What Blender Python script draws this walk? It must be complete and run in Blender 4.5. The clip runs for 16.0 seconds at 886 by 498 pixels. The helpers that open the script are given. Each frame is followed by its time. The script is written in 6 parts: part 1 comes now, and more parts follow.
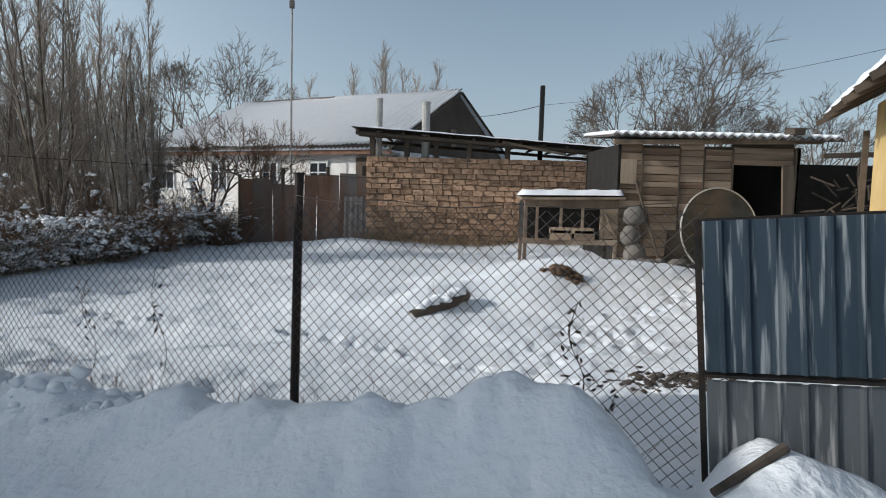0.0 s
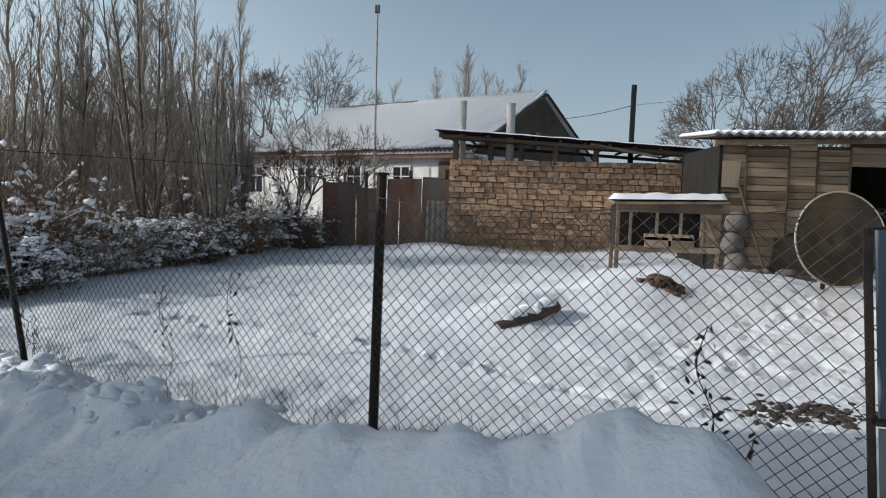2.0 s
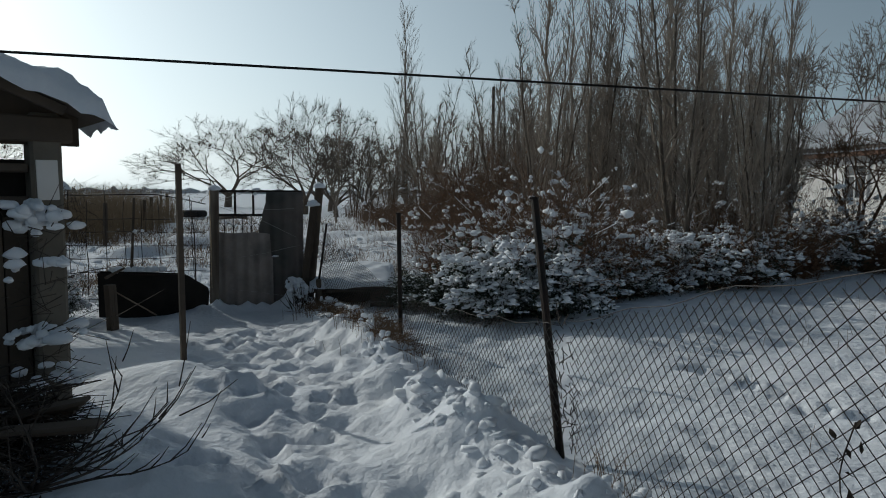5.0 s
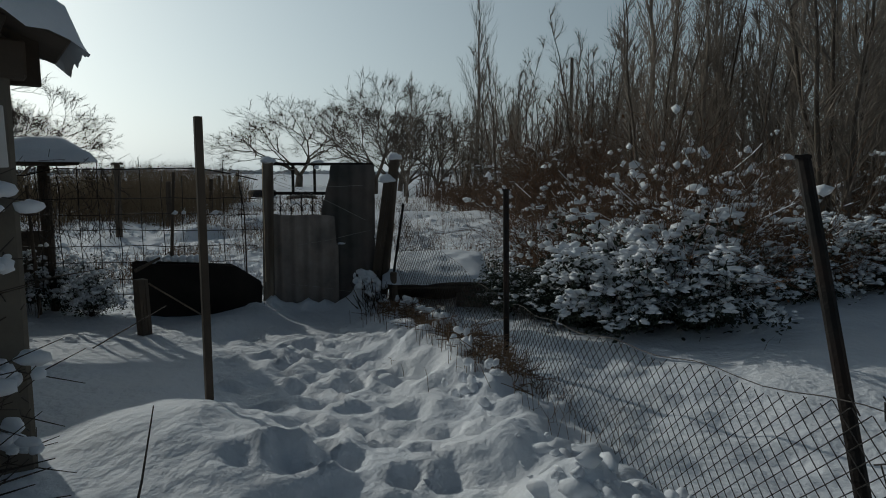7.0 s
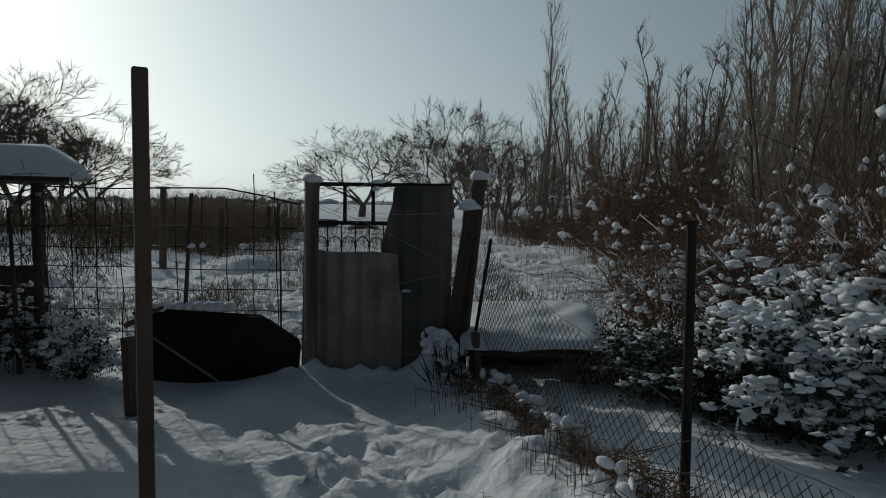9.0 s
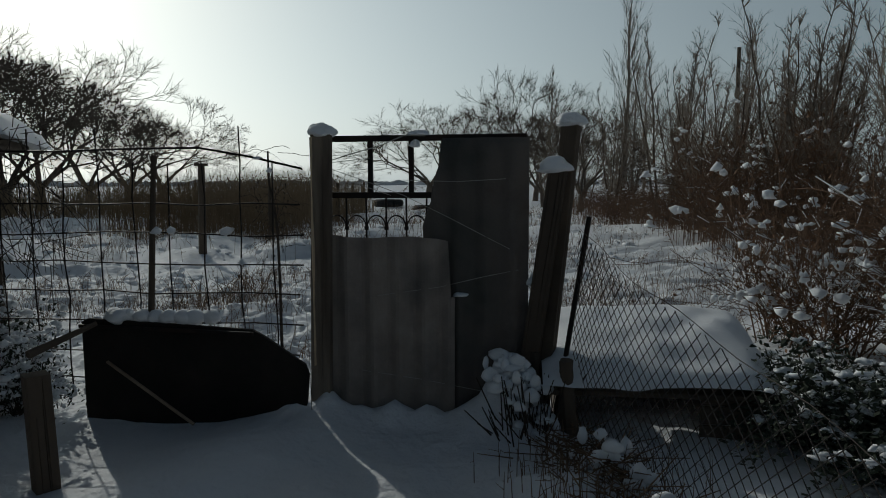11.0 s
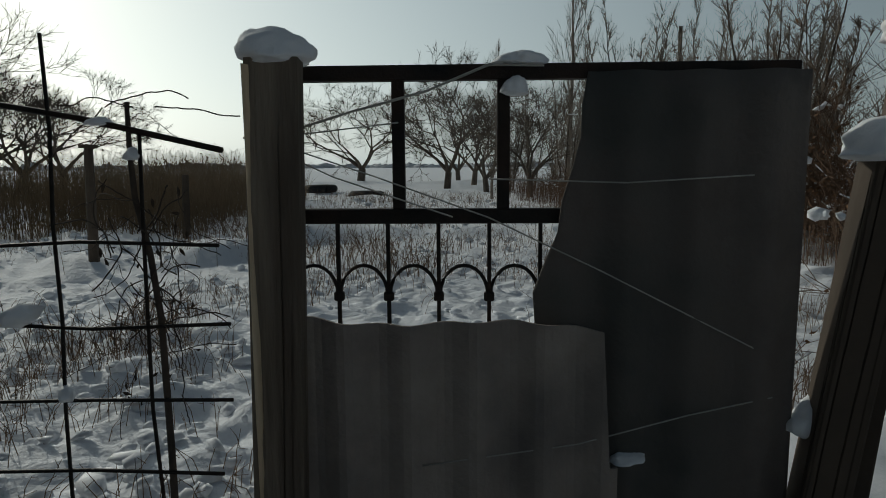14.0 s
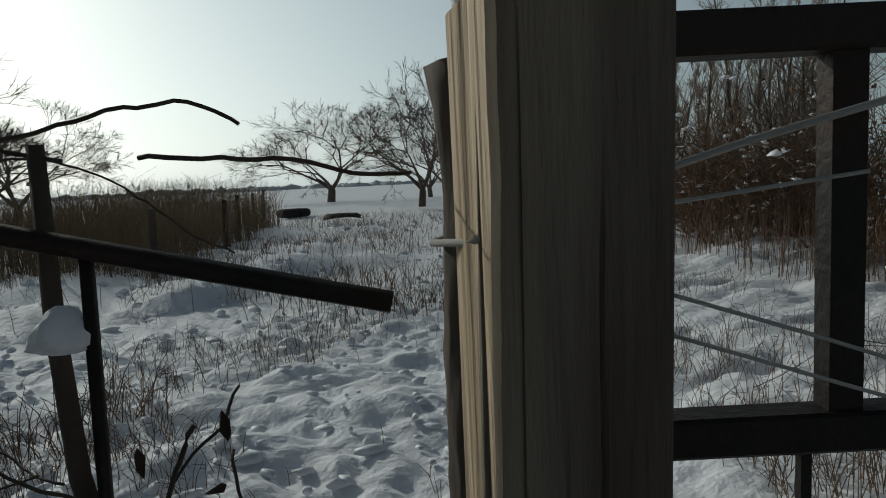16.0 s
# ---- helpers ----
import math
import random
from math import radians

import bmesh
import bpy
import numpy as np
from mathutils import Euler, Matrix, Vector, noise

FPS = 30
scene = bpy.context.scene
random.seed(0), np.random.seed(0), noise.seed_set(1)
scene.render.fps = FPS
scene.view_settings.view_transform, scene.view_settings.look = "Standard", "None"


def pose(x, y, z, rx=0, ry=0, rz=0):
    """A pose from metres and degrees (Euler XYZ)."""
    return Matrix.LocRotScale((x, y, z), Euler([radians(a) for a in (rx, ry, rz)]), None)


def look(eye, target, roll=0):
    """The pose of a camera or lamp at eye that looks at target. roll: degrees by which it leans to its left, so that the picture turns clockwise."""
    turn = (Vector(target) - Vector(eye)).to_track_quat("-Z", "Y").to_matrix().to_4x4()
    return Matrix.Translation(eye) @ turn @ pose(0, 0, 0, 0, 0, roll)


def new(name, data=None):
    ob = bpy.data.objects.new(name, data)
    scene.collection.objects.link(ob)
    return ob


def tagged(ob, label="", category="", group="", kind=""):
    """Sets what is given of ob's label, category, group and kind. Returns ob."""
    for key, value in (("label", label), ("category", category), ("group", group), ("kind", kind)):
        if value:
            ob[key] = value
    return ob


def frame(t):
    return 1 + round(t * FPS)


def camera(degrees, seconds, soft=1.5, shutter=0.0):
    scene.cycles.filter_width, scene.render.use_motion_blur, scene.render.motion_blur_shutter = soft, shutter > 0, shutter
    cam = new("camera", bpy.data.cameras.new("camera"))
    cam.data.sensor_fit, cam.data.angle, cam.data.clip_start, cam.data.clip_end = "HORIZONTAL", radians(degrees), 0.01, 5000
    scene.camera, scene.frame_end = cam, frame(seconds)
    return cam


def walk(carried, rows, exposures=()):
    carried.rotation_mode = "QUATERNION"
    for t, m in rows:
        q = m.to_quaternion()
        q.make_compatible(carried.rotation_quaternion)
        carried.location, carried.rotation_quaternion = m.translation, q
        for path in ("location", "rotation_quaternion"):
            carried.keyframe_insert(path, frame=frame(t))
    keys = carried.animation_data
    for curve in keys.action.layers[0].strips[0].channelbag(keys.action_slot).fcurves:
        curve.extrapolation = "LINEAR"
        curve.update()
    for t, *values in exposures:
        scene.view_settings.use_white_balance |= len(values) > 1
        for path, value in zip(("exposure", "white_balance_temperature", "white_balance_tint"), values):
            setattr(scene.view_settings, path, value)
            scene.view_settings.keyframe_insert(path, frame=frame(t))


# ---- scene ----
cam = camera(68.0, 16.0, soft=1.0)
SUN, SKY = 5.0, 0.125
EXPOSURES = [(0, -0.75, 6000, 9), (2.5, -0.85, 6000, 9), (4, -0.9, 6000, 7), (5, -1.7, 5900, 4), (8, -2.2, 6000, 3), (11, -2.25, 6100, 3), (12, -1.98, 6300, 2), (13, -2.08, 6300, 2), (13.5, -2.2, 6300, 2), (14.5, -2.0, 6250, 2), (15.5, -2.15, 6150, 3), (16, -2.0, 6200, 2)]
PATH = [
    (0, (0.043, -0.074, 1.454), (0.027, 1.918, 1.279), 1.4),
    (0.5, (0.025, -0.071, 1.447), (0.054, 1.921, 1.275), 1.4),
    (1, (-0.014, -0.042, 1.439), (0.024, 1.951, 1.274), 1.2),
    (1.5, (-0.024, 0.104, 1.423), (-0.066, 2.092, 1.214), 2.6),
    (2, (-0.046, 0.335, 1.44), (-0.306, 2.311, 1.272), 1.5),
    (2.5, (-0.214, 0.599, 1.424), (-0.722, 2.526, 1.258), -0.1),
    (3, (-0.445, 0.887, 1.451), (-1.16, 2.746, 1.276), -0.6),
    (3.1, (-0.488, 0.959, 1.456), (-1.247, 2.799, 1.261), -0.3),
    (3.5, (-0.666, 1.252, 1.446), (-1.692, 2.958, 1.25), 1.1),
    (4, (-1.048, 1.585, 1.411), (-2.287, 3.146, 1.242), 0.2),
    (4.5, (-1.421, 1.878, 1.435), (-2.744, 3.364, 1.234), -0.4),
    (5, (-1.783, 2.23, 1.434), (-3.292, 3.532, 1.261), 0.3),
    (5.2, (-1.953, 2.327, 1.401), (-3.5, 3.583, 1.234), -0.2),
    (7.3, (-3.663, 3.248, 1.326), (-5.301, 4.372, 1.097), -0.1),
    (7.5, (-3.851, 3.358, 1.289), (-5.5, 4.472, 1.085), -0.0),
    (8, (-4.317, 3.542, 1.315), (-6.029, 4.565, 1.168), 1.3),
    (10.3, (-6.221, 4.451, 1.224), (-7.983, 5.388, 1.091), 0.1),
    (10.5, (-6.399, 4.538, 1.217), (-8.203, 5.399, 1.129), 0.9),
    (11, (-6.695, 4.77, 1.18), (-8.52, 5.562, 0.979), -0.2),
    (11.5, (-7.167, 4.864, 1.181), (-8.949, 5.73, 0.904), -0.5),
    (12, (-7.517, 4.913, 1.172), (-9.302, 5.758, 0.855), -0.4),
    (12.5, (-7.9, 4.985, 1.197), (-9.762, 5.699, 1.042), -1.1),
    (13, (-8.213, 4.982, 1.212), (-10.042, 5.758, 0.987), -0.5),
    (13.5, (-8.576, 5.107, 1.15), (-10.369, 5.974, 0.975), 0.8),
    (14, (-8.95, 5.229, 1.226), (-10.674, 6.212, 0.972), -0.4),
    (14.5, (-9.265, 5.317, 1.265), (-10.996, 6.299, 1.071), 0.0),
    (15, (-9.658, 5.246, 1.274), (-11.316, 6.355, 1.121), -0.0),
    (15.5, (-9.891, 5.25, 1.331), (-11.621, 6.229, 1.113), -2.8),
    (15.8, (-10.013, 5.313, 1.321), (-11.72, 6.344, 1.175), -2.3),
    (16, (-10.04, 5.34, 1.329), (-11.72, 6.405, 1.119), -2.8),
]
walk(cam, [(t, look(eye, target, roll)) for t, eye, target, roll in PATH], EXPOSURES)

# ---- light ----
SUN_YAW, SUN_HIGH = 101.0, 24.0
world = bpy.data.worlds.new("world")
scene.world = world
world.use_nodes = True
wn = world.node_tree
sky = wn.nodes.new("ShaderNodeTexSky")
sky.sky_type, sky.sun_disc = "NISHITA", False
sky.sun_elevation, sky.sun_rotation = radians(SUN_HIGH), radians(-SUN_YAW)
sky.dust_density, sky.air_density, sky.ozone_density = 2.2, 1.0, 1.0
grey = wn.nodes.new("ShaderNodeRGBToBW")
haze = wn.nodes.new("ShaderNodeMixRGB")
wn.links.new(sky.outputs[0], grey.inputs[0])
wn.links.new(sky.outputs[0], haze.inputs[1])
wn.links.new(grey.outputs[0], haze.inputs[2])
# winter haze: pale towards the horizon, a wide white aureole on the sun's side, a deeper zenith
sd = Vector((-math.sin(radians(SUN_YAW)) * math.cos(radians(SUN_HIGH)), math.cos(radians(SUN_YAW)) * math.cos(radians(SUN_HIGH)), math.sin(radians(SUN_HIGH))))


def calc(op, a, b=0.0):
    n = wn.nodes.new("ShaderNodeMath")
    n.operation = op
    for socket, v in zip(n.inputs, (a, b)):
        if isinstance(v, float):
            socket.default_value = v
        else:
            wn.links.new(v, socket)
    return n.outputs[0]


def tint(a, factor):
    n = wn.nodes.new("ShaderNodeVectorMath")
    n.operation = "SCALE"
    if isinstance(a, tuple):
        n.inputs[0].default_value = a
    else:
        wn.links.new(a, n.inputs[0])
    wn.links.new(factor, n.inputs["Scale"])
    return n.outputs[0]


def plus(a, b):
    n = wn.nodes.new("ShaderNodeVectorMath")
    n.operation = "ADD"
    wn.links.new(a, n.inputs[0])
    wn.links.new(b, n.inputs[1])
    return n.outputs[0]


ray = wn.nodes.new("ShaderNodeTexCoord").outputs["Generated"]
split = wn.nodes.new("ShaderNodeSeparateXYZ")
wn.links.new(ray, split.inputs[0])
low = calc("SUBTRACT", 1.0, calc("MAXIMUM", split.outputs[2], 0.0))
dot = wn.nodes.new("ShaderNodeVectorMath")
dot.operation = "DOT_PRODUCT"
dot.inputs[1].default_value = sd
wn.links.new(ray, dot.inputs[0])
glow = calc("MULTIPLY", calc("POWER", calc("MAXIMUM", calc("ADD", calc("MULTIPLY", dot.outputs["Value"], 0.5), 0.5), 0.0), 5.0), calc("POWER", low, 0.8))
wn.links.new(calc("MULTIPLY", calc("POWER", low, 3.0), 0.6), haze.inputs[0])
air = plus(tint(haze.outputs[0], calc("ADD", calc("MULTIPLY", low, 0.55), 0.40)), tint((2.9, 3.7, 4.2), calc("POWER", low, 1.5)))
air = plus(air, tint((18.0, 19.4, 19.2), glow))
wn.links.new(air, wn.nodes["Background"].inputs[0])
wn.nodes["Background"].inputs[1].default_value = SKY
sun = new("sun", bpy.data.lights.new("sun", "SUN"))
sun.data.energy, sun.data.angle, sun.data.color = SUN, radians(0.6), (1.0, 0.93, 0.83)
sun.matrix_world = look(sd * 60, (0, 0, 0))

# ---- materials ----


def surface(name, a, b, scale=4.0, rough=0.8, metal=0.0, bump=0.3, fine=60.0, stretch=(1, 1, 1), stain=None, stain_scale=0.8, vary=0.25, spec=0.3, depth=0.01):
    """Two-scale procedural surface: colours a..b by noise, optional stain colour in patches, fine relief."""
    m = bpy.data.materials.new(name)
    m.use_nodes = True
    nt = m.node_tree
    N, L = nt.nodes, nt.links
    p = N["Principled BSDF"]
    p.inputs["Roughness"].default_value, p.inputs["Metallic"].default_value = rough, metal
    p.inputs["Specular IOR Level"].default_value = spec
    tc, mp = N.new("ShaderNodeTexCoord"), N.new("ShaderNodeMapping")
    mp.inputs["Scale"].default_value = stretch
    L.new(tc.outputs["Object"], mp.inputs[0])
    info = N.new("ShaderNodeObjectInfo")
    comb = N.new("ShaderNodeVectorMath")
    comb.operation = "SCALE"
    comb.inputs[0].default_value = (13.0, 7.0, 5.0)
    L.new(info.outputs["Random"], comb.inputs["Scale"])
    L.new(comb.outputs[0], mp.inputs["Location"])
    n1 = N.new("ShaderNodeTexNoise")
    n1.inputs["Scale"].default_value, n1.inputs["Detail"].default_value, n1.inputs["Roughness"].default_value = scale, 8.0, 0.65
    L.new(mp.outputs[0], n1.inputs[0])
    r1 = N.new("ShaderNodeValToRGB")
    r1.color_ramp.elements[0].position, r1.color_ramp.elements[1].position = 0.3, 0.7
    r1.color_ramp.elements[0].color, r1.color_ramp.elements[1].color = (*a, 1), (*b, 1)
    L.new(n1.outputs[0], r1.inputs[0])
    col = r1.outputs[0]
    if stain:
        n2 = N.new("ShaderNodeTexNoise")
        n2.inputs["Scale"].default_value, n2.inputs["Detail"].default_value = stain_scale, 5.0
        L.new(mp.outputs[0], n2.inputs[0])
        r2 = N.new("ShaderNodeValToRGB")
        r2.color_ramp.elements[0].position, r2.color_ramp.elements[1].position = 0.48, 0.66
        L.new(n2.outputs[0], r2.inputs[0])
        mx = N.new("ShaderNodeMix")
        mx.data_type = "RGBA"
        mx.inputs[7].default_value = (*stain, 1)
        L.new(r2.outputs[0], mx.inputs[0])
        L.new(col, mx.inputs[6])
        col = mx.outputs[2]
    hs = N.new("ShaderNodeHueSaturation")
    mr = N.new("ShaderNodeMapRange")
    mr.inputs[3].default_value, mr.inputs[4].default_value = 1 - vary, 1 + vary
    L.new(info.outputs["Random"], mr.inputs[0])
    L.new(mr.outputs[0], hs.inputs["Value"])
    L.new(col, hs.inputs["Color"])
    L.new(hs.outputs[0], p.inputs["Base Color"])
    n3 = N.new("ShaderNodeTexNoise")
    n3.inputs["Scale"].default_value, n3.inputs["Detail"].default_value = fine, 6.0
    L.new(mp.outputs[0], n3.inputs[0])
    bp = N.new("ShaderNodeBump")
    bp.inputs["Strength"].default_value, bp.inputs["Distance"].default_value = bump, depth
    L.new(n3.outputs[0], bp.inputs["Height"])
    L.new(bp.outputs[0], p.inputs["Normal"])
    return m


SNOW = surface("snow", (0.80, 0.83, 0.88), (0.88, 0.89, 0.91), 1.5, 0.75, bump=0.9, fine=14, vary=0.0, spec=0.25, depth=0.03)
CAP = surface("snow_cap", (0.80, 0.82, 0.86), (0.88, 0.89, 0.91), 6, 0.75, bump=0.4, fine=45, vary=0.0, spec=0.25, depth=0.01)
BARK = surface("bark", (0.075, 0.06, 0.047), (0.18, 0.145, 0.115), 6, 0.9, bump=0.5, fine=30, stretch=(1, 1, 0.3), vary=0.2)
PALEBARK = surface("poplar_bark", (0.20, 0.165, 0.135), (0.40, 0.34, 0.28), 5, 0.9, bump=0.4, fine=30, vary=0.2)
REDTWIG = surface("red_twig", (0.085, 0.053, 0.036), (0.20, 0.125, 0.08), 6, 0.9, vary=0.25)
DARKTWIG = surface("dark_twig", (0.03, 0.025, 0.022), (0.09, 0.07, 0.055), 9, 0.85, vary=0.2)
LEAF = surface("dead_leaf", (0.11, 0.06, 0.034), (0.25, 0.14, 0.075), 3, 0.85, vary=0.25)
EVERGREEN = surface("evergreen", (0.02, 0.03, 0.022), (0.05, 0.06, 0.04), 8, 0.85, vary=0.2)
REED = surface("reed", (0.15, 0.105, 0.06), (0.32, 0.24, 0.15), 2, 0.9, vary=0.1)
WEED = surface("weed", (0.09, 0.06, 0.04), (0.24, 0.16, 0.10), 3, 0.9, vary=0.1)
ADOBE = surface("adobe", (0.38, 0.23, 0.145), (0.60, 0.405, 0.265), 7, 0.95, bump=0.7, fine=50, stain=(0.26, 0.155, 0.095), stain_scale=2.0, vary=0.38)
MORTAR = surface("mud_mortar", (0.15, 0.10, 0.06), (0.28, 0.19, 0.12), 8, 0.95, bump=0.6, fine=40, vary=0.0)
GREYWOOD = surface("weathered_wood", (0.15, 0.115, 0.082), (0.34, 0.27, 0.195), 5, 0.9, bump=0.6, fine=40, stretch=(1, 1, 0.08), stain=(0.14, 0.10, 0.075), stain_scale=1.2, vary=0.22)
PLANKWOOD = surface("plank_wood", (0.17, 0.125, 0.09), (0.40, 0.305, 0.215), 5, 0.9, bump=0.7, fine=40, stretch=(0.08, 1, 1), stain=(0.11, 0.07, 0.045), stain_scale=1.6, vary=0.25)
DARKWOOD = surface("dark_wood", (0.05, 0.04, 0.032), (0.13, 0.10, 0.075), 5, 0.9, bump=0.6, fine=35, stretch=(0.2, 0.2, 0.2), vary=0.2)
POSTWOOD = surface("post_wood", (0.11, 0.088, 0.07), (0.25, 0.21, 0.165), 12, 0.85, bump=0.8, fine=70, stretch=(1, 1, 0.10), stain=(0.09, 0.07, 0.055), stain_scale=9, vary=0.05)
# torn wood, made paler than the post to hold the sunlight on it
LITWOOD = surface("torn_sunlit_wood", (0.42, 0.31, 0.20), (0.76, 0.62, 0.44), 14, 0.85, bump=1.0, fine=50, stretch=(1, 1, 0.05), stain=(0.24, 0.17, 0.11), stain_scale=6, vary=0.0)
SLATE = surface("asbestos_slate", (0.22, 0.188, 0.17), (0.34, 0.30, 0.27), 4, 0.9, bump=0.4, fine=70, stain=(0.16, 0.145, 0.135), stain_scale=2.5, vary=0.06)
DARKSLATE = surface("dark_slate", (0.112, 0.096, 0.088), (0.185, 0.162, 0.148), 4, 0.9, bump=0.4, fine=70, stain=(0.075, 0.075, 0.07), stain_scale=2.0, vary=0.06)
RUST = surface("rusty_sheet", (0.14, 0.075, 0.05), (0.26, 0.15, 0.10), 3, 0.8, metal=0.1, bump=0.3, fine=30, stretch=(1, 1, 0.3), stain=(0.18, 0.16, 0.145), stain_scale=1.1, vary=0.3)
IRON = surface("black_iron", (0.010, 0.0095, 0.0095), (0.028, 0.023, 0.020), 14, 0.6, metal=0.2, bump=0.3, fine=90, stain=(0.034, 0.022, 0.017), stain_scale=5, vary=0.1, spec=0.25)
WIRE = surface("mesh_wire", (0.05, 0.045, 0.042), (0.11, 0.095, 0.085), 6, 0.55, metal=0.6, bump=0.0, vary=0.05, spec=0.4)
PLASTER = surface("whitewash", (0.72, 0.69, 0.66), (0.82, 0.80, 0.77), 1.5, 0.9, bump=0.2, fine=20, stain=(0.62, 0.58, 0.54), stain_scale=0.6, vary=0.0)
CLAY = surface("yellow_clay_plaster", (0.52, 0.36, 0.15), (0.66, 0.48, 0.22), 1.6, 0.95, bump=0.4, fine=18, stain=(0.46, 0.30, 0.14), stain_scale=0.9, vary=0.0)
GLASS = surface("dark_window_glass", (0.02, 0.024, 0.03), (0.04, 0.046, 0.055), 1, 0.08, bump=0.0, vary=0.0, spec=0.6)
FRAMEPAINT = surface("window_paint", (0.60, 0.60, 0.60), (0.75, 0.75, 0.74), 6, 0.6, vary=0.0)
# near-black: interior shade put into colour, and the tarred sheet's own black
SHADETAR = surface("shade_and_tar_black", (0.012, 0.011, 0.01), (0.03, 0.026, 0.022), 3, 0.95, vary=0.0)
DISH = surface("grey_dish_metal", (0.035, 0.037, 0.036), (0.065, 0.066, 0.063), 4, 0.6, metal=0.2, bump=0.1, fine=30, stain=(0.10, 0.085, 0.07), stain_scale=2.0, vary=0.0)
STONE = surface("field_stone", (0.11, 0.10, 0.09), (0.22, 0.20, 0.18), 6, 0.9, bump=0.6, fine=30, vary=0.2)
ASH = surface("concrete_pipe", (0.30, 0.29, 0.27), (0.45, 0.44, 0.41), 5, 0.9, bump=0.3, fine=40, vary=0.1)
TAR = surface("tarred_wood", (0.012, 0.011, 0.011), (0.03, 0.027, 0.024), 8, 0.8, bump=0.4, fine=50, stretch=(1, 1, 0.1), vary=0.0)
RUBBER = surface("tyre_rubber", (0.018, 0.018, 0.018), (0.035, 0.034, 0.033), 12, 0.8, vary=0.0)
WALLMUD = surface("grey_mud_plaster", (0.12, 0.105, 0.085), (0.20, 0.175, 0.14), 2, 0.95, bump=0.5, fine=22, stain=(0.15, 0.125, 0.10), vary=0.0)

# blue profiled sheet: pale upright streaks paint in sun glints on its ribs


def streaked_paint(name, paint_a, paint_b, bare, edge):
    m = surface(name, paint_a, paint_b, 5, 0.45, metal=0.25, bump=0.15, fine=20, stretch=(1, 1, 0.15), vary=0.0, spec=0.5)
    nt = m.node_tree
    N, L = nt.nodes, nt.links
    p = N["Principled BSDF"]
    src = p.inputs["Base Color"].links[0].from_socket
    tc, mp = N.new("ShaderNodeTexCoord"), N.new("ShaderNodeMapping")
    mp.inputs["Scale"].default_value = (26, 26, 1.6)
    L.new(tc.outputs["Object"], mp.inputs[0])
    n = N.new("ShaderNodeTexNoise")
    n.inputs["Scale"].default_value, n.inputs["Detail"].default_value = 1.0, 4.0
    L.new(mp.outputs[0], n.inputs[0])
    r = N.new("ShaderNodeValToRGB")
    r.color_ramp.elements[0].position, r.color_ramp.elements[1].position = edge, edge + 0.1
    L.new(n.outputs[0], r.inputs[0])
    mx = N.new("ShaderNodeMix")
    mx.data_type = "RGBA"
    # bare is the streak tone that stands for the glints
    mx.inputs[7].default_value = (*bare, 1)
    L.new(r.outputs[0], mx.inputs[0])
    L.new(src, mx.inputs[6])
    L.new(mx.outputs[2], p.inputs["Base Color"])
    return m


BLUE = streaked_paint("blue_sheet_paint", (0.045, 0.072, 0.10), (0.10, 0.14, 0.18), (0.50, 0.53, 0.54), 0.54)
ZINC = streaked_paint("streaked_zinc_sheet", (0.12, 0.135, 0.15), (0.22, 0.235, 0.25), (0.5, 0.5, 0.5), 0.56)

# ---- mesh helpers ----


def thing(name, label, category, at=(0, 0, 0), group="", kind="", turn=0.0):
    ob = new(name)
    ob.empty_display_size = 0.1
    ob.location = at
    ob.rotation_euler = (0, 0, radians(turn))
    return tagged(ob, label, category, group, kind)


def mesh_of(name, verts, faces, material, smooth=False):
    me = bpy.data.meshes.new(name)
    me.from_pydata([tuple(v) for v in verts], [], [tuple(f) for f in faces])
    me.materials.append(material)
    if smooth:
        me.polygons.foreach_set("use_smooth", [True] * len(me.polygons))
    me.update()
    return me


def part(name, bm, material, parent, label="", smooth=False):
    """Link a bmesh, or a ready mesh, as one object under a thing or part."""
    if isinstance(bm, bmesh.types.BMesh):
        me = bpy.data.meshes.new(name)
        bm.to_mesh(me)
        bm.free()
        me.materials.append(material)
        if smooth:
            me.polygons.foreach_set("use_smooth", [True] * len(me.polygons))
    else:
        me = bm
    ob = new(name, me)
    ob.parent = parent
    return tagged(ob, label)


def box(bm, size, m=Matrix(), bevel=0.0, jitter=0.0, rnd=random):
    geo = bmesh.ops.create_cube(bm, size=1.0, matrix=m @ Matrix.Diagonal((*size, 1)))
    if bevel:
        edges = {e for v in geo["verts"] for e in v.link_edges}
        bmesh.ops.bevel(bm, geom=list(edges), offset=bevel, segments=1, affect="EDGES")
    elif jitter:
        for v in geo["verts"]:
            v.co += Vector([rnd.uniform(-jitter, jitter) for _ in range(3)])
    return bm


def beam(bm, a, b, w, d=None, bevel=0.0):
    """A square bar from a to b."""
    a, b = Vector(a), Vector(b)
    q = (b - a).to_track_quat("Z", "Y").to_matrix().to_4x4()
    return box(bm, (w, d or w, (b - a).length), Matrix.Translation((a + b) / 2) @ q, bevel)


def rod(bm, a, b, r, sides=8, r2=None):
    a, b = Vector(a), Vector(b)
    q = (b - a).to_track_quat("Z", "Y").to_matrix().to_4x4()
    bmesh.ops.create_cone(bm, cap_ends=True, segments=sides, radius1=r, radius2=r if r2 is None else r2, depth=(b - a).length, matrix=Matrix.Translation((a + b) / 2) @ q)
    return bm


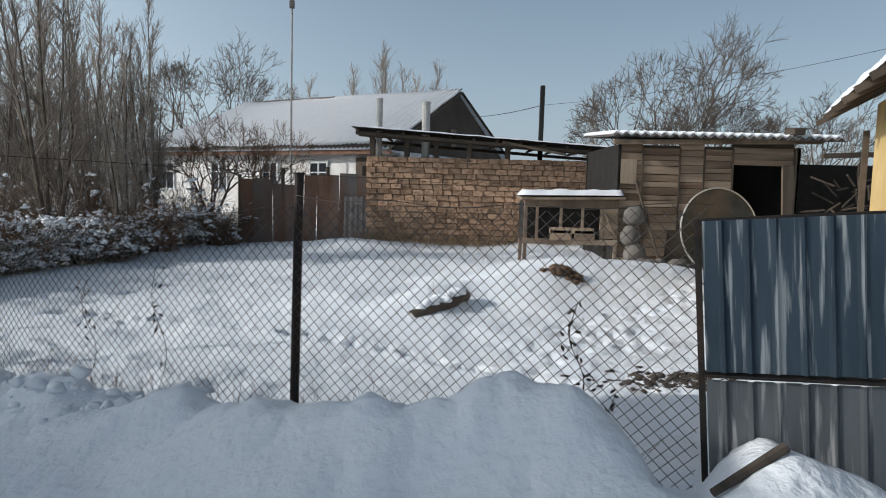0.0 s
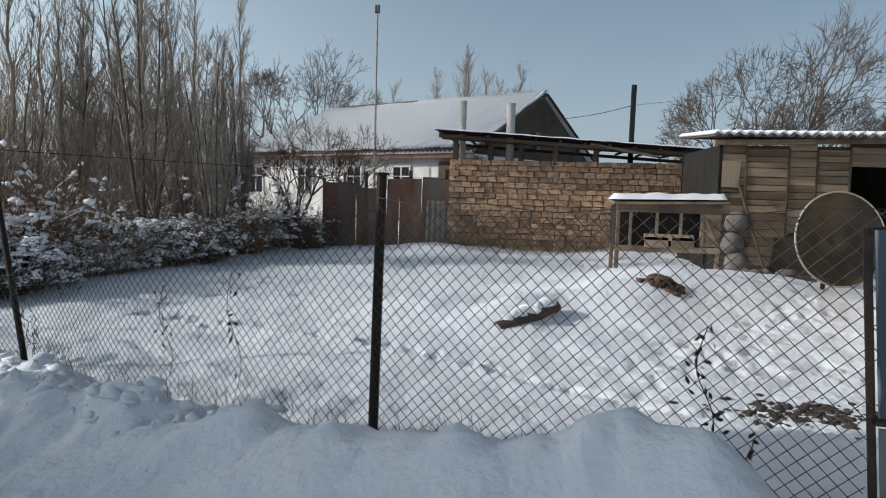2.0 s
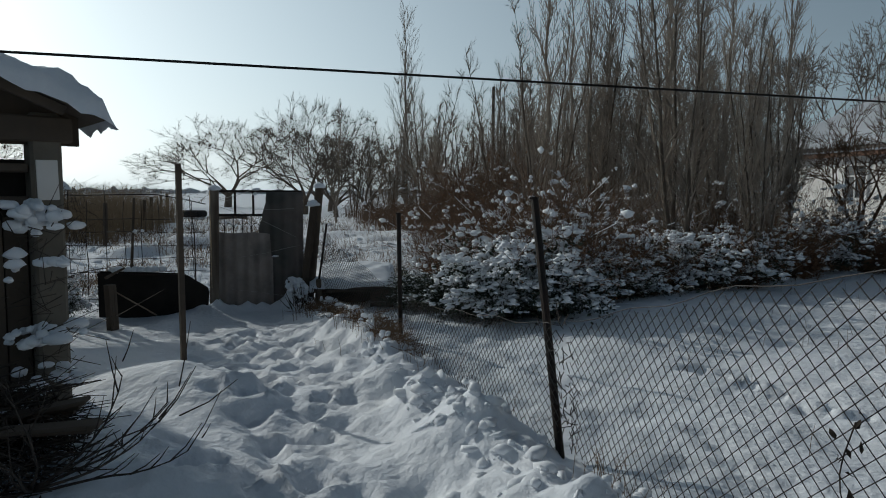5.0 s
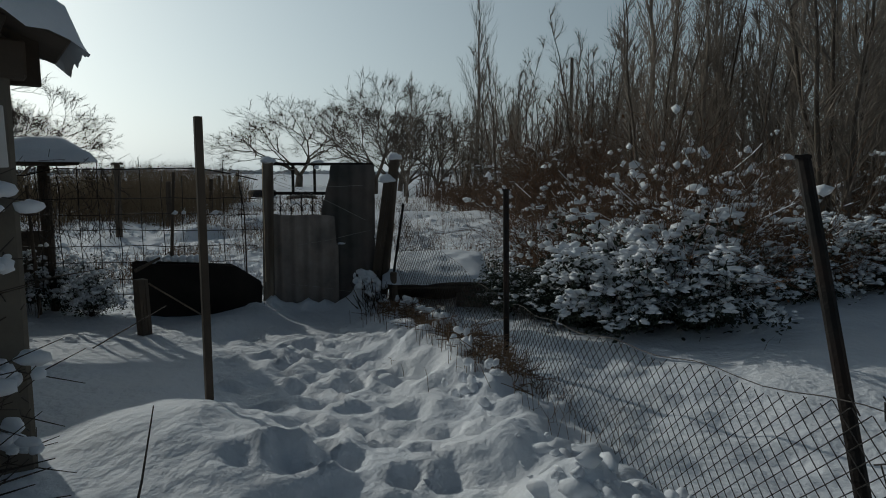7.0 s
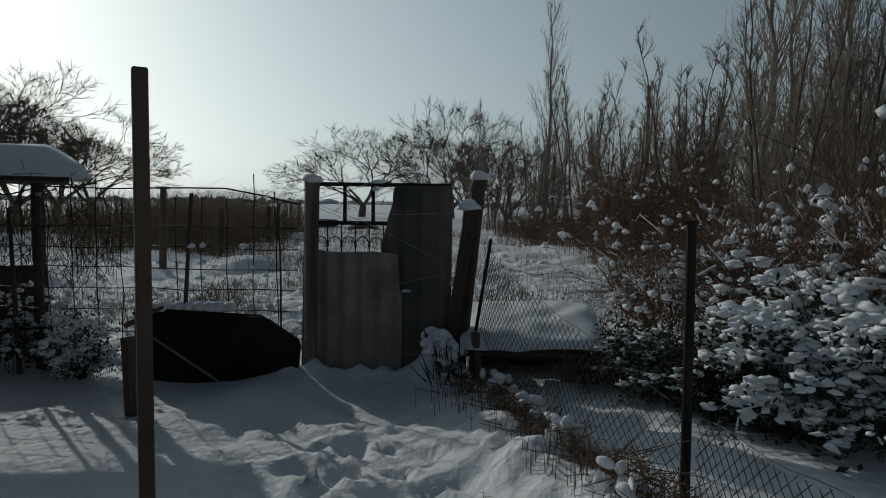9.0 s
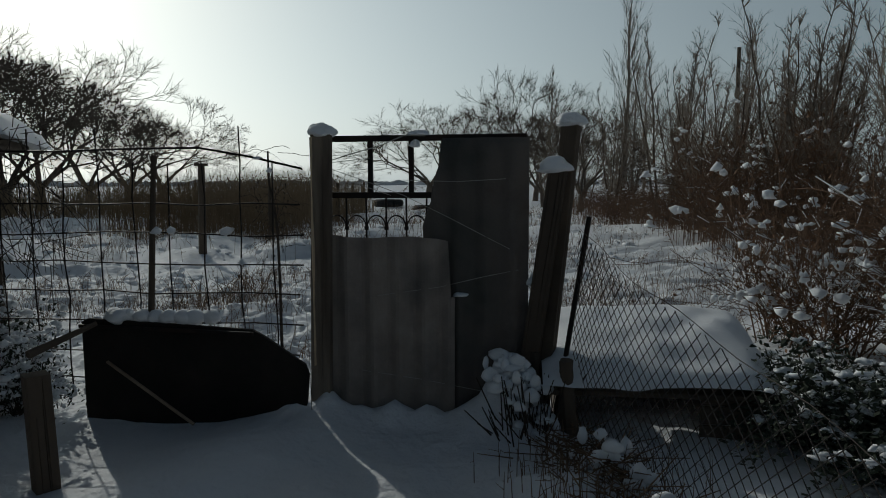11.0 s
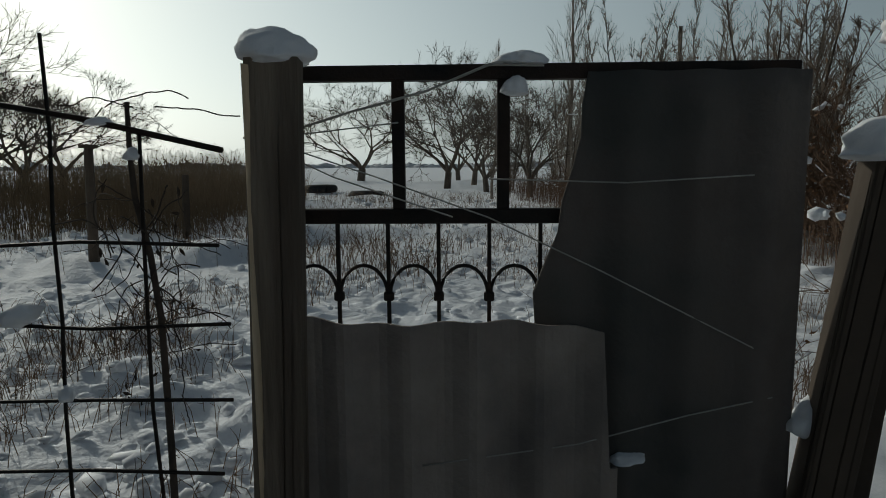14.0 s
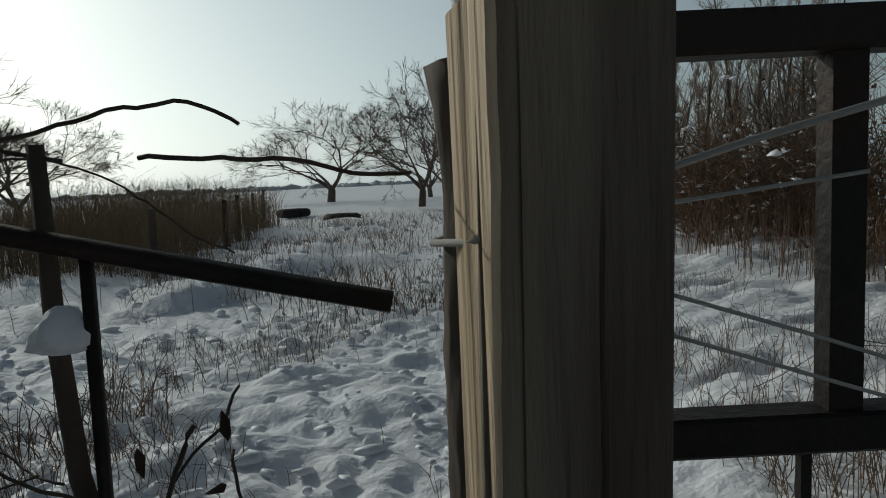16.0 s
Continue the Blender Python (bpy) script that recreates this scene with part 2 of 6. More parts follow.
def tubes(name, segs, material, sides=4):
    """One mesh of tapered tubes from rows (x0 y0 z0 x1 y1 z1 r0 r1)."""
    s = np.asarray(segs, float)
    p, q, r0, r1 = s[:, :3], s[:, 3:6], s[:, 6], s[:, 7]
    w = q - p
    w /= np.maximum(np.linalg.norm(w, axis=1), 1e-9)[:, None]
    up = np.where(np.abs(w[:, 2:3]) > 0.9, [[1.0, 0, 0]], [[0, 0, 1.0]])
    u = np.cross(w, up)
    u /= np.linalg.norm(u, axis=1)[:, None]
    v = np.cross(w, u)
    n, rings = len(s), []
    for k in range(sides):
        a = 2 * math.pi * k / sides
        rings.append(math.cos(a) * u + math.sin(a) * v)
    d = np.stack(rings, 1)
    verts = np.concatenate([p[:, None] + d * r0[:, None, None], q[:, None] + d * r1[:, None, None]], 1).reshape(-1, 3)
    base = (np.arange(n) * 2 * sides)[:, None]
    k = np.arange(sides)
    quad = np.stack([k, (k + 1) % sides, (k + 1) % sides + sides, k + sides], 1)
    faces = (base[:, :, None] + quad[None]).reshape(-1, 4)
    me = bpy.data.meshes.new(name)
    me.vertices.add(len(verts))
    me.vertices.foreach_set("co", verts.ravel())
    me.loops.add(faces.size)
    me.loops.foreach_set("vertex_index", faces.ravel())
    me.polygons.add(len(faces))
    me.polygons.foreach_set("loop_start", np.arange(len(faces)) * 4)
    me.materials.append(material)
    me.update(calc_edges=True)
    me.validate()
    return me


def polytube(name, pts, r, material, sides=6):
    """One continuous bent tube along pts."""
    P = [Vector(p) for p in pts]
    verts, faces = [], []
    for i, p in enumerate(P):
        w = (P[min(i + 1, len(P) - 1)] - P[max(i - 1, 0)]).normalized()
        u = w.cross(Vector((0, 0, 1)) if abs(w.z) < 0.9 else Vector((1, 0, 0))).normalized()
        v = w.cross(u)
        rr = r[i] if isinstance(r, (list, tuple)) else r
        for k in range(sides):
            a = 2 * math.pi * k / sides
            verts.append(p + (u * math.cos(a) + v * math.sin(a)) * rr)
        if i:
            for k in range(sides):
                o, q = (i - 1) * sides, i * sides
                faces.append((o + k, o + (k + 1) % sides, q + (k + 1) % sides, q + k))
    faces += [tuple(range(sides))[::-1], tuple(range(len(verts) - sides, len(verts)))]
    return mesh_of(name, verts, faces, material, True)


ICO = bmesh.new()
bmesh.ops.create_icosphere(ICO, subdivisions=2, radius=1.0)
ICO_V = np.array([v.co[:] for v in ICO.verts])
ICO_F = np.array([[v.index for v in f.verts] for f in ICO.faces])
ICO.free()
ICO3 = bmesh.new()
bmesh.ops.create_icosphere(ICO3, subdivisions=4, radius=1.0)
ICO3_V = np.array([v.co[:] for v in ICO3.verts])
ICO3_F = [[v.index for v in f.verts] for f in ICO3.faces]
ICO3.free()
ICO1 = bmesh.new()
bmesh.ops.create_icosphere(ICO1, subdivisions=1, radius=1.0)
ICO1_V = np.array([v.co[:] for v in ICO1.verts])
ICO1_F = np.array([[v.index for v in f.verts] for f in ICO1.faces])
ICO1.free()


def clumps(name, rows, material, rnd, rough=0.35, fine=False):
    """Lumps of snow in one mesh, from rows (x y z rx ry rz): uneven, flat below."""
    V, F = (ICO_V, ICO_F) if fine else (ICO1_V, ICO1_F)
    vs, fs = [], []
    for i, (x, y, z, rx, ry, rz) in enumerate(rows):
        g = V * (1 + rnd.uniform(-rough, rough, (len(V), 1)) * (0.45 if fine else 1))
        g = g * [rx * rnd.uniform(0.7, 1.7), ry * rnd.uniform(0.6, 1.1), rz]
        ca, sa = math.cos(i * 2.4), math.sin(i * 2.4)
        g = np.column_stack([g[:, 0] * ca - g[:, 1] * sa, g[:, 0] * sa + g[:, 1] * ca, g[:, 2]])
        g[:, 2] = np.where(g[:, 2] < 0, g[:, 2] * 0.7, g[:, 2])
        vs.append(g + [x, y, z])
        fs.append(F + i * len(V))
    return mesh_of(name, np.concatenate(vs).tolist(), np.concatenate(fs).tolist(), material, True)


def snow_cap(name, parent_name_label, at, size, rnd, category="snow cap"):
    """A rounded cap of snow as a thing of its own."""
    V = ICO3_V.copy()
    at_ = Vector((at[0] * 3, at[1] * 3, at[2]))
    n = np.array([noise.noise(Vector(v) * 1.5 + at_) + 0.3 * noise.noise(Vector(v) * 4.2 + at_) + 0.12 * noise.noise(Vector(v) * 11 + at_) for v in V])
    V = V * (1 + 0.26 * n[:, None]) * np.asarray(size)
    V[:, 2] = np.where(V[:, 2] < 0, V[:, 2] * 0.25, V[:, 2])
    me = mesh_of(name, V.tolist(), ICO3_F, CAP, True)
    ob = new(name, me)
    ob.location = at
    return tagged(ob, parent_name_label, category)


def wavy_sheet(width, height, pitch, depth, thick=0.006, outline=None, rnd=None, nz=10, per=8):
    """A corrugated sheet in the x-z plane, base at z 0, centred on x; outline(x) gives (bottom, top)."""
    nx = max(2, int(width / pitch * per))
    bm = bmesh.new()
    rows = []
    for side in (0, 1):
        grid = []
        for i in range(nx + 1):
            x = -width / 2 + width * i / nx
            lo, hi = outline(x) if outline else (0, height)
            y = depth * math.cos(2 * math.pi * x / pitch) + side * thick
            grid.append([bm.verts.new((x, y, lo + (hi - lo) * j / nz)) for j in range(nz + 1)])
        rows.append(grid)
    for g, flip in ((rows[0], False), (rows[1], True)):
        for i in range(nx):
            for j in range(nz):
                q = [g[i][j], g[i + 1][j], g[i + 1][j + 1], g[i][j + 1]]
                bm.faces.new(q[::-1] if flip else q)
    a, b = rows
    for i in range(nx):
        bm.faces.new([a[i][0], b[i][0], b[i + 1][0], a[i + 1][0]])
        bm.faces.new([a[i][nz], a[i + 1][nz], b[i + 1][nz], b[i][nz]])
    for j in range(nz):
        bm.faces.new([a[0][j], a[0][j + 1], b[0][j + 1], b[0][j]])
        bm.faces.new([a[nx][j], b[nx][j], b[nx][j + 1], a[nx][j + 1]])
    return bm


# ---- ground ----
FENCE = [(1.15, 2.83), (-0.82, 3.62), (-4.05, 5.06), (-7.02, 6.19), (-9.62, 6.80)]


def seg_dist(x, y, a, b):
    ax, ay = a
    dx, dy = b[0] - ax, b[1] - ay
    t = np.clip(((x - ax) * dx + (y - ay) * dy) / (dx * dx + dy * dy), 0, 1)
    px, py = ax + t * dx, ay + t * dy
    return np.hypot(x - px, y - py), t, (dx * (y - ay) - dy * (x - ax)) / math.hypot(dx, dy)


def wave_noise(x, y, scale, seed):
    """Smooth value noise on a lattice."""
    r = np.random.RandomState(seed).uniform(-1, 1, (256, 256))
    fx, fy = x * scale, y * scale
    ix, iy = np.floor(fx).astype(int), np.floor(fy).astype(int)
    u, v = fx - ix, fy - iy
    u, v = u * u * (3 - 2 * u), v * v * (3 - 2 * v)
    g = lambda a, b: r[a % 256, b % 256]
    return (g(ix, iy) * (1 - u) + g(ix + 1, iy) * u) * (1 - v) + (g(ix, iy + 1) * (1 - u) + g(ix + 1, iy + 1) * u) * v


def blob(x, y, cx, cy, rx, ry, h, turn=0.0, p=2.0):
    c, s = math.cos(radians(turn)), math.sin(radians(turn))
    a, b = (x - cx) * c + (y - cy) * s, -(x - cx) * s + (y - cy) * c
    return h * np.exp(-((np.abs(a / rx)) ** p + (np.abs(b / ry)) ** p))


PRINTS = random.Random(5)
TRACK = []
TRAIL = [(-4.6, 7.5), (-3.0, 7.05), (-2.0, 6.56), (-1.1, 6.12), (-0.3, 5.55), (0.43, 5.0), (1.0, 4.65), (2.4, 4.2)]
for a, b in zip(TRAIL, TRAIL[1:]):
    n = int(math.dist(a, b) / 0.085)
    for i in range(n):
        f = (i + PRINTS.uniform(-0.3, 0.3)) / n
        TRACK.append((a[0] + (b[0] - a[0]) * f + PRINTS.uniform(-0.06, 0.06), a[1] + (b[1] - a[1]) * f + PRINTS.uniform(-0.05, 0.05), PRINTS.uniform(0.045, 0.08), PRINTS.uniform(0.03, 0.06)))
for a, b, n, wide in (((0.7, 5.2), (3.4, 8.6), 110, 0.32), ((0.9, 6.3), (2.8, 5.6), 80, 0.4), ((-4.6, 7.5), (-3.2, 7.0), 40, 0.25)):
    for i in range(n):
        f = (i + PRINTS.uniform(-0.3, 0.3)) / n
        TRACK.append((a[0] + (b[0] - a[0]) * f + PRINTS.uniform(-wide, wide), a[1] + (b[1] - a[1]) * f + PRINTS.uniform(-wide, wide), PRINTS.uniform(0.04, 0.08), PRINTS.uniform(0.015, 0.045)))
LANE = [(0.0, -0.6), (-1.2, 1.4), (-3.9, 3.2), (-6.6, 4.55), (-9.3, 5.3)]
for a, b in zip(LANE, LANE[1:]):
    for i in range(64):
        f = PRINTS.random()
        TRACK.append((a[0] + (b[0] - a[0]) * f + PRINTS.gauss(0.05, 0.33), a[1] + (b[1] - a[1]) * f + PRINTS.gauss(0.1, 0.33), PRINTS.uniform(0.06, 0.11), PRINTS.uniform(0.03, 0.075)))


def height(x, y):
    x, y = np.asarray(x, float), np.asarray(y, float)
    z = 0.03 + np.clip(x, -11, 2) * 0.021
    side = np.full_like(x, 9.0)
    dmin = np.full_like(x, 99.0)
    for a, b in zip(FENCE, FENCE[1:]):
        d, t, s = seg_dist(x, y, a, b)
        side = np.where(d < dmin, s, side)
        dmin = np.minimum(dmin, d)
    # bank of shovelled snow along the fence
    along = np.clip((x + 9.4) / 10.5, 0, 1)
    crest = (0.10 + 0.40 * along ** 1.5) * (1 - 0.3 * np.clip((-0.6 - x) / 1.6, 0, 1)) * (1 + 0.30 * wave_noise(x, y, 1.1, 3) + 0.22 * wave_noise(x, y, 2.9, 4))
    off = np.where(side > 0, dmin - 0.50, dmin + 0.50)
    slim = np.clip((-0.6 - x) / 1.6, 0, 1)
    off = off + 0.12 * slim
    wide = 0.46 - 0.17 * slim
    z = z + crest * np.exp(-(off / wide) ** 2) * np.clip((x + 9.8) / 1.0, 0, 1) * np.clip((2.3 - x) / 1.5, 0, 1)
    z = z + blob(x, y, 0.42, 2.70, 0.34, 0.26, 0.10, 0, 3) + blob(x, y, 1.55, 2.18, 0.5, 0.35, 0.10) - blob(x, y, 0.98, 2.62, 0.20, 0.5, 0.24)
    bank = np.exp(-(off / 0.5) ** 2) * np.clip((x + 9.8) / 1.0, 0, 1) * np.clip((2.3 - x) / 1.5, 0, 1)
    lumpy = 0.5 + 0.5 * np.clip((-1.2 - x) / 1.0, 0, 1)
    z = z + bank * 0.06 * wave_noise(x, y, 2.2, 24)
    z = z + bank * lumpy * (0.11 * np.abs(wave_noise(x, y, 3.6, 21)) + 0.075 * np.abs(wave_noise(x, y, 6.5, 22)) + 0.03 * wave_noise(x, y, 11.0, 23) - 0.06)
    z = z + blob(x, y, -4.45, 4.72, 0.30, 0.22, 0.15) + blob(x, y, -3.35, 4.35, 0.36, 0.2, 0.08) + blob(x, y, -5.15, 4.95, 0.22, 0.2, 0.12)
    # drifts beside the path
    z = z + blob(x, y, -6.75, 3.95, 0.75, 0.42, 0.20, 15, 2.6) + blob(x, y, -5.5, 3.3, 0.9, 0.45, 0.14, 15) + blob(x, y, -8.2, 3.2, 1.2, 0.7, 0.10)
    z = z + blob(x, y, -10.2, 5.35, 0.35, 0.9, 0.10, 30) + blob(x, y, -9.6, 6.4, 0.35, 0.35, 0.05)
    # scallops of snow heaped at the foot of the gate
    for k in range(7):
        f = -0.10 + 0.19 * k
        z = z + blob(x, y, -10.36 + 0.53 * f, 5.55 + 0.848 * f, 0.075, 0.085, 0.10 + 0.04 * math.sin(k * 2.3))
    z = z + blob(x, y, -9.75, 6.45, 0.22, 0.16, 0.18, 58)
    # yard mounds
    z = z + blob(x, y, -0.12, 7.62, 0.62, 0.42, 0.26, 40) + blob(x, y, 0.9, 7.9, 0.8, 0.5, 0.22) + blob(x, y, 1.9, 8.9, 1.5, 1.1, 0.42) + blob(x, y, 2.3, 10.8, 1.9, 1.2, 0.34)
    z = z + blob(x, y, -1.3, 7.9, 0.8, 0.5, 0.12) + blob(x, y, -2.6, 16.6, 1.4, 0.7, 0.22) + blob(x, y, 4.5, 7.0, 2.0, 2.0, 0.15)
    # uneven surface; rougher in the weedy field beyond the gate
    field = np.clip((-10.9 - x) / 1.5, 0, 1)
    far = np.exp(-(np.hypot(x + 4, y - 8) / 60) ** 2)
    z = z + 0.05 * wave_noise(x, y, 0.45, 7) * far + 0.022 * wave_noise(x, y, 1.7, 8) * far + 0.012 * wave_noise(x, y, 4.3, 9) * far + 0.007 * wave_noise(x, y, 9.1, 19) * far
    yardy = np.clip((y - 4.5) / 2, 0, 1) * np.clip((x + 9) / 2, 0, 1)
    z = z + yardy * far * (0.05 * wave_noise(x, y, 0.9, 31) + 0.022 * np.abs(wave_noise(x, y, 2.3, 32)) + 0.010 * wave_noise(x, y, 5.2, 33))
    z = z + field * far * (0.34 * np.abs(wave_noise(x, y, 0.55, 11)) * (wave_noise(x, y, 0.3, 18) > -0.1) + 0.13 * np.abs(wave_noise(x, y, 1.6, 12)) * np.clip(0.5 + 2 * wave_noise(x, y, 0.4, 10), 0, 1) + 0.06 * np.abs(wave_noise(x, y, 4.2, 13)) + 0.03 * wave_noise(x, y, 8.3, 17) - 0.05)
    z = z + (side < 0.3) * (side > -9) * (dmin < 1.0) * 0.030 * wave_noise(x, y, 6.0, 14)
    lane = np.full_like(x, 9.0)
    for a, b in zip(LANE, LANE[1:]):
        lane = np.minimum(lane, seg_dist(x, y, a, b)[0])
    z = z + np.exp(-(lane / 0.7) ** 2) * (0.045 * wave_noise(x, y, 4.5, 15) + 0.024 * wave_noise(x, y, 9.0, 16) - 0.05)
    for cx, cy, r, d in TRACK:
        near = (np.abs(x - cx) < 0.4) & (np.abs(y - cy) < 0.4)
        if near.any():
            rr = np.hypot(x[near] - cx, y[near] - cy) / r
            z[near] += -d * np.exp(-rr ** 4) + 0.35 * d * np.exp(-((rr - 1.5) / 0.4) ** 2)
    return z


def ground_at(x, y):
    return float(height(np.array([x]), np.array([y]))[0])


def spaced(lo, hi, step, reach):
    a = list(np.arange(lo, hi, step))
    out, d = [], step
    v = lo
    while v > -reach:
        d *= 1.11
        v -= d
        out.append(v)
    left = out[::-1]
    out, d, v = [], step, a[-1]
    while v < reach:
        d *= 1.07 if v < 30 else 1.16
        v += d
        out.append(v)
    return np.array(left + a + out)


gx, gy = spaced(-17.5, 3.4, 0.05, 1800), spaced(0.6, 9.6, 0.05, 1800)
GX, GY = np.meshgrid(gx, gy, indexing="ij")
GZ = height(GX.ravel(), GY.ravel()).reshape(GX.shape)
nx, ny = GX.shape
idx = np.arange(nx * ny).reshape(nx, ny)
quads = np.stack([idx[:-1, :-1], idx[1:, :-1], idx[1:, 1:], idx[:-1, 1:]], -1).reshape(-1, 4)
gm = bpy.data.meshes.new("ground")
gm.vertices.add(nx * ny)
gm.vertices.foreach_set("co", np.stack([GX, GY, GZ], -1).ravel())
gm.loops.add(quads.size)
gm.loops.foreach_set("vertex_index", quads.ravel())
gm.polygons.add(len(quads))
gm.polygons.foreach_set("loop_start", np.arange(len(quads)) * 4)
gm.polygons.foreach_set("use_smooth", [True] * len(quads))
gm.materials.append(SNOW)
gm.update(calc_edges=True)
tagged(new("ground", gm), "trampled and drifted white snow over open ground", "ground", kind="structure")

# broken crusts and clods along the shovelled bank
r = np.random.RandomState(64)
rows = []
for k in range(330):
    f = r.rand()
    x, y = -1.4 - 4.2 * f + r.normal(0, 0.12), 3.55 + 1.72 * f + r.normal(-0.02, 0.13)
    q = 0.012 + 0.05 * r.rand() ** 2.5
    rows.append((x, y, 0, q * r.uniform(0.8, 1.4), q * r.uniform(0.8, 1.3), q * r.uniform(0.6, 1.0)))
zs = height(np.array([q[0] for q in rows]), np.array([q[1] for q in rows]))
rows = [(q[0], q[1], z, *q[3:]) for q, z in zip(rows, zs)]
tagged(new("snow_crust", clumps("snow_crust", rows, CAP, r, 0.5)), "broken crusts and clods of snow along the shovelled bank", "snow", kind="stuff")

# ---- gate of two slate sheets in a steel frame ----
GATE_A, GATE_B = Vector((-10.47, 5.64, 0)), Vector((-9.845, 6.64, 0))
GATE_TURN = math.degrees(math.atan2(GATE_B.y - GATE_A.y, GATE_B.x - GATE_A.x))


def build_gate():
    """Local x runs along the gate from the hinge post; local -y faces the yard path."""
    g = thing("garden_gate", "steel-framed garden gate patched with two grey corrugated slate sheets", "gate", (GATE_A.x, GATE_A.y, 0), turn=GATE_TURN)
    W = (GATE_B - GATE_A).length
    f = bmesh.new()
    beam(f, (0.0, 0, 1.43), (W, 0, 1.43), 0.034, bevel=0.003)
    part("top_bar", f, IRON, g)
    f = bmesh.new()
    beam(f, (0.0, 0, 1.11), (W, 0, 1.11), 0.034, bevel=0.003)
    part("middle_bar", f, IRON, g)
    f = bmesh.new()
    beam(f, (0.0, 0, 0.02), (W, 0, 0.02), 0.034)
    part("bottom_bar", f, IRON, g)
    for x in (W - 0.014,):
        f = bmesh.new()
        beam(f, (x, 0, 0.0), (x, 0, 1.42), 0.028)
        part("stile", f, IRON, g)
    for x in (0.297, 0.534):
        f = bmesh.new()
        beam(f, (x, 0, 1.125), (x, 0, 1.415), 0.028, 0.022)
        part("upright", f, IRON, g)
    for i in range(5):
        f = bmesh.new()
        beam(f, (0.152 + 0.117 * i, 0, 0.70), (0.152 + 0.117 * i, 0, 1.10), 0.009)
        part("picket", f, IRON, g)
    for i in range(5):
        segs = []
        cx = 0.0935 + 0.117 * i
        segs = [(cx - 0.0555 * math.cos(math.pi * k / 12), 0, 0.925 + 0.07 * math.sin(math.pi * k / 12)) for k in range(13)]
        part("hoop", polytube("hoop", segs, 0.0045, IRON, 5), IRON, g)
        c = bmesh.new()
        box(c, (0.024, 0.014, 0.022), pose(0.152 + 0.117 * i, 0, 0.922, 0, 0, 0), 0.003)
        part("collar", c, IRON, g)
    # near, lower sheet; its right side is broken in a step
    s = wavy_sheet(0.78, 1.0, 0.148, 0.017, 0.007, lambda x: (-0.28, 0.893 + 0.012 * math.sin(9 * x) - 0.035 * (x + 0.35) / 0.7 if x < 0.355 else 0.545), nz=12)
    part("lower_sheet", s, SLATE, g, "pale grey corrugated slate sheet").location = (0.40, -0.076, 0)
    # far, taller sheet with a slanting broken edge
    def tall(x):
        return (-0.25, 1.425)

    t = bmesh.new()
    n, W2 = 60, 0.50
    left = lambda z: 0.715 - 0.115 * max(0, min(1, (1.42 - z) / 0.5)) ** 1.4 + 0.006 * math.sin(31 * z)
    cols = []
    for side in (0, 1):
        grid = []
        for i in range(n + 1):
            row = []
            for j in range(25):
                z = -0.25 + (1.425 + 0.25) * j / 24
                x = left(z) + (W + 0.015 - left(z)) * i / n
                row.append(t.verts.new((x, -0.043 + 0.013 * math.cos(2 * math.pi * x / 0.148) + side * 0.007, z)))
            grid.append(row)
        cols.append(grid)
    for g2, flip in ((cols[0], False), (cols[1], True)):
        for i in range(n):
            for j in range(24):
                q = [g2[i][j], g2[i + 1][j], g2[i + 1][j + 1], g2[i][j + 1]]
                t.faces.new(q[::-1] if flip else q)
    a, b = cols
    for i in range(n):
        t.faces.new([a[i][24], a[i + 1][24], b[i + 1][24], b[i][24]])
    for j in range(24):
        t.faces.new([a[0][j], a[0][j + 1], b[0][j + 1], b[0][j]])
        t.faces.new([a[n][j], b[n][j], b[n][j + 1], a[n][j + 1]])
    part("tall_sheet", t, DARKSLATE, g, "dark grey corrugated slate sheet with a broken edge", True)
    # tying wires
    def wire(pts, r=0.0022):
        part("tying_wire", polytube("tying_wire", pts, r * 0.8, ASH, 5), ASH, g, "bare grey tying wire")
    wire([(-0.02, -0.03, 1.30), (0.08, -0.03, 1.31), (0.2, -0.035, 1.345), (0.36, -0.04, 1.385), (0.5, -0.05, 1.44), (0.62, -0.03, 1.44)], 0.004)
    wire([(0.0, -0.02, 1.29), (0.12, -0.03, 1.30), (0.3, -0.03, 1.32)])
    wire([(0.0, -0.03, 1.285), (0.1, -0.03, 1.25), (0.25, -0.04, 1.2), (0.5, -0.055, 1.11), (0.75, -0.06, 0.99), (1.12, -0.05, 0.80)])
    wire([(0.0, -0.02, 1.27), (0.15, -0.02, 1.20), (0.3, -0.03, 1.15), (0.42, -0.035, 1.11)])
    wire([(0.5, -0.06, 1.195), (0.8, -0.06, 1.185), (1.07, -0.06, 1.20)])
    wire([(0.35, -0.085, 0.545), (0.7, -0.085, 0.60), (0.95, -0.06, 0.66), (1.14, -0.05, 0.70)])
    wire([(0.03, -0.03, 1.30), (0.035, -0.03, 1.15), (0.06, -0.03, 1.05), (0.05, -0.03, 0.95), (0.0, -0.03, 0.88)], 0.004)
    wire([(0.02, -0.035, 1.31), (0.05, -0.04, 1.27), (0.02, -0.045, 1.25), (0.06, -0.03, 1.23)], 0.004)
    wire([(0.25, -0.085, 0.11), (0.6, -0.085, 0.07), (1.1, -0.05, -0.02)])
    return g


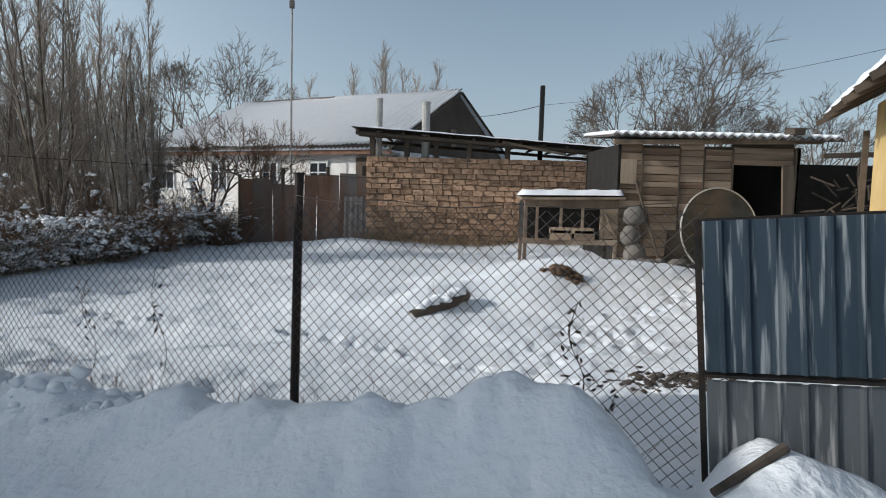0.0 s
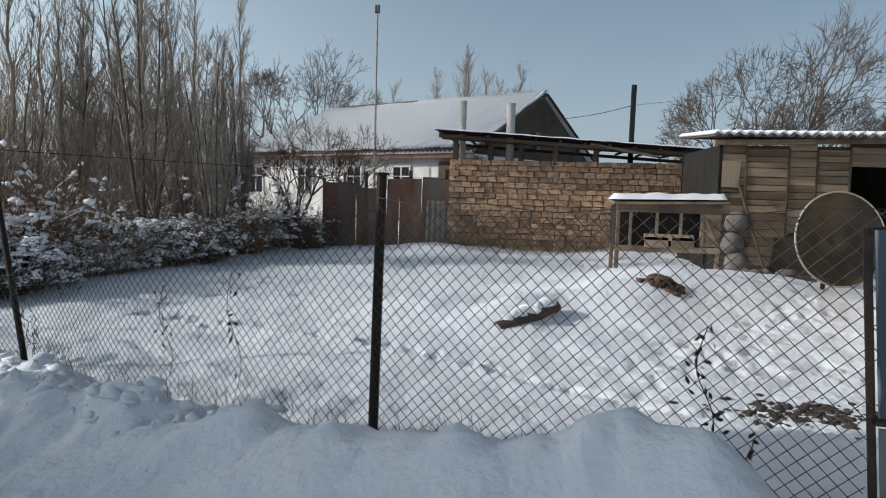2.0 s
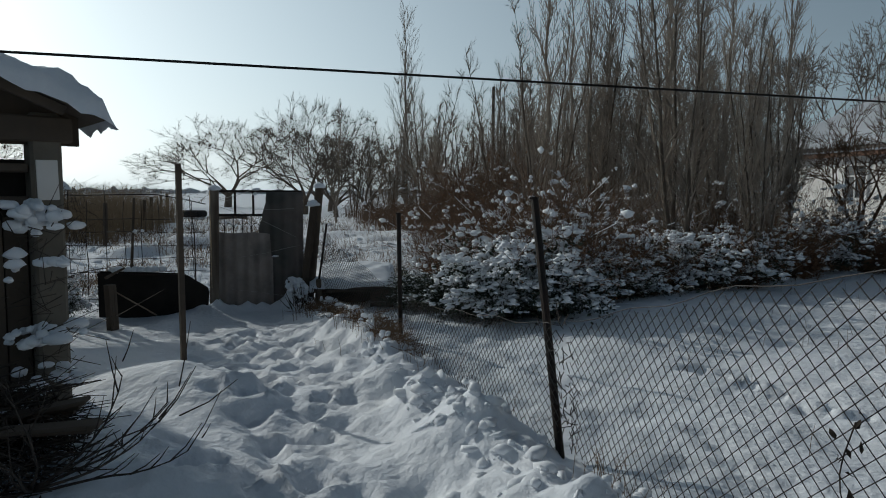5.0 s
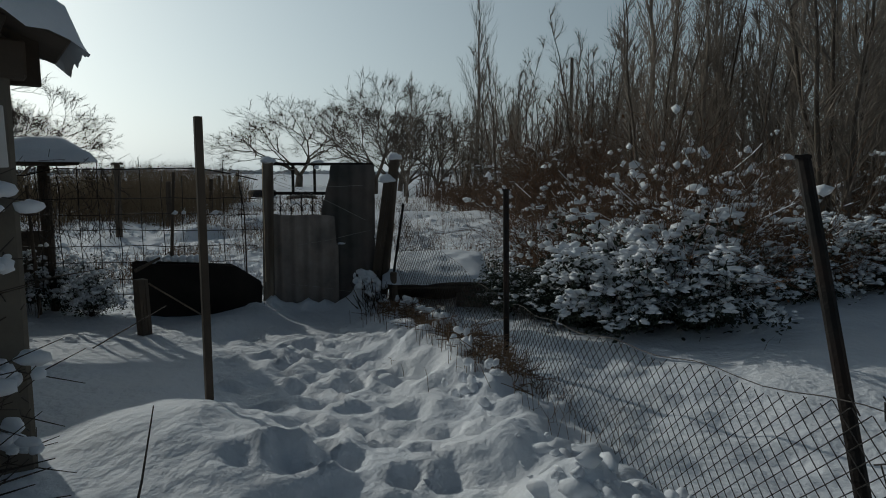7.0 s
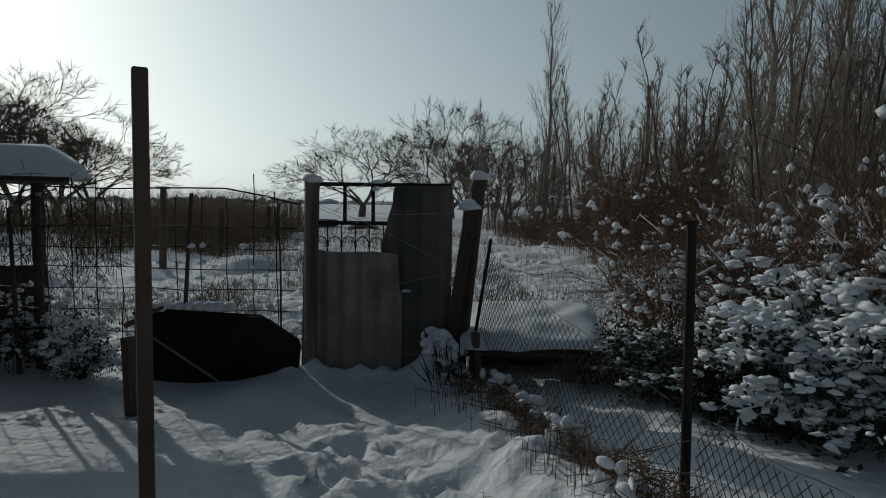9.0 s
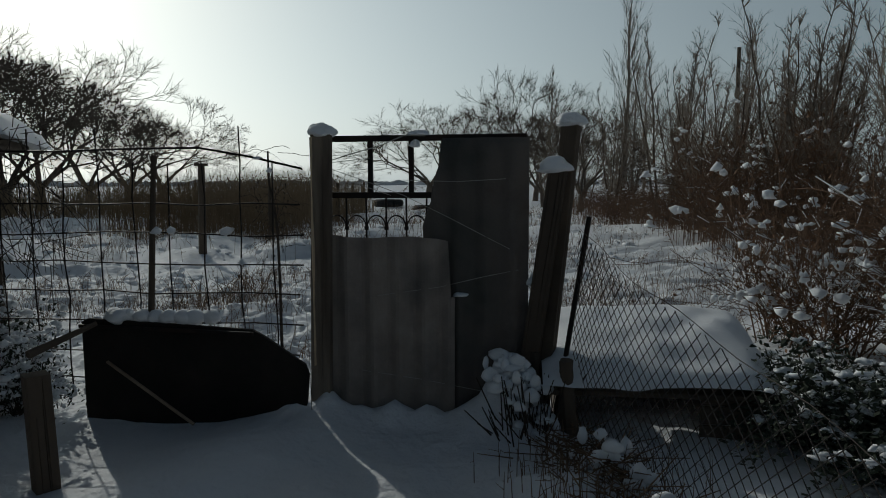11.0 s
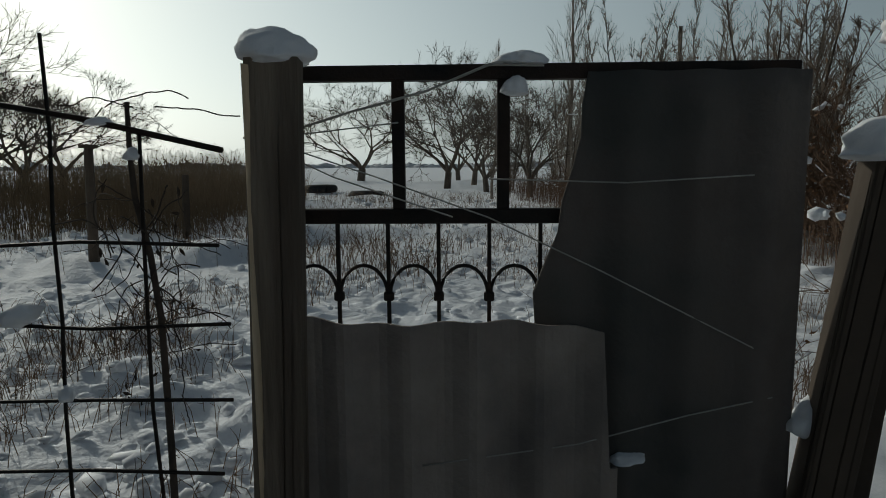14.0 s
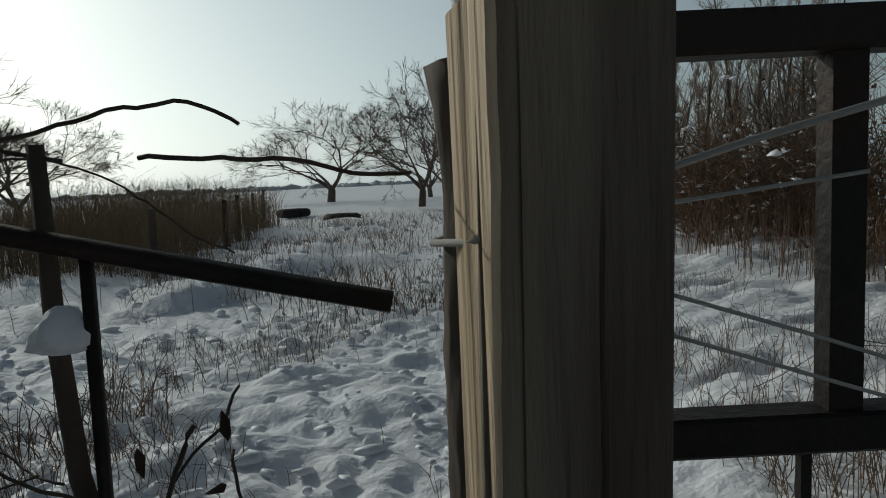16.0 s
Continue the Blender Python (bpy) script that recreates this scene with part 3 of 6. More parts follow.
build_gate()
snow_cap("snow_mound", "small heap of snow on the gate's top bar", (GATE_A + (GATE_B - GATE_A) * 0.49 + Vector((0, 0, 1.449)))[:], (0.05, 0.065, 0.026), None)
snow_cap("snow_mound", "lump of snow hanging on the gate's upright", (GATE_A + (GATE_B - GATE_A) * 0.475 + Vector((0.015, -0.01, 1.385)))[:], (0.028, 0.03, 0.035), None)
snow_cap("snow_mound", "tuft of snow on the broken step of the slate sheet", (GATE_A + (GATE_B - GATE_A) * 0.70 + Vector((0.04, -0.03, 0.55)))[:], (0.03, 0.045, 0.02), None)


def timber_post(name, label, base, top, w, d, turn, bark=False, seed=1, mat=POSTWOOD):
    """A hewn square post: worn corners, deep drying cracks cut into its sides."""
    rnd = random.Random(seed)
    g = thing(name, label, "fence post", (base[0], base[1], base[2]))
    H = top[2] - base[2]
    lean = Vector((top[0] - base[0], top[1] - base[1], 0))
    cracks = [(rnd.uniform(0.15, 0.85), rnd.uniform(0.0, 0.5) * H, rnd.uniform(0.7, 1.1) * H, k) for k in range(4) for _ in range(3)]
    bm = bmesh.new()
    ring = []
    per = 72
    for j in range(49):
        z = H * j / 48
        vs = []
        for k in range(4):
            for i in range(per):
                f = i / per
                cx, cy = [(-1, -1), (1, -1), (1, 1), (-1, 1)][k]
                nx_, ny_ = [(1, -1), (1, 1), (-1, 1), (-1, -1)][k]
                x, y = cx + (nx_ - cx) * f, cy + (ny_ - cy) * f
                r = max(abs(x), abs(y))
                corner = max(0, min(abs(x), abs(y)) - 0.86) / 0.14
                s = 1 - 0.07 * corner ** 2 + 0.02 * noise.noise(Vector((x * 2, y * 2, z * 1.3 + seed)))
                for cf, z0, z1, kk in cracks:
                    if kk == k and z0 < z < z1:
                        df = abs(f - cf - 0.05 * noise.noise(Vector((z * 2, cf * 9, seed))))
                        if df < 0.017:
                            s -= 0.30 * math.sin(math.pi * min(1, (z - z0) / (z1 - z0))) ** 0.5 * (1 - df / 0.017) if z < z1 else 0
                vs.append(bm.verts.new((x * w / 2 * s, y * d / 2 * s, z)))
        ring.append(vs)
    n = len(ring[0])
    for a, b in zip(ring, ring[1:]):
        for i in range(n):
            bm.faces.new([a[i], a[(i + 1) % n], b[(i + 1) % n], b[i]])
    bm.faces.new(ring[-1])
    rot = Matrix.Rotation(radians(turn), 4, "Z")
    for v in bm.verts:
        v.co = rot @ v.co + lean * (v.co.z / H)
    part("shaft", bm, mat, g)
    return g


LP = (-10.330, 5.617)
gate_post = timber_post("gate_post", "square hewn timber gate post with long drying cracks", (LP[0] - 0.015, LP[1] - 0.03, -0.35), (LP[0], LP[1], 1.445), 0.112, 0.052, GATE_TURN, seed=2)
def splinter(post):
    """The split side of the post, with a torn edge; sunlit paleness is in its colour."""
    rnd = random.Random(12)
    bm, rows_ = bmesh.new(), []
    a, b, c = Vector((-10.3220, 5.5489, 0)), Vector((-10.3927, 5.5731, 0)), Vector((-10.352, 5.592, 0))
    for j in range(61):
        z = 0.15 + 1.28 * j / 60
        w = 0.018 * noise.noise(Vector((z * 3.1, 2, 5))) + 0.007 * noise.noise(Vector((z * 17, 2, 5)))
        ring_ = []
        for i in range(9):
            p = b.lerp(a, i / 8 + (w * 9 if i == 8 else 0))
            p = p + Vector((-0.3, -0.95, 0)) * 0.0022 * noise.noise(Vector((i * 1.9, z * 2.5, 1))) 
            ring_.append(bm.verts.new((p.x, p.y, z)))
        ring_.append(bm.verts.new((c.x, c.y, z)))
        rows_.append(ring_)
    for p, q in zip(rows_, rows_[1:]):
        for i in range(10):
            k = (i + 1) % 10
            bm.faces.new([p[i], p[k], q[k], q[i]])
    bm.faces.new(rows_[-1])
    bm.faces.new(rows_[0][::-1])
    bmesh.ops.recalc_face_normals(bm, faces=bm.faces[:])
    for v in bm.verts:
        v.co -= post.location
    part("split_side", bm, LITWOOD, post, "torn side of the timber, sunlight put into its pale colour")


snow_cap("snow_mound", "thick rounded cap of snow on the timber gate post", (LP[0] - 0.02, LP[1] + 0.012, 1.448), (0.074, 0.076, 0.062), None)
splinter(gate_post)
t = thing("bark_pole", "rough bark-covered pole wired behind the gate post", "fence post", (-10.415, 5.612, -0.3))
n = 110
shaft = polytube("shaft", [(0.004 * math.sin(k * 0.21), 0.004 * math.cos(k * 0.3), 1.71 * k / n) for k in range(n + 1)], 0.031, BARK, 28)
for v in shaft.vertices:
    c = v.co
    ridge = abs(noise.noise(Vector((c.x * 70, c.y * 70, c.z * 7)))) + 0.6 * noise.noise(Vector((c.x * 130, c.y * 130, c.z * 28)))
    k = 1 + 0.16 * ridge + 0.12 * noise.noise(Vector((c.x * 12, c.y * 12, c.z * 9)))
    v.co = (c.x * k, c.y * k, c.z)
part("shaft", shaft, BARK, t)
part("tie", polytube("tie", [(0.075, -0.055, 1.595), (0.045, -0.045, 1.59), (0.0, -0.042, 1.587), (-0.038, -0.01, 1.585), (-0.03, 0.03, 1.585)], 0.0028, ASH, 6), ASH, t, "twisted wire tie")
RB, RT = Vector((-9.80, 6.60, -0.1)), Vector((-9.69, 6.745, 1.30))
timber_post("gate_post", "leaning weathered round-edged timber post beside the gate", tuple(RB), (RT.x, RT.y, 1.24), 0.10, 0.10, 50, seed=5, mat=DARKWOOD)
timber_post("gate_post", "grey timber post stub standing behind the leaning one", (-9.78, 6.70, -0.1), (-9.685, 6.82, 1.49), 0.09, 0.09, 40, seed=7, mat=DARKWOOD)
snow_cap("snow_mound", "round cap of snow on the leaning post", (-9.70, 6.73, 1.245), (0.088, 0.10, 0.068), None)
snow_cap("snow_mound", "cap of snow on the tall grey post", (-9.685, 6.815, 1.49), (0.085, 0.085, 0.06), None)
snow_cap("snow_mound", "tuft of snow frozen to the post beside the gate", (-9.79, 6.67, 0.62), (0.04, 0.05, 0.07), None)

# slim steel tube behind the leaning post
bm = bmesh.new()
rod(bm, (0, 0, 0), (0.105, 0.13, 1.15), 0.014, 8)
t = thing("steel_tube", "thin black steel tube leaning beside the gate post", "fence post", (-9.66, 6.72, -0.15))
part("shaft", bm, IRON, t)

# snow-covered brush heaped between the gate and the leaning post
r = np.random.RandomState(41)
br = thing("brush_heap", "small dark bush smothered in snow at the foot of the gate", "bush", (-9.56, 6.50, -0.27))
segs = []
for k in range(120):
    a, q = r.uniform(0, 6.28), r.uniform(0, 0.16)
    p0 = np.array((q * math.cos(a), q * math.sin(a), 0))
    p1 = p0 + np.array((r.normal(0, 0.10), r.normal(0, 0.10), r.uniform(0.15, 0.5)))
    segs.append((*p0, *p1, 0.005, 0.003))
tagged(part("twig_mass", tubes("twig_mass", segs, DARKTWIG, 4), DARKTWIG, br), kind="stuff")
rows = []
for k in range(110):
    f = k / 110
    rows.append((-0.16 + 0.30 * f + r.normal(0, 0.05), -0.10 + 0.18 * f + r.normal(0, 0.05), 0.46 - 0.55 * f * f + r.normal(0, 0.05), *(r.uniform(0.018, 0.05, 3))))
tagged(part("snow_load", clumps("snow_load", rows, CAP, r, 0.3, True), CAP, br), kind="stuff")
# snow tufts on the weeds of the ditch between the kennel and the third post
rows = []
for cx, cy, n, q in ((-7.62, 6.12, 34, 0.045), (-7.0, 5.8, 18, 0.035), (-8.3, 6.35, 24, 0.04), (-6.5, 5.5, 16, 0.04), (-8.9, 6.5, 22, 0.045), (-4.6, 4.95, 8, 0.03), (-3.2, 4.5, 8, 0.028)):
    for k in range(n):
        x, y = cx + r.normal(0, 0.10), cy + r.normal(0, 0.05)
        rows.append((x, y, ground_at(x, y) + r.uniform(0.0, 0.16), *(r.uniform(0.5, 1.1, 3) * q)))
tagged(new("snow_tufts", clumps("snow_tufts", rows, CAP, r, 0.3, True)), "tufts of snow on dead weeds along the ditch", "snow", kind="stuff")
# brown leaf litter and stalks lying in the ditch
segs = []
for k in range(900):
    f = r.rand()
    x, y = -9.3 + 2.9 * f + r.normal(0, 0.08), 6.55 - 0.75 * f + r.normal(0, 0.09)
    z = ground_at(x, y) + r.uniform(0, 0.10)
    d = r.normal(0, 0.09, 3) * (1, 1, 0.5)
    segs.append((x, y, z, x + d[0], y + d[1], z + abs(d[2]), 0.004, 0.002))
tagged(new("stalk_litter", tubes("stalk_litter", segs, WEED, 3)), "tangled brown stalks lying along the ditch", "weeds", kind="stuff")

# ---- the tall lone pole by the path ----
bm = bmesh.new()
beam(bm, (0, 0, -0.25), (0, 0, 1.62), 0.042, 0.042, 0.004)
t = thing("pole", "slim square grey wooden pole standing in the snow", "pole", (-7.179, 4.08, 0.03))
part("shaft", bm, DARKWOOD, t)

# ---- chain-link fence ----
fence = thing("chain_link_fence", "rusty chain-link fence on dark steel posts, sagging to one end", "fence")
POSTS = [((-0.825, 3.60, -0.1), (-0.812, 3.668, 1.534), 0.026), ((-4.02, 5.04, -0.1), (-4.534, 5.356, 1.40), 0.024), ((-7.017, 6.195, -0.4), (-7.016, 6.16, 1.22), 0.022)]
for a, b, r in POSTS:
    bm = bmesh.new()
    rod(bm, a, b, r, 10)
    box(bm, (r * 2.1, r * 2.1, 0.012), Matrix.Translation(b) @ pose(0, 0, 0, 0, 0, 30))
    part("post", bm, IRON, fence)
# spans: ends on the ground line, bottom and top heights
SPANS = [((1.20, 2.82), (-0.82, 3.63), 0.10, 0.12, 1.42, 1.40), ((-0.82, 3.63), (-4.05, 5.06), 0.12, -0.02, 1.34, 0.70), ((-4.05, 5.06), (-7.02, 6.19), -0.02, -0.22, 0.70, 0.38), ((-7.02, 6.19), (-9.62, 6.80), -0.22, -0.12, 0.40, 0.95)]
for a, b, lo0, lo1, hi0, hi1 in SPANS:
    L = math.hypot(b[0] - a[0], b[1] - a[1])
    P = 0.068
    sag = 0.03

    def place(s, z, a=a, b=b, L=L):
        f = s / L
        off = 0.02 * math.sin(3.1 * s + 2 * z) + 0.03 * math.sin(1.3 * s)
        ux, uy = (b[0] - a[0]) / L, (b[1] - a[1]) / L
        return (a[0] + ux * s - uy * off, a[1] + uy * s + ux * off, z)

    shape = ([0, 0.47, 0.63, 1], [1.34, 1.25, 1.12, 0.72]) if hi0 == 1.34 else ([0, 1], [hi0, hi1])
    top = lambda s: float(np.interp(s / L, *shape)) - sag * math.sin(math.pi * s / L) + 0.012 * math.sin(9 * s)
    bot = lambda s: lo0 + (lo1 - lo0) * s / L
    segs = []
    tall = max(hi0, hi1) - min(lo0, lo1)
    for sgn in (1, -1):
        k0 = -tall * 1.25 if sgn > 0 else 0
        s0 = k0
        while s0 < L + (tall * 1.25 if sgn < 0 else 0):
            # one crinkled wire, climbing at about 38 degrees off the vertical
            prev = None
            nstep = int(tall / 0.025) + 1
            for j in range(nstep + 1):
                h = tall * j / nstep
                s = s0 + sgn * h * 1.02
                z = min(lo0, lo1) + h
                ok = 0 <= s <= L and bot(min(max(s, 0), L)) <= z <= top(min(max(s, 0), L))
                if ok:
                    q = place(s, z)
                    if prev is not None:
                        segs.append((*prev, *q, 0.0021, 0.0021))
                    prev = q
                else:
                    prev = None
            s0 += P
    me = tubes("wire_mesh", segs, WIRE, 3)
    tagged(part("wire_mesh", me, WIRE, fence, "rusty diamond wire mesh"), kind="stuff")
    part("tension_wire", polytube("tension_wire", [place(L * i / 24, top(L * i / 24) + 0.004) for i in range(25)], 0.002, WIRE, 4), WIRE, fence)
# loose roll of mesh ends bunched at the second post
rnd = random.Random(31)
segs = []
for i in range(70):
    z = rnd.uniform(0.05, 0.75)
    x, y = -4.03 + rnd.gauss(0, 0.035) - 0.1 * z, 5.1 + rnd.gauss(0, 0.035)
    segs.append((x, y, z, x + rnd.uniform(-0.05, 0.05), y + rnd.uniform(-0.05, 0.05), z + rnd.uniform(-0.09, 0.09), 0.003, 0.003))
tagged(part("bunched_mesh", tubes("bunched_mesh", segs, WIRE, 3), WIRE, fence, "gathered end of wire mesh"), kind="stuff")

# dead climbers left on the mesh
CLIMB = random.Random(47)


def fence_climber(x, y, z0, z1, leaves):
    t = thing("dead_climber", "shrivelled dark climber clinging to the chain-link mesh", "climber", (x, y - 0.02, z0), "climbers on the chain-link")
    pts = [Vector((0.03 * math.sin(7 * f) - 0.05 * f, 0.01 * math.sin(5 * f), (z1 - z0) * f)) for f in np.linspace(0, 1, 12)]
    part("stem", polytube("stem", pts, 0.0022, DARKTWIG, 4), DARKTWIG, t)
    for k in range(leaves):
        lm = bmesh.new()
        a = [lm.verts.new(v) for v in ((-0.018, 0, 0), (-0.005, 0.008, 0.004), (0.012, 0.006, -0.002), (0.02, 0, 0.005), (0.006, -0.008, 0.004), (-0.008, -0.006, 0))]
        lm.faces.new(a)
        bmesh.ops.solidify(lm, geom=lm.faces[:], thickness=0.001)
        leaf = part("dead_leaf", lm, DARKTWIG, t)
        leaf.location = CLIMB.choice(pts) + Vector((CLIMB.gauss(0, 0.022), CLIMB.gauss(0, 0.01), CLIMB.gauss(0, 0.02)))
        leaf.rotation_euler = [CLIMB.uniform(0, 6) for _ in range(3)]


fence_climber(0.69, 3.02, 0.45, 0.95, 30)
fence_climber(0.86, 2.955, 0.14, 0.50, 26)
fence_climber(-1.75, 4.02, 0.25, 0.95, 14)
fence_climber(-2.35, 4.30, 0.2, 0.8, 14)

# ---- blue profiled sheet gate leaf ----
BA, BB = Vector((1.232, 2.768, 0)), Vector((2.83, 2.14, 0))
turn = math.degrees(math.atan2(BB.y - BA.y, BB.x - BA.x))
bg = thing("yard_gate", "dark blue profiled sheet-metal yard gate with painted-in sun glints", "gate", (BA.x, BA.y, 0), turn=turn)
bg.rotation_euler = (0, radians(-4.8), radians(turn))


def ribbed(z0, z1, mat, label):
    bm = bmesh.new()
    prof, x = [], 0.02
    while x < 1.7:
        prof += [(x, 0), (x + 0.055, 0), (x + 0.066, -0.016), (x + 0.078, -0.016), (x + 0.089, 0)]
        x += 0.105
    cols = [[bm.verts.new((px, py, z0 + (z1 - z0) * j / 6)) for j in range(7)] for px, py in prof]
    for a, b in zip(cols, cols[1:]):
        for j in range(6):
            bm.faces.new([a[j], b[j], b[j + 1], a[j + 1]])
    bmesh.ops.solidify(bm, geom=bm.faces[:], thickness=0.002)
    part("sheet", bm, mat, bg, label)


ribbed(0.69, 1.355, BLUE, "dark blue ribbed sheet with pale streaks for sun glints")
ribbed(0.10, 0.655, ZINC, "bare zinc ribbed sheet with pale streaks")
for a, b in (((0, 0.03, 0.02), (0, 0.03, 1.36)), ((0, 0.03, 0.672), (1.72, 0.03, 0.655)), ((0, 0.03, 1.352), (1.72, 0.03, 1.352)), ((1.71, 0.03, 0.02), (1.71, 0.03, 1.36))):
    bm = bmesh.new()
    beam(bm, a, b, 0.028, bevel=0.002)
    part("frame_bar", bm, IRON, bg)
bm = bmesh.new()
beam(bm, (0.01, -0.012, 0.672), (1.72, -0.012, 0.658), 0.024, 0.008)
part("seam_strip", bm, IRON, bg)
# branch stuck in the heap before it
t = thing("branch", "broken dark branch sticking out of the snow heap", "branch", (1.12, 2.32, 0.42))
bm = bmesh.new()
rod(bm, (-0.08, -0.05, -0.05), (0.22, 0.03, 0.10), 0.016, 9, 0.022)
part("stick", bm, DARKTWIG, t)

# ---- wire grid fence left of the gate ----
gridf = thing("wire_grid_fence", "bent welded rebar grid fence with bits of clinging snow", "fence")
GA, GD = Vector((-10.376, 5.516, 0)), Vector((-0.515, -0.857, 0))
rnd = random.Random(12)


def gp(s, z, o=0.0):
    p = GA + GD * s
    return (p.x - 0.857 * o, p.y + 0.515 * o, z)


for k, z in enumerate((0.03, 0.20, 0.375, 0.55, 0.72, 0.89, 1.06, 1.30)):
    segs, s, zz = [], (0.0 if k == 7 else 0.06 * rnd.random()), z
    while s < 5.2:
        s2 = s + 0.3
        bend = (-0.045 if k == 7 and s < 0.5 else 0)
        z2 = z + (0.025 if k == 7 and s2 < 0.35 else 0.07 if k == 7 and s2 < 2.4 else 0) + rnd.uniform(-0.012, 0.012)
        if s == 0 and k == 7:
            zz = 1.259
        segs.append((*gp(s, zz), *gp(s2, z2), 0.0045 if k < 7 else 0.007, 0.0045 if k < 7 else 0.007))
        s, zz = s2, z2
    part("rail_wire", polytube("rail_wire", [q[:3] for q in segs] + [segs[-1][3:6]], segs[0][6], IRON, 5), IRON, gridf)
for i in range(24):
    s = 0.16 + 0.215 * i + rnd.uniform(-0.02, 0.02)
    segs, z, o = [], -0.1, 0
    while z < 1.25 + rnd.uniform(-0.05, 0.12):
        z2 = z + 0.2
        o2 = rnd.uniform(-0.015, 0.015)
        segs.append((*gp(s + o, z), *gp(s + o2, z2), 0.0045, 0.0045))
        z, o = z2, o2
    part("upright_wire", polytube("upright_wire", [q[:3] for q in segs] + [segs[-1][3:6]], 0.0045, IRON, 5), IRON, gridf)
for s, h, lean in ((0.98, 1.34, 0.10), (2.35, 1.2, -0.05), (3.6, 1.3, 0.04)):
    bm = bmesh.new()
    rod(bm, gp(s, -0.2), gp(s - lean, h), 0.022, 8, 0.015)
    part("stake", bm, DARKWOOD, gridf, "dark wooden stake")
rows = []
for i in range(26):
    s, z = rnd.uniform(0.15, 4.5), rnd.choice((0.375, 0.55, 0.72, 0.89, 1.3))
    r = rnd.uniform(0.012, 0.035)
    rows.append((*gp(s, z + r * 0.5), r, r, r * 0.9))
tagged(part("clinging_snow", clumps("clinging_snow", rows, CAP, np.random.RandomState(3)), CAP, gridf), kind="stuff")

# ---- black tank on its side and low stump ----
t = thing("iron_sheet", "black tarred iron sheet with a cut corner beside the gate", "metal sheet", (-11.04, 4.36, -0.2), turn=math.degrees(math.atan2(1.17, 0.67)))
bm = bmesh.new()
outl = [(0, -0.15), (0, 0.58), (0.04, 0.60), (1.03, 0.555), (1.10, 0.52), (1.34, 0.36), (1.36, 0.30), (1.33, -0.02), (1.22, -0.15)]
lo = [bm.verts.new((x, -0.05 - 0.0 * z, z)) for x, z in outl]
hi = [bm.verts.new((x, -0.03, z)) for x, z in outl]
bm.faces.new(lo)
bm.faces.new(hi[::-1])
for i in range(len(outl)):
    j = (i + 1) % len(outl)
    bm.faces.new([lo[i], hi[i], hi[j], lo[j]])
part("plate", bm, SHADETAR, t)
bm = bmesh.new()
beam(bm, (0.0, -0.07, 0.56), (1.05, -0.07, 0.535), 0.02)
part("rolled_edge", bm, IRON, t)
bm = bmesh.new()
rod(bm, (0.18, -0.10, 0.36), (0.72, -0.16, 0.03), 0.010, 6)
part("slat", bm, GREYWOOD, t, "pale slat leaning on the panel")
r = np.random.RandomState(8)
rows = [(-10.98 + 0.30 * f + r.uniform(-.03, .03), 4.48 + 0.52 * f + r.uniform(-.03, .03), 0.40, 0.055, 0.06, 0.055) for f in np.linspace(0, 1, 9)]
ob = new("snow_ridge", clumps("snow_ridge", rows, CAP, r, 0.25, True))
tagged(ob, "lumpy ridge of snow along the top of the black iron sheet", "snow", kind="stuff")
t = thing("vine", "dark dead vine stem with curling twigs on the wire fence", "vine", (0, 0, 0))
VINE = [gp(0.20, 1.36, 0.01), gp(0.20, 1.25, 0.01), gp(0.195, 1.16, 0.01), gp(0.17, 1.04, 0.01), gp(0.155, 0.9, 0.01), gp(0.15, 0.6, 0.01), gp(0.15, 0.3, 0.01), gp(0.14, -0.3, 0.01)]
part("stem", polytube("stem", VINE, [0.005, 0.006, 0.0065, 0.007, 0.0075, 0.008, 0.009, 0.010], DARKTWIG, 7), DARKTWIG, t)
rnd = random.Random(77)
for k in range(48):
    s, z = rnd.uniform(0.10, 0.26), rnd.uniform(0.8, 1.2) if k > 4 else 1.35
    pts, q, d = [], Vector(gp(s, z, 0.012)), Vector((rnd.gauss(0, 0.5), rnd.gauss(0, 0.8), rnd.gauss(0, 0.8))).normalized()
    for m in range(20):
        pts.append(q.copy())
        d = (d + Vector((rnd.gauss(0, 0.13), rnd.gauss(0, 0.18), rnd.gauss(-0.05, 0.16)))).normalized()
        q = q + d * rnd.uniform(0.006, 0.013)
        o = 0.857 * (q.x - GA.x) - 0.515 * (q.y - GA.y)
        if o > 0.02:
            q = q - Vector((0.857, -0.515, 0)) * (o - 0.02)
    part("tendril", polytube("tendril", pts, rnd.uniform(0.0007, 0.0017), DARKTWIG, 4), DARKTWIG, t)
for k in range(30):
    lm = bmesh.new()
    a = [lm.verts.new(v) for v in ((-0.011, 0, 0), (-0.003, 0.004, 0.002), (0.008, 0.003, -0.001), (0.012, 0, 0.003), (0.004, -0.004, 0.002), (-0.005, -0.003, 0))]
    lm.faces.new(a)
    bmesh.ops.solidify(lm, geom=lm.faces[:], thickness=0.0008)
    lo_ = part("dead_leaf", lm, DARKTWIG, t)
    lo_.location = Vector(gp(rnd.uniform(0.08, 0.3), rnd.uniform(0.7, 1.2), rnd.uniform(0, 0.06)))
    lo_.rotation_euler = (rnd.uniform(0, 6), rnd.uniform(0, 6), rnd.uniform(0, 6))
snow_cap("snow_mound", "round lump of snow caught on the vine", gp(0.19, 1.245), (0.015, 0.017, 0.02), None)
snow_cap("snow_mound", "snow lump clinging to the fence's top rod", gp(0.255, 1.315), (0.014, 0.026, 0.014), None)
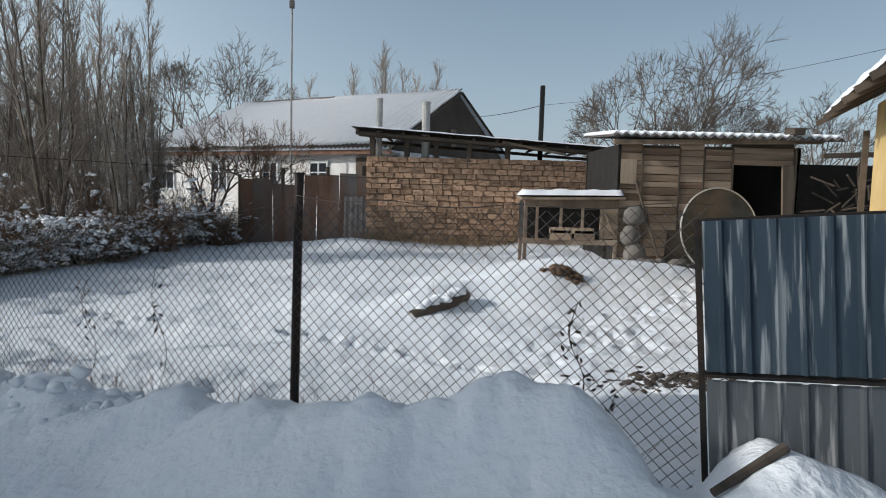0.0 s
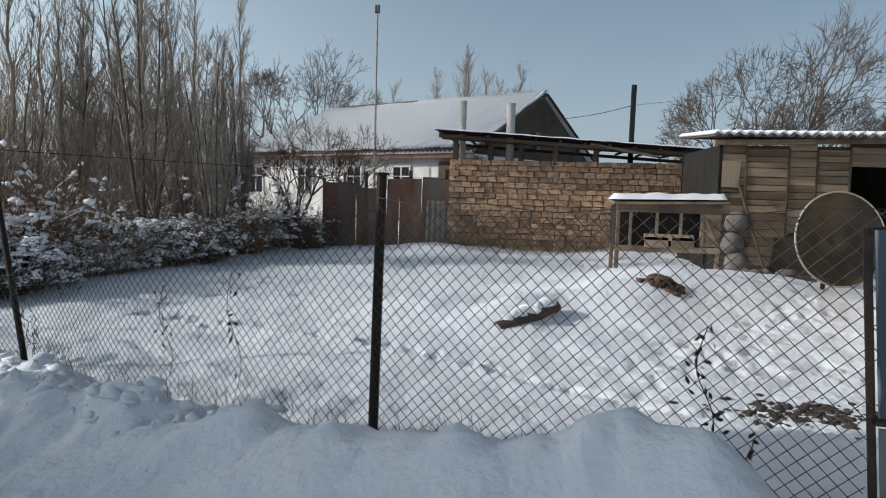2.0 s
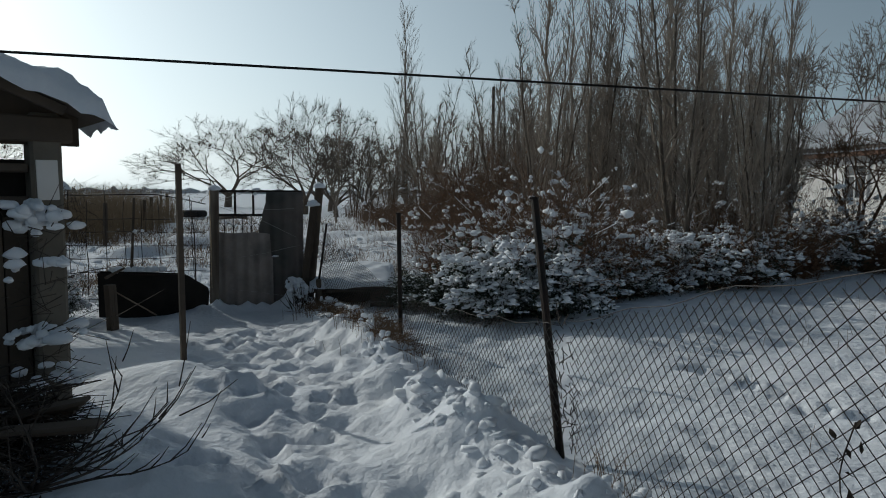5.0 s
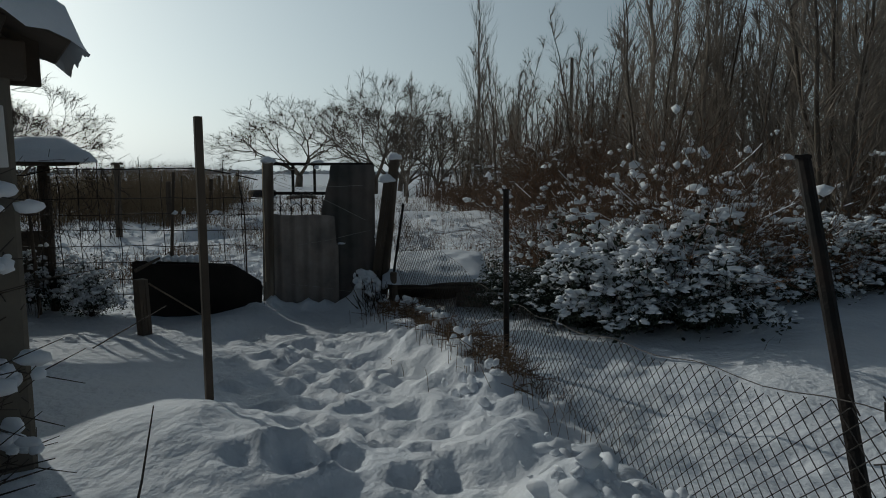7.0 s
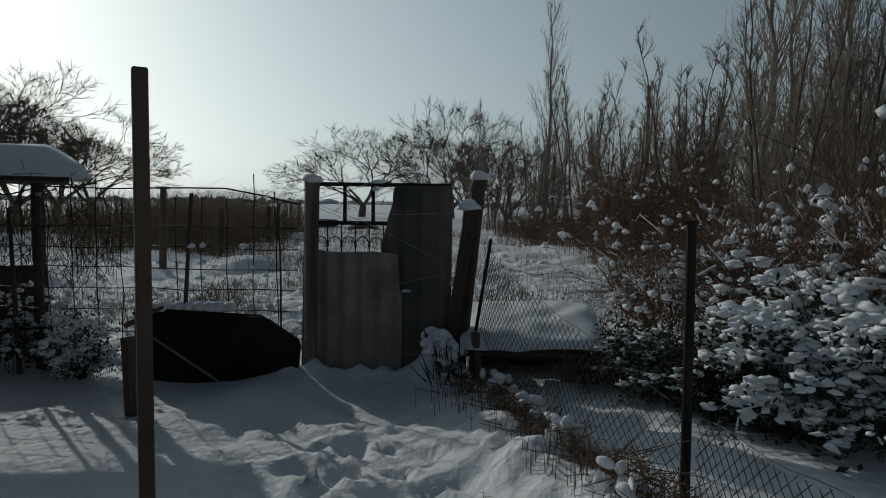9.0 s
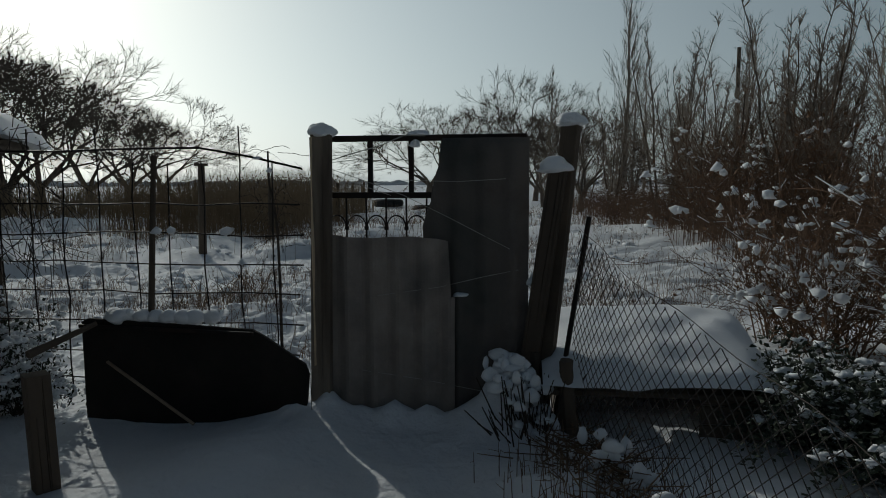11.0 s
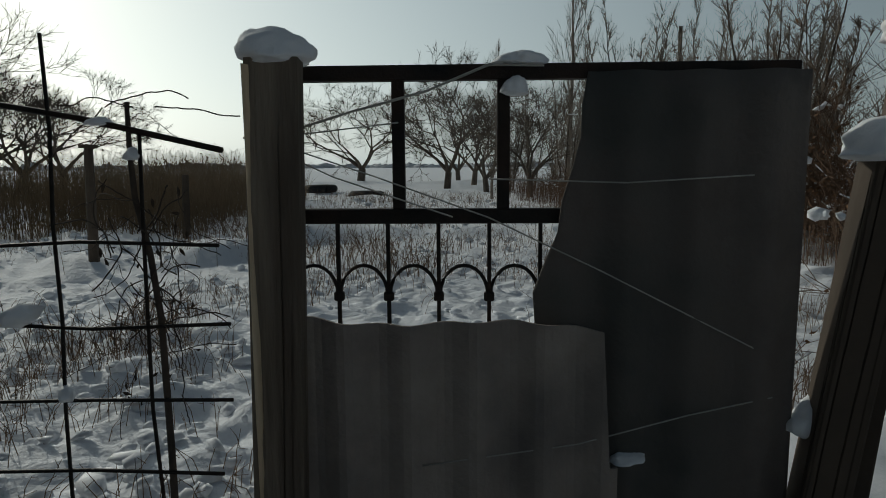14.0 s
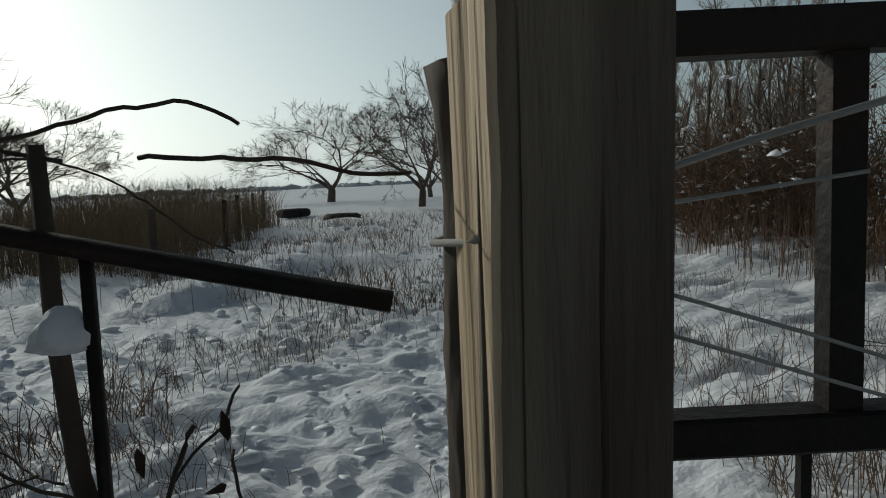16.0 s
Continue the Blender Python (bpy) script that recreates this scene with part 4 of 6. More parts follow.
timber_post("stump", "short dark wooden stump standing in the snow", (-10.02, 4.26, -0.35), (-10.03, 4.24, 0.34), 0.10, 0.10, 20, seed=9, mat=DARKWOOD)
t = thing("branch", "dark stick lying across the stump", "branch", (-10.05, 4.27, 0.40))
bm = bmesh.new()
rod(bm, (-0.02, -0.06, 0.02), (-0.22, 0.20, 0.10), 0.02, 7, 0.012)
part("stick", bm, DARKWOOD, t)

# ---- kennel with a snowy roof ----
ken = thing("kennel", "low dark plank kennel with thick snow on its roof", "kennel", (-9.66, 7.34, -0.32), turn=60)
ken.scale = (0.85, 0.95, 0.85)
for z in (0.10, 0.22, 0.34, 0.46):
    bm = bmesh.new()
    box(bm, (0.35, 0.03, 0.11), pose(0.42, -0.42, z), 0.006)
    part("board", bm, DARKWOOD, ken)
bm = bmesh.new()
box(bm, (1.2, 0.03, 0.12), pose(0, -0.42, 0.52), 0.006)
part("board", bm, DARKWOOD, ken)
for x in (-0.6, 0.6):
    bm = bmesh.new()
    box(bm, (0.03, 0.85, 0.62), pose(x, 0, 0.28), 0.005)
    part("side", bm, DARKWOOD, ken)
bm = bmesh.new()
box(bm, (1.2, 0.03, 0.62), pose(0, 0.42, 0.28), 0.005)
part("back", bm, DARKWOOD, ken)
bm = bmesh.new()
box(bm, (1.34, 1.02, 0.035), pose(0, 0, 0.60, 14, 0, 0), 0.005)
part("roof", bm, DARKWOOD, ken)
for x, y, l in ((-0.62, -0.47, 0.05), (-0.5, -0.5, -0.08), (-0.78, -0.3, 0.02)):
    bm = bmesh.new()
    rod(bm, (x, y, -0.15), (x + l, y, 0.68), 0.045, 8, 0.04)
    part("prop", bm, DARKWOOD, ken)
V = np.array([(x, y) for x in np.linspace(-0.7, 0.7, 41) for y in np.linspace(-0.53, 0.53, 31)])
top = 0.10 * (1 - np.abs(V[:, 0] / 0.72) ** 6) * (1 - np.abs(V[:, 1] / 0.55) ** 6) + 0.02 * wave_noise(V[:, 0], V[:, 1], 6, 3)
F = [(i * 31 + j, (i + 1) * 31 + j, (i + 1) * 31 + j + 1, i * 31 + j + 1) for i in range(40) for j in range(30)]
ob = new("roof_snow", mesh_of("roof_snow", np.column_stack([V, top]).tolist(), F, CAP, True))
ob.matrix_world = pose(-9.66, 7.34, 0.23, 12, 0, 60) @ Matrix.Diagonal((0.87, 1.0, 1, 1))
tagged(ob, "thick sheet of snow lying on the kennel roof", "snow")

# ---- outbuilding beside the path, with a snow-laden lean roof ----
shed2 = thing("outbuilding", "dim plank outbuilding with a plastered corner and rough timber eave", "shed", (-6.90, 3.22, 0))
bm = bmesh.new()
box(bm, (0.26, 0.19, 2.3), pose(-0.14, -0.10, 0.80), 0.02)
part("pillar", bm, WALLMUD, shed2, "plastered corner pillar")
# backing wall coloured near-black to put shade into the gaps between boards
bm = bmesh.new()
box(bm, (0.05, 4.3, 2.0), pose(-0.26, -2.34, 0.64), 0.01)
part("wall", bm, SHADETAR, shed2)
bm = bmesh.new()
box(bm, (0.012, 0.13, 0.27), pose(-0.007, -0.10, 1.50, 1, 0, 2), 0.004)
part("plaster_patch", bm, PLASTER, shed2, "flaking patch of whitewash on the pillar")
BOARDS = random.Random(61)
yb = -0.205
while yb > -4.4:
    wb = BOARDS.uniform(0.10, 0.19)
    bm = bmesh.new()
    box(bm, (0.024, wb - 0.008, 1.62), pose(-0.21 + BOARDS.uniform(-0.012, 0.012), yb - wb / 2, 0.42 + BOARDS.uniform(-0.03, 0.03), BOARDS.uniform(-0.6, 0.6), 0, 0), 0.004)
    part("board", bm, DARKWOOD, shed2)
    yb -= wb
for z, o in ((1.36, 0.0), (1.58, -0.02)):
    bm = bmesh.new()
    beam(bm, (-0.10 + o, -0.2, z), (-0.10 + o, -4.4, z + 0.02), 0.13, 0.06, 0.01)
    part("rail", bm, DARKWOOD, shed2)
bm = bmesh.new()
beam(bm, (-0.06, 0.06, 1.84), (-0.06, -4.5, 1.86), 0.16, 0.17, 0.012)
part("wall_plate", bm, DARKWOOD, shed2)
bm = bmesh.new()
box(bm, (0.74, 2.3, 0.05), pose(-0.14, -0.84, 2.35, -22, 0, 0), 0.008)
part("roof_edge", bm, DARKWOOD, shed2)
bm = bmesh.new()
box(bm, (0.74, 3.4, 0.05), pose(-0.14, -3.52, 2.13, 22, 0, 0), 0.008)
part("roof", bm, DARKWOOD, shed2)
for sx in (0.18, -0.45):
    bm = bmesh.new()
    beam(bm, (sx, -0.02, 1.95), (sx, -1.74, 2.66), 0.06, 0.06)
    part("rafter", bm, DARKWOOD, shed2)
bm = bmesh.new()
prof = ((0.12, 1.74), (-4.4, 1.74), (-1.75, 2.72), (0.12, 1.98))
fr, bk = [bm.verts.new((-0.10, y, z)) for y, z in prof], [bm.verts.new((-0.16, y, z)) for y, z in prof]
bm.faces.new(fr)
bm.faces.new(bk[::-1])
for i in range(4):
    j = (i + 1) % 4
    bm.faces.new([fr[i], bk[i], bk[j], fr[j]])
part("gable", bm, DARKWOOD, shed2)
nu, nv = 40, 70
pts = []
for i in range(nu + 1):
    for j in range(nv + 1):
        x = -0.57 + 0.86 * i / nu
        y = 0.42 - 5.3 * j / nv
        base = 2.38 - 0.404 * (y + 0.70) if y > -1.75 else 2.81 + 0.404 * (y + 1.75)
        e = min(1.0, min((0.42 - y) / 0.22, (0.29 - x) / 0.2, (x + 0.57) / 0.2, (y + 4.88) / 0.12))
        e = math.sqrt(max(e, 0.0))
        wob = 0.05 * noise.noise(Vector((x * 3, y * 3, 4))) + 0.05 * noise.noise(Vector((x * 7, y * 7, 4)))
        pts.append((x, y, base - 0.02 + e * (0.17 + wob) - (1 - e) * 0.05 * (1 + noise.noise(Vector((x * 8, y * 8, 1))))))
F = [(i * (nv + 1) + j, i * (nv + 1) + j + 1, (i + 1) * (nv + 1) + j + 1, (i + 1) * (nv + 1) + j) for i in range(nu) for j in range(nv)]
ob = new("roof_snow", mesh_of("roof_snow", pts, F, CAP, True))
ob.location = (-6.90, 3.08, 0.0)
tagged(ob, "deep rounded snow overhanging the outbuilding eave", "snow")
# snow-loaded branches against the pillar, and thorny twigs before it
SHRUBS = random.Random(19)
t = thing("bush", "sparse dark thorny bush with upturned twigs by the path", "bush", (-5.35, 2.72, 0.0))
for k in range(9):
    a = SHRUBS.uniform(-0.6, 1.2)
    q, d, pts = Vector((0, 0, 0)), Vector((math.cos(a) * 0.8, math.sin(a) * 0.9, SHRUBS.uniform(0.15, 0.55))), []
    for m in range(9):
        pts.append(q.copy())
        d = (d + Vector((SHRUBS.gauss(0, 0.12), SHRUBS.gauss(0, 0.12), SHRUBS.gauss(0.05, 0.1)))).normalized()
        q = q + d * 0.095
        if m > 1:
            e = (d + Vector((SHRUBS.gauss(0, 0.5), SHRUBS.gauss(0, 0.5), SHRUBS.uniform(0.2, 0.9)))).normalized()
            ln = SHRUBS.uniform(0.06, 0.3)
            part("twig", polytube("twig", [q, q + e * ln * 0.5, q + e * ln + Vector((0, 0, ln * 0.15))], [0.004, 0.003, 0.0015], DARKTWIG, 4), DARKTWIG, t)
    part("branch", polytube("branch", pts, [0.009 - 0.0008 * m for m in range(9)], DARKTWIG, 5), DARKTWIG, t)
r = np.random.RandomState(15)
rows = []
for z, n in ((1.27, 46), (0.5, 22), (0.2, 14), (0.95, 10)):
    for k in range(n):
        q = r.uniform(0.015, 0.045)
        rows.append((-6.66 + r.normal(0, 0.07), 3.02 + r.normal(0, 0.12), z + r.normal(0, 0.045), q * 1.4, q * 1.4, q * 1.1))
segs = []
for k in range(90):
    x, y, z = -6.68 + r.normal(0, 0.05), 3.05 + r.normal(0, 0.12), r.uniform(0.0, 1.3)
    segs.append((x, y, z, x + r.normal(0.05, 0.1), y + r.normal(0.08, 0.12), z + r.normal(0.05, 0.08), 0.004, 0.002))
tagged(new("twigs", tubes("twigs", segs, DARKTWIG, 3)), "dark twigs leaning on the outbuilding pillar", "twigs", kind="stuff")
tagged(new("snow_tufts", clumps("snow_tufts", rows, CAP, r, 0.35, True)), "tufts of snow caught on twigs at the pillar", "snow", kind="stuff")

# dark pile of prunings and boards before the outbuilding
pile = thing("brush_pile", "dark pile of prunings and old boards beside the outbuilding", "brush pile", (-5.95, 2.62, ground_at(-5.95, 2.62)))
segs = []
for k in range(1500):
    a, q = r.uniform(0, 6.28), 0.62 * r.rand() ** 0.6
    x, y = q * math.cos(a), q * 0.8 * math.sin(a)
    z = r.uniform(-0.02, 0.5) * (1 - (q / 0.66) ** 2)
    d = r.normal(0, 0.13, 3) * (1, 1, 0.5)
    segs.append((x, y, z, x + d[0], y + d[1], max(0.0, z + d[2]), r.uniform(0.003, 0.009), 0.002))
tagged(part("twig_mass", tubes("twig_mass", segs, DARKTWIG, 4), DARKTWIG, pile), kind="stuff")
for k in range(5):
    bm = bmesh.new()
    beam(bm, (-0.45 + 0.16 * k, -0.4, 0.08 + 0.05 * k), (0.05 + 0.13 * k, 0.42, 0.22 + 0.06 * (k % 3)), 0.11, 0.022, 0.004)
    part("board", bm, DARKWOOD, pile)
# low snow-roofed shelter at the end of the wire fence
sl = thing("shelter", "low pole shelter under a thick pad of snow, hung with vines", "shelter", (-11.1, 3.75, 0))
for x, y in ((-0.6, -0.1), (-1.3, -0.1), (-0.3, -1.9), (-1.3, -1.9)):
    bm = bmesh.new()
    rod(bm, (x, y, -0.4), (x, y, 1.42), 0.04, 8)
    part("pole", bm, DARKWOOD, sl)
bm = bmesh.new()
box(bm, (1.6, 2.3, 0.06), pose(-0.65, -1.0, 1.44), 0.01)
part("roof", bm, DARKWOOD, sl)
bm = bmesh.new()
box(bm, (0.06, 1.9, 0.9), pose(-1.3, -1.0, 0.2))
part("back_board", bm, DARKWOOD, sl)
nu, nv = 30, 40
pts = []
for i in range(nu + 1):
    for j in range(nv + 1):
        x, y = -1.5 + 1.8 * i / nu, -2.2 + 2.5 * j / nv
        e = min(1.0, min((x + 1.5) / 0.3, (0.3 - x) / 0.3, (y + 2.2) / 0.3, (0.3 - y) / 0.3))
        pts.append((x, y, 1.44 + math.sqrt(max(e, 0)) * (0.24 + 0.06 * noise.noise(Vector((x * 3, y * 3, 9))))))
F = [(i * (nv + 1) + j, (i + 1) * (nv + 1) + j, (i + 1) * (nv + 1) + j + 1, i * (nv + 1) + j + 1) for i in range(nu) for j in range(nv)]
ob = new("roof_snow", mesh_of("roof_snow", pts, F, CAP, True))
ob.location = (-11.1, 3.75, 0.0)
tagged(ob, "thick rounded pad of snow on the shelter", "snow")
segs = []
for k in range(900):
    x, y = SHRUBS.uniform(-0.3, 0.45), SHRUBS.uniform(-1.6, 0.55)
    z = SHRUBS.uniform(0.7, 1.5)
    segs.append((x, y, z, x + SHRUBS.gauss(0, 0.1), y + SHRUBS.gauss(0, 0.1), z - SHRUBS.uniform(-0.1, 0.3), 0.003, 0.002))
tagged(part("vines", tubes("vines", segs, DARKTWIG, 3), DARKTWIG, sl), kind="stuff")

# unseen house added behind the path, closes the place and throws long shade
house0 = thing("unseen_house", "unseen plain mud-plastered house with a snowy roof, added to throw shade", "house", (-11.2, -3.2, 0))
bm = bmesh.new()
box(bm, (6.0, 9.6, 4.0), pose(0, 0, 1.7), 0.02)
part("wall", bm, WALLMUD, house0)
bm = bmesh.new()
vs = [bm.verts.new(v) for v in ((-3.4, -5.1, 3.65), (3.4, -5.1, 3.65), (0, -5.1, 6.05), (-3.4, 5.1, 3.65), (3.4, 5.1, 3.65), (0, 5.1, 6.05))]
for f in ((0, 1, 2), (3, 5, 4), (0, 2, 5, 3), (1, 4, 5, 2), (0, 3, 4, 1)):
    bm.faces.new([vs[i] for i in f])
part("roof", bm, SNOW, house0)

# ---- brick wall with its lean roof ----
WY = 18.0
wall = thing("brick_wall", "rough sun-dried brick wall of an open lean-to", "wall", (0, WY, 0), kind="structure")
bm = bmesh.new()
box(bm, (6.42, 0.22, 2.62), pose(0.955, 0.14, 1.03), 0.0)
part("mortar_core", bm, MORTAR, wall)
rnd = random.Random(4)
BRICKS = []
for k in range(6):
    bm = bmesh.new()
    box(bm, (1, 1, 1), Matrix(), 0.0, 0.0)
    bmesh.ops.bevel(bm, geom=bm.edges[:], offset=0.06, segments=1, affect="EDGES")
    for v in bm.verts:
        v.co += Vector([rnd.uniform(-0.045, 0.045) for _ in range(3)])
    me = bpy.data.meshes.new("brick")
    bm.to_mesh(me)
    bm.free()
    me.materials.append(ADOBE)
    BRICKS.append(me)

# open roof frame on the wall
lean = thing("lean_to_roof", "snow-covered sagging plank roof on short posts over the brick wall", "roof", (0, WY, 0))
RL, RR = Vector((-2.55, -0.45, 3.10)), Vector((4.55, -0.45, 2.62))
for x, h in ((-2.1, 0.52), (-1.15, 0.46), (-0.35, 0.42), (0.55, 0.40), (1.6, 0.3)):
    bm = bmesh.new()
    z0 = 2.3
    beam(bm, (x, 0.05, z0 - 0.05), (x, 0.05, 2.98 - 0.066 * (x + 2.5)), 0.14, 0.14, 0.01)
    part("post", bm, DARKWOOD, lean)
for y, w in ((-0.38, 0.12), (0.2, 0.14), (2.8, 0.14)):
    bm = bmesh.new()
    beam(bm, (-2.5, y, 2.96), (4.5, y, 2.55), w, 0.09, 0.01)
    part("beam", bm, DARKWOOD, lean)
for i in range(12):
    bm = bmesh.new()
    x = -2.45 + 0.62 * i
    z = 3.03 - 0.0586 * (x + 2.5)
    beam(bm, (x, -0.5, z), (x + rnd.uniform(-0.05, 0.05), 3.2, z + 0.03), 0.07, 0.05)
    part("rafter", bm, DARKWOOD, lean)
bm = bmesh.new()
vs = []
for i in range(15):
    x = -2.6 + 7.15 * i / 14
    z = 3.09 - 0.0586 * (x + 2.5) + rnd.uniform(-0.015, 0.015)
    vs.append([bm.verts.new((x, -0.62 + rnd.uniform(-0.03, 0.03), z)), bm.verts.new((x, 3.3, z + 0.05))])
for a, b in zip(vs, vs[1:]):
    bm.faces.new([a[0], b[0], b[1], a[1]])
bmesh.ops.solidify(bm, geom=bm.faces[:], thickness=0.035)
part("roof_sheet", bm, DARKWOOD, lean)
nu, nv = 60, 14
pts = [(-2.58 + 7.1 * i / nu, -0.63 + 3.9 * j / nv, 3.13 - 0.0586 * (7.1 * i / nu) + (0.03 if j else -0.025) + 0.018 * noise.noise(Vector((i * 0.3, j * 0.4, 2)))) for i in range(nu + 1) for j in range(nv + 1)]
F = [(i * (nv + 1) + j, (i + 1) * (nv + 1) + j, (i + 1) * (nv + 1) + j + 1, i * (nv + 1) + j + 1) for i in range(nu) for j in range(nv)]
ob = new("roof_snow", mesh_of("roof_snow", pts, F, CAP, True))
ob.location = (0, WY, 0)
tagged(ob, "thin layer of snow on the lean-to roof", "snow")
bm = bmesh.new()
beam(bm, (1.4, -0.42, 2.80), (3.1, -0.44, 2.50), 0.09, 0.06)
part("brace", bm, GREYWOOD, lean)
bm = bmesh.new()
box(bm, (7.0, 0.1, 2.6), pose(0.95, 3.2, 1.2))
part("back_wall", bm, DARKWOOD, lean)
for x, r, z in ((-1.95, 0.085, 3.94), (-0.66, 0.115, 3.88)):
    t = thing("flue_pipe", "grey asbestos-cement flue pipe through the lean-to roof", "chimney", (x, WY + 0.35, 2.2))
    bm = bmesh.new()
    rod(bm, (0, 0, 0), (0, 0, z - 2.2), r, 14)
    part("pipe", bm, ASH, t)
    bm = bmesh.new()
    bmesh.ops.create_cone(bm, cap_ends=True, segments=14, radius1=r * 1.1, radius2=r * 1.1, depth=0.05, matrix=pose(0, 0, z - 2.2))
    part("rim", bm, ASH, t)
t = thing("pole", "black squared utility pole behind the lean-to roof", "pole", (2.62, 19.2, 0))
bm = bmesh.new()
beam(bm, (0, 0, -0.2), (0.03, 0, 4.55), 0.13, 0.13, 0.01)
part("shaft", bm, TAR, t)
# white drainpipe-like plank at the corner
t = thing("corner_board", "pale snow-dusted board at the wall corner", "board", (4.38, WY - 0.35, 0))
bm = bmesh.new()
box(bm, (0.10, 0.08, 1.1), pose(0, 0, 2.1), 0.01)
box(bm, (0.3, 0.1, 0.12), pose(-0.12, 0, 2.62), 0.02)
part("plank", bm, CAP, t)
t = thing("board_sheet", "pale plywood board leaning at the end of the brick wall", "board", (4.35, WY - 0.4, 0))
bm = bmesh.new()
box(bm, (0.75, 0.04, 1.75), pose(0, 0, 0.85, 8, 0, 0), 0.008)
part("plate", bm, GREYWOOD, t)

# ---- rusty sheet fence and slate offcut ----
rf = thing("sheet_fence", "patched fence of rusty brown sheet metal", "fence", (0, 18.15, 0))
x = -5.75
rnd = random.Random(14)
while x < -2.3:
    w = rnd.uniform(0.32, 0.62)
    h = 1.5 + 0.25 * rnd.random() + (0.22 if x > -4.2 else 0)
    bm = bmesh.new()
    box(bm, (w * 0.99, 0.012, h + 0.3), pose(x + w / 2, rnd.uniform(-0.04, 0.04), (h - 0.3) / 2, rnd.uniform(-2, 2), rnd.uniform(-1.2, 1.2), rnd.uniform(-3, 3)), 0.003)
    part("sheet", bm, RUST, rf)
    x += w
for x, h in ((-5.8, 1.8), (-4.6, 2.0), (-3.35, 2.05), (-2.35, 2.1)):
    bm = bmesh.new()
    rod(bm, (x, 0.08, -0.3), (x, 0.08, h), 0.05, 8)
    part("post", bm, DARKWOOD, rf)
t = thing("slate_offcut", "upright piece of grey corrugated slate leaning on the fence", "slate sheet", (-2.43, 17.95, -0.05))
part("sheet", wavy_sheet(0.86, 1.3, 0.15, 0.025, 0.008), SLATE, t, smooth=True).rotation_euler = (radians(-4), 0, 0)

# ---- white house with a snowy slate roof ----
h = thing("white_house", "long whitewashed single-storey house under a snowy slate roof", "house", (-2.0, 22.9, 0), turn=-29.4)
RZ, EZ = 5.5, 2.92
bm = bmesh.new()
box(bm, (13.0, 0.3, 3.1), pose(-6.6, 0.5, 1.25))
part("front_wall", bm, PLASTER, h)
bm = bmesh.new()
box(bm, (0.3, 8.9, 3.0), pose(-0.25, 4.8, 1.25))
part("side_wall", bm, PLASTER, h)
bm = bmesh.new()
vs = [bm.verts.new(v) for v in ((-0.20, 0.1, 2.85), (-0.20, 9.5, 2.85), (-0.20, 4.8, 5.42), (-0.08, 0.1, 2.85), (-0.08, 9.5, 2.85), (-0.08, 4.8, 5.42))]
for f in ((0, 2, 1), (3, 4, 5), (0, 1, 4, 3), (1, 2, 5, 4), (2, 0, 3, 5)):
    bm.faces.new([vs[k] for k in f])
part("gable_board", bm, DARKWOOD, h)
bm = bmesh.new()
box(bm, (0.05, 0.45, 0.7), pose(-0.04, 4.4, 3.6))
part("gable_window", bm, GREYWOOD, h)


def roof_plane(lift, thick, mat, name, wave):
    bm = bmesh.new()
    n, rows = 420, 10
    grid = []
    for i in range(n + 1):
        f = i / n
        xe = -13.8 + 13.9 * f
        xr = -12.0 + 12.1 * f
        col = []
        for j in range(rows + 1):
            g = j / rows
            x = xe + (xr - xe) * g
            y = -0.25 + 5.05 * g
            z = EZ + (RZ - EZ) * g + lift + wave * math.cos(2 * math.pi * x / 0.2) + (0.045 * noise.noise(Vector((x * 0.8, y * 0.8, 1))) + 0.02 * noise.noise(Vector((x * 2.6, y * 2.6, 1))) if lift else 0)
            col.append(bm.verts.new((x, y, z)))
        grid.append(col)
    for a, b in zip(grid, grid[1:]):
        for j in range(rows):
            bm.faces.new([a[j], b[j], b[j + 1], a[j + 1]])
    bmesh.ops.solidify(bm, geom=bm.faces[:], thickness=thick)
    return part(name, bm, mat, h, smooth=True)


roof_plane(0.0, 0.012, SLATE, "roof", 0.035)
snow = roof_plane(0.10, 0.03, CAP, "roof_snow", 0.022)
snow.location = (0, 0.05, 0.03)
bm = bmesh.new()
vs = [bm.verts.new(v) for v in ((-13.8, -0.2, EZ), (-13.8, 9.8, EZ), (-12.0, 4.8, RZ), (0.1, 9.8, EZ), (0.1, 4.8, RZ))]
bm.faces.new([vs[0], vs[2], vs[1]])
bm.faces.new([vs[1], vs[2], vs[4], vs[3]])
part("roof_back", bm, CAP, h)
bm = bmesh.new()
rod(bm, (-12.1, 4.8, RZ + 0.07), (-6.5, 4.8, RZ + 0.07), 0.07, 8)
part("ridge_cap", bm, DARKSLATE, h)
for a, b in (((0.10, -0.25, EZ - 0.04), (0.10, 4.8, RZ - 0.04)), ((0.10, 9.85, EZ - 0.04), (0.10, 4.8, RZ - 0.04))):
    bm = bmesh.new()
    beam(bm, a, b, 0.10, 0.04)
    part("verge_board", bm, DARKWOOD, h)
bm = bmesh.new()
beam(bm, (-13.6, -0.05, EZ - 0.14), (0.0, -0.05, EZ - 0.14), 0.06, 0.16)
part("fascia", bm, RUST, h)
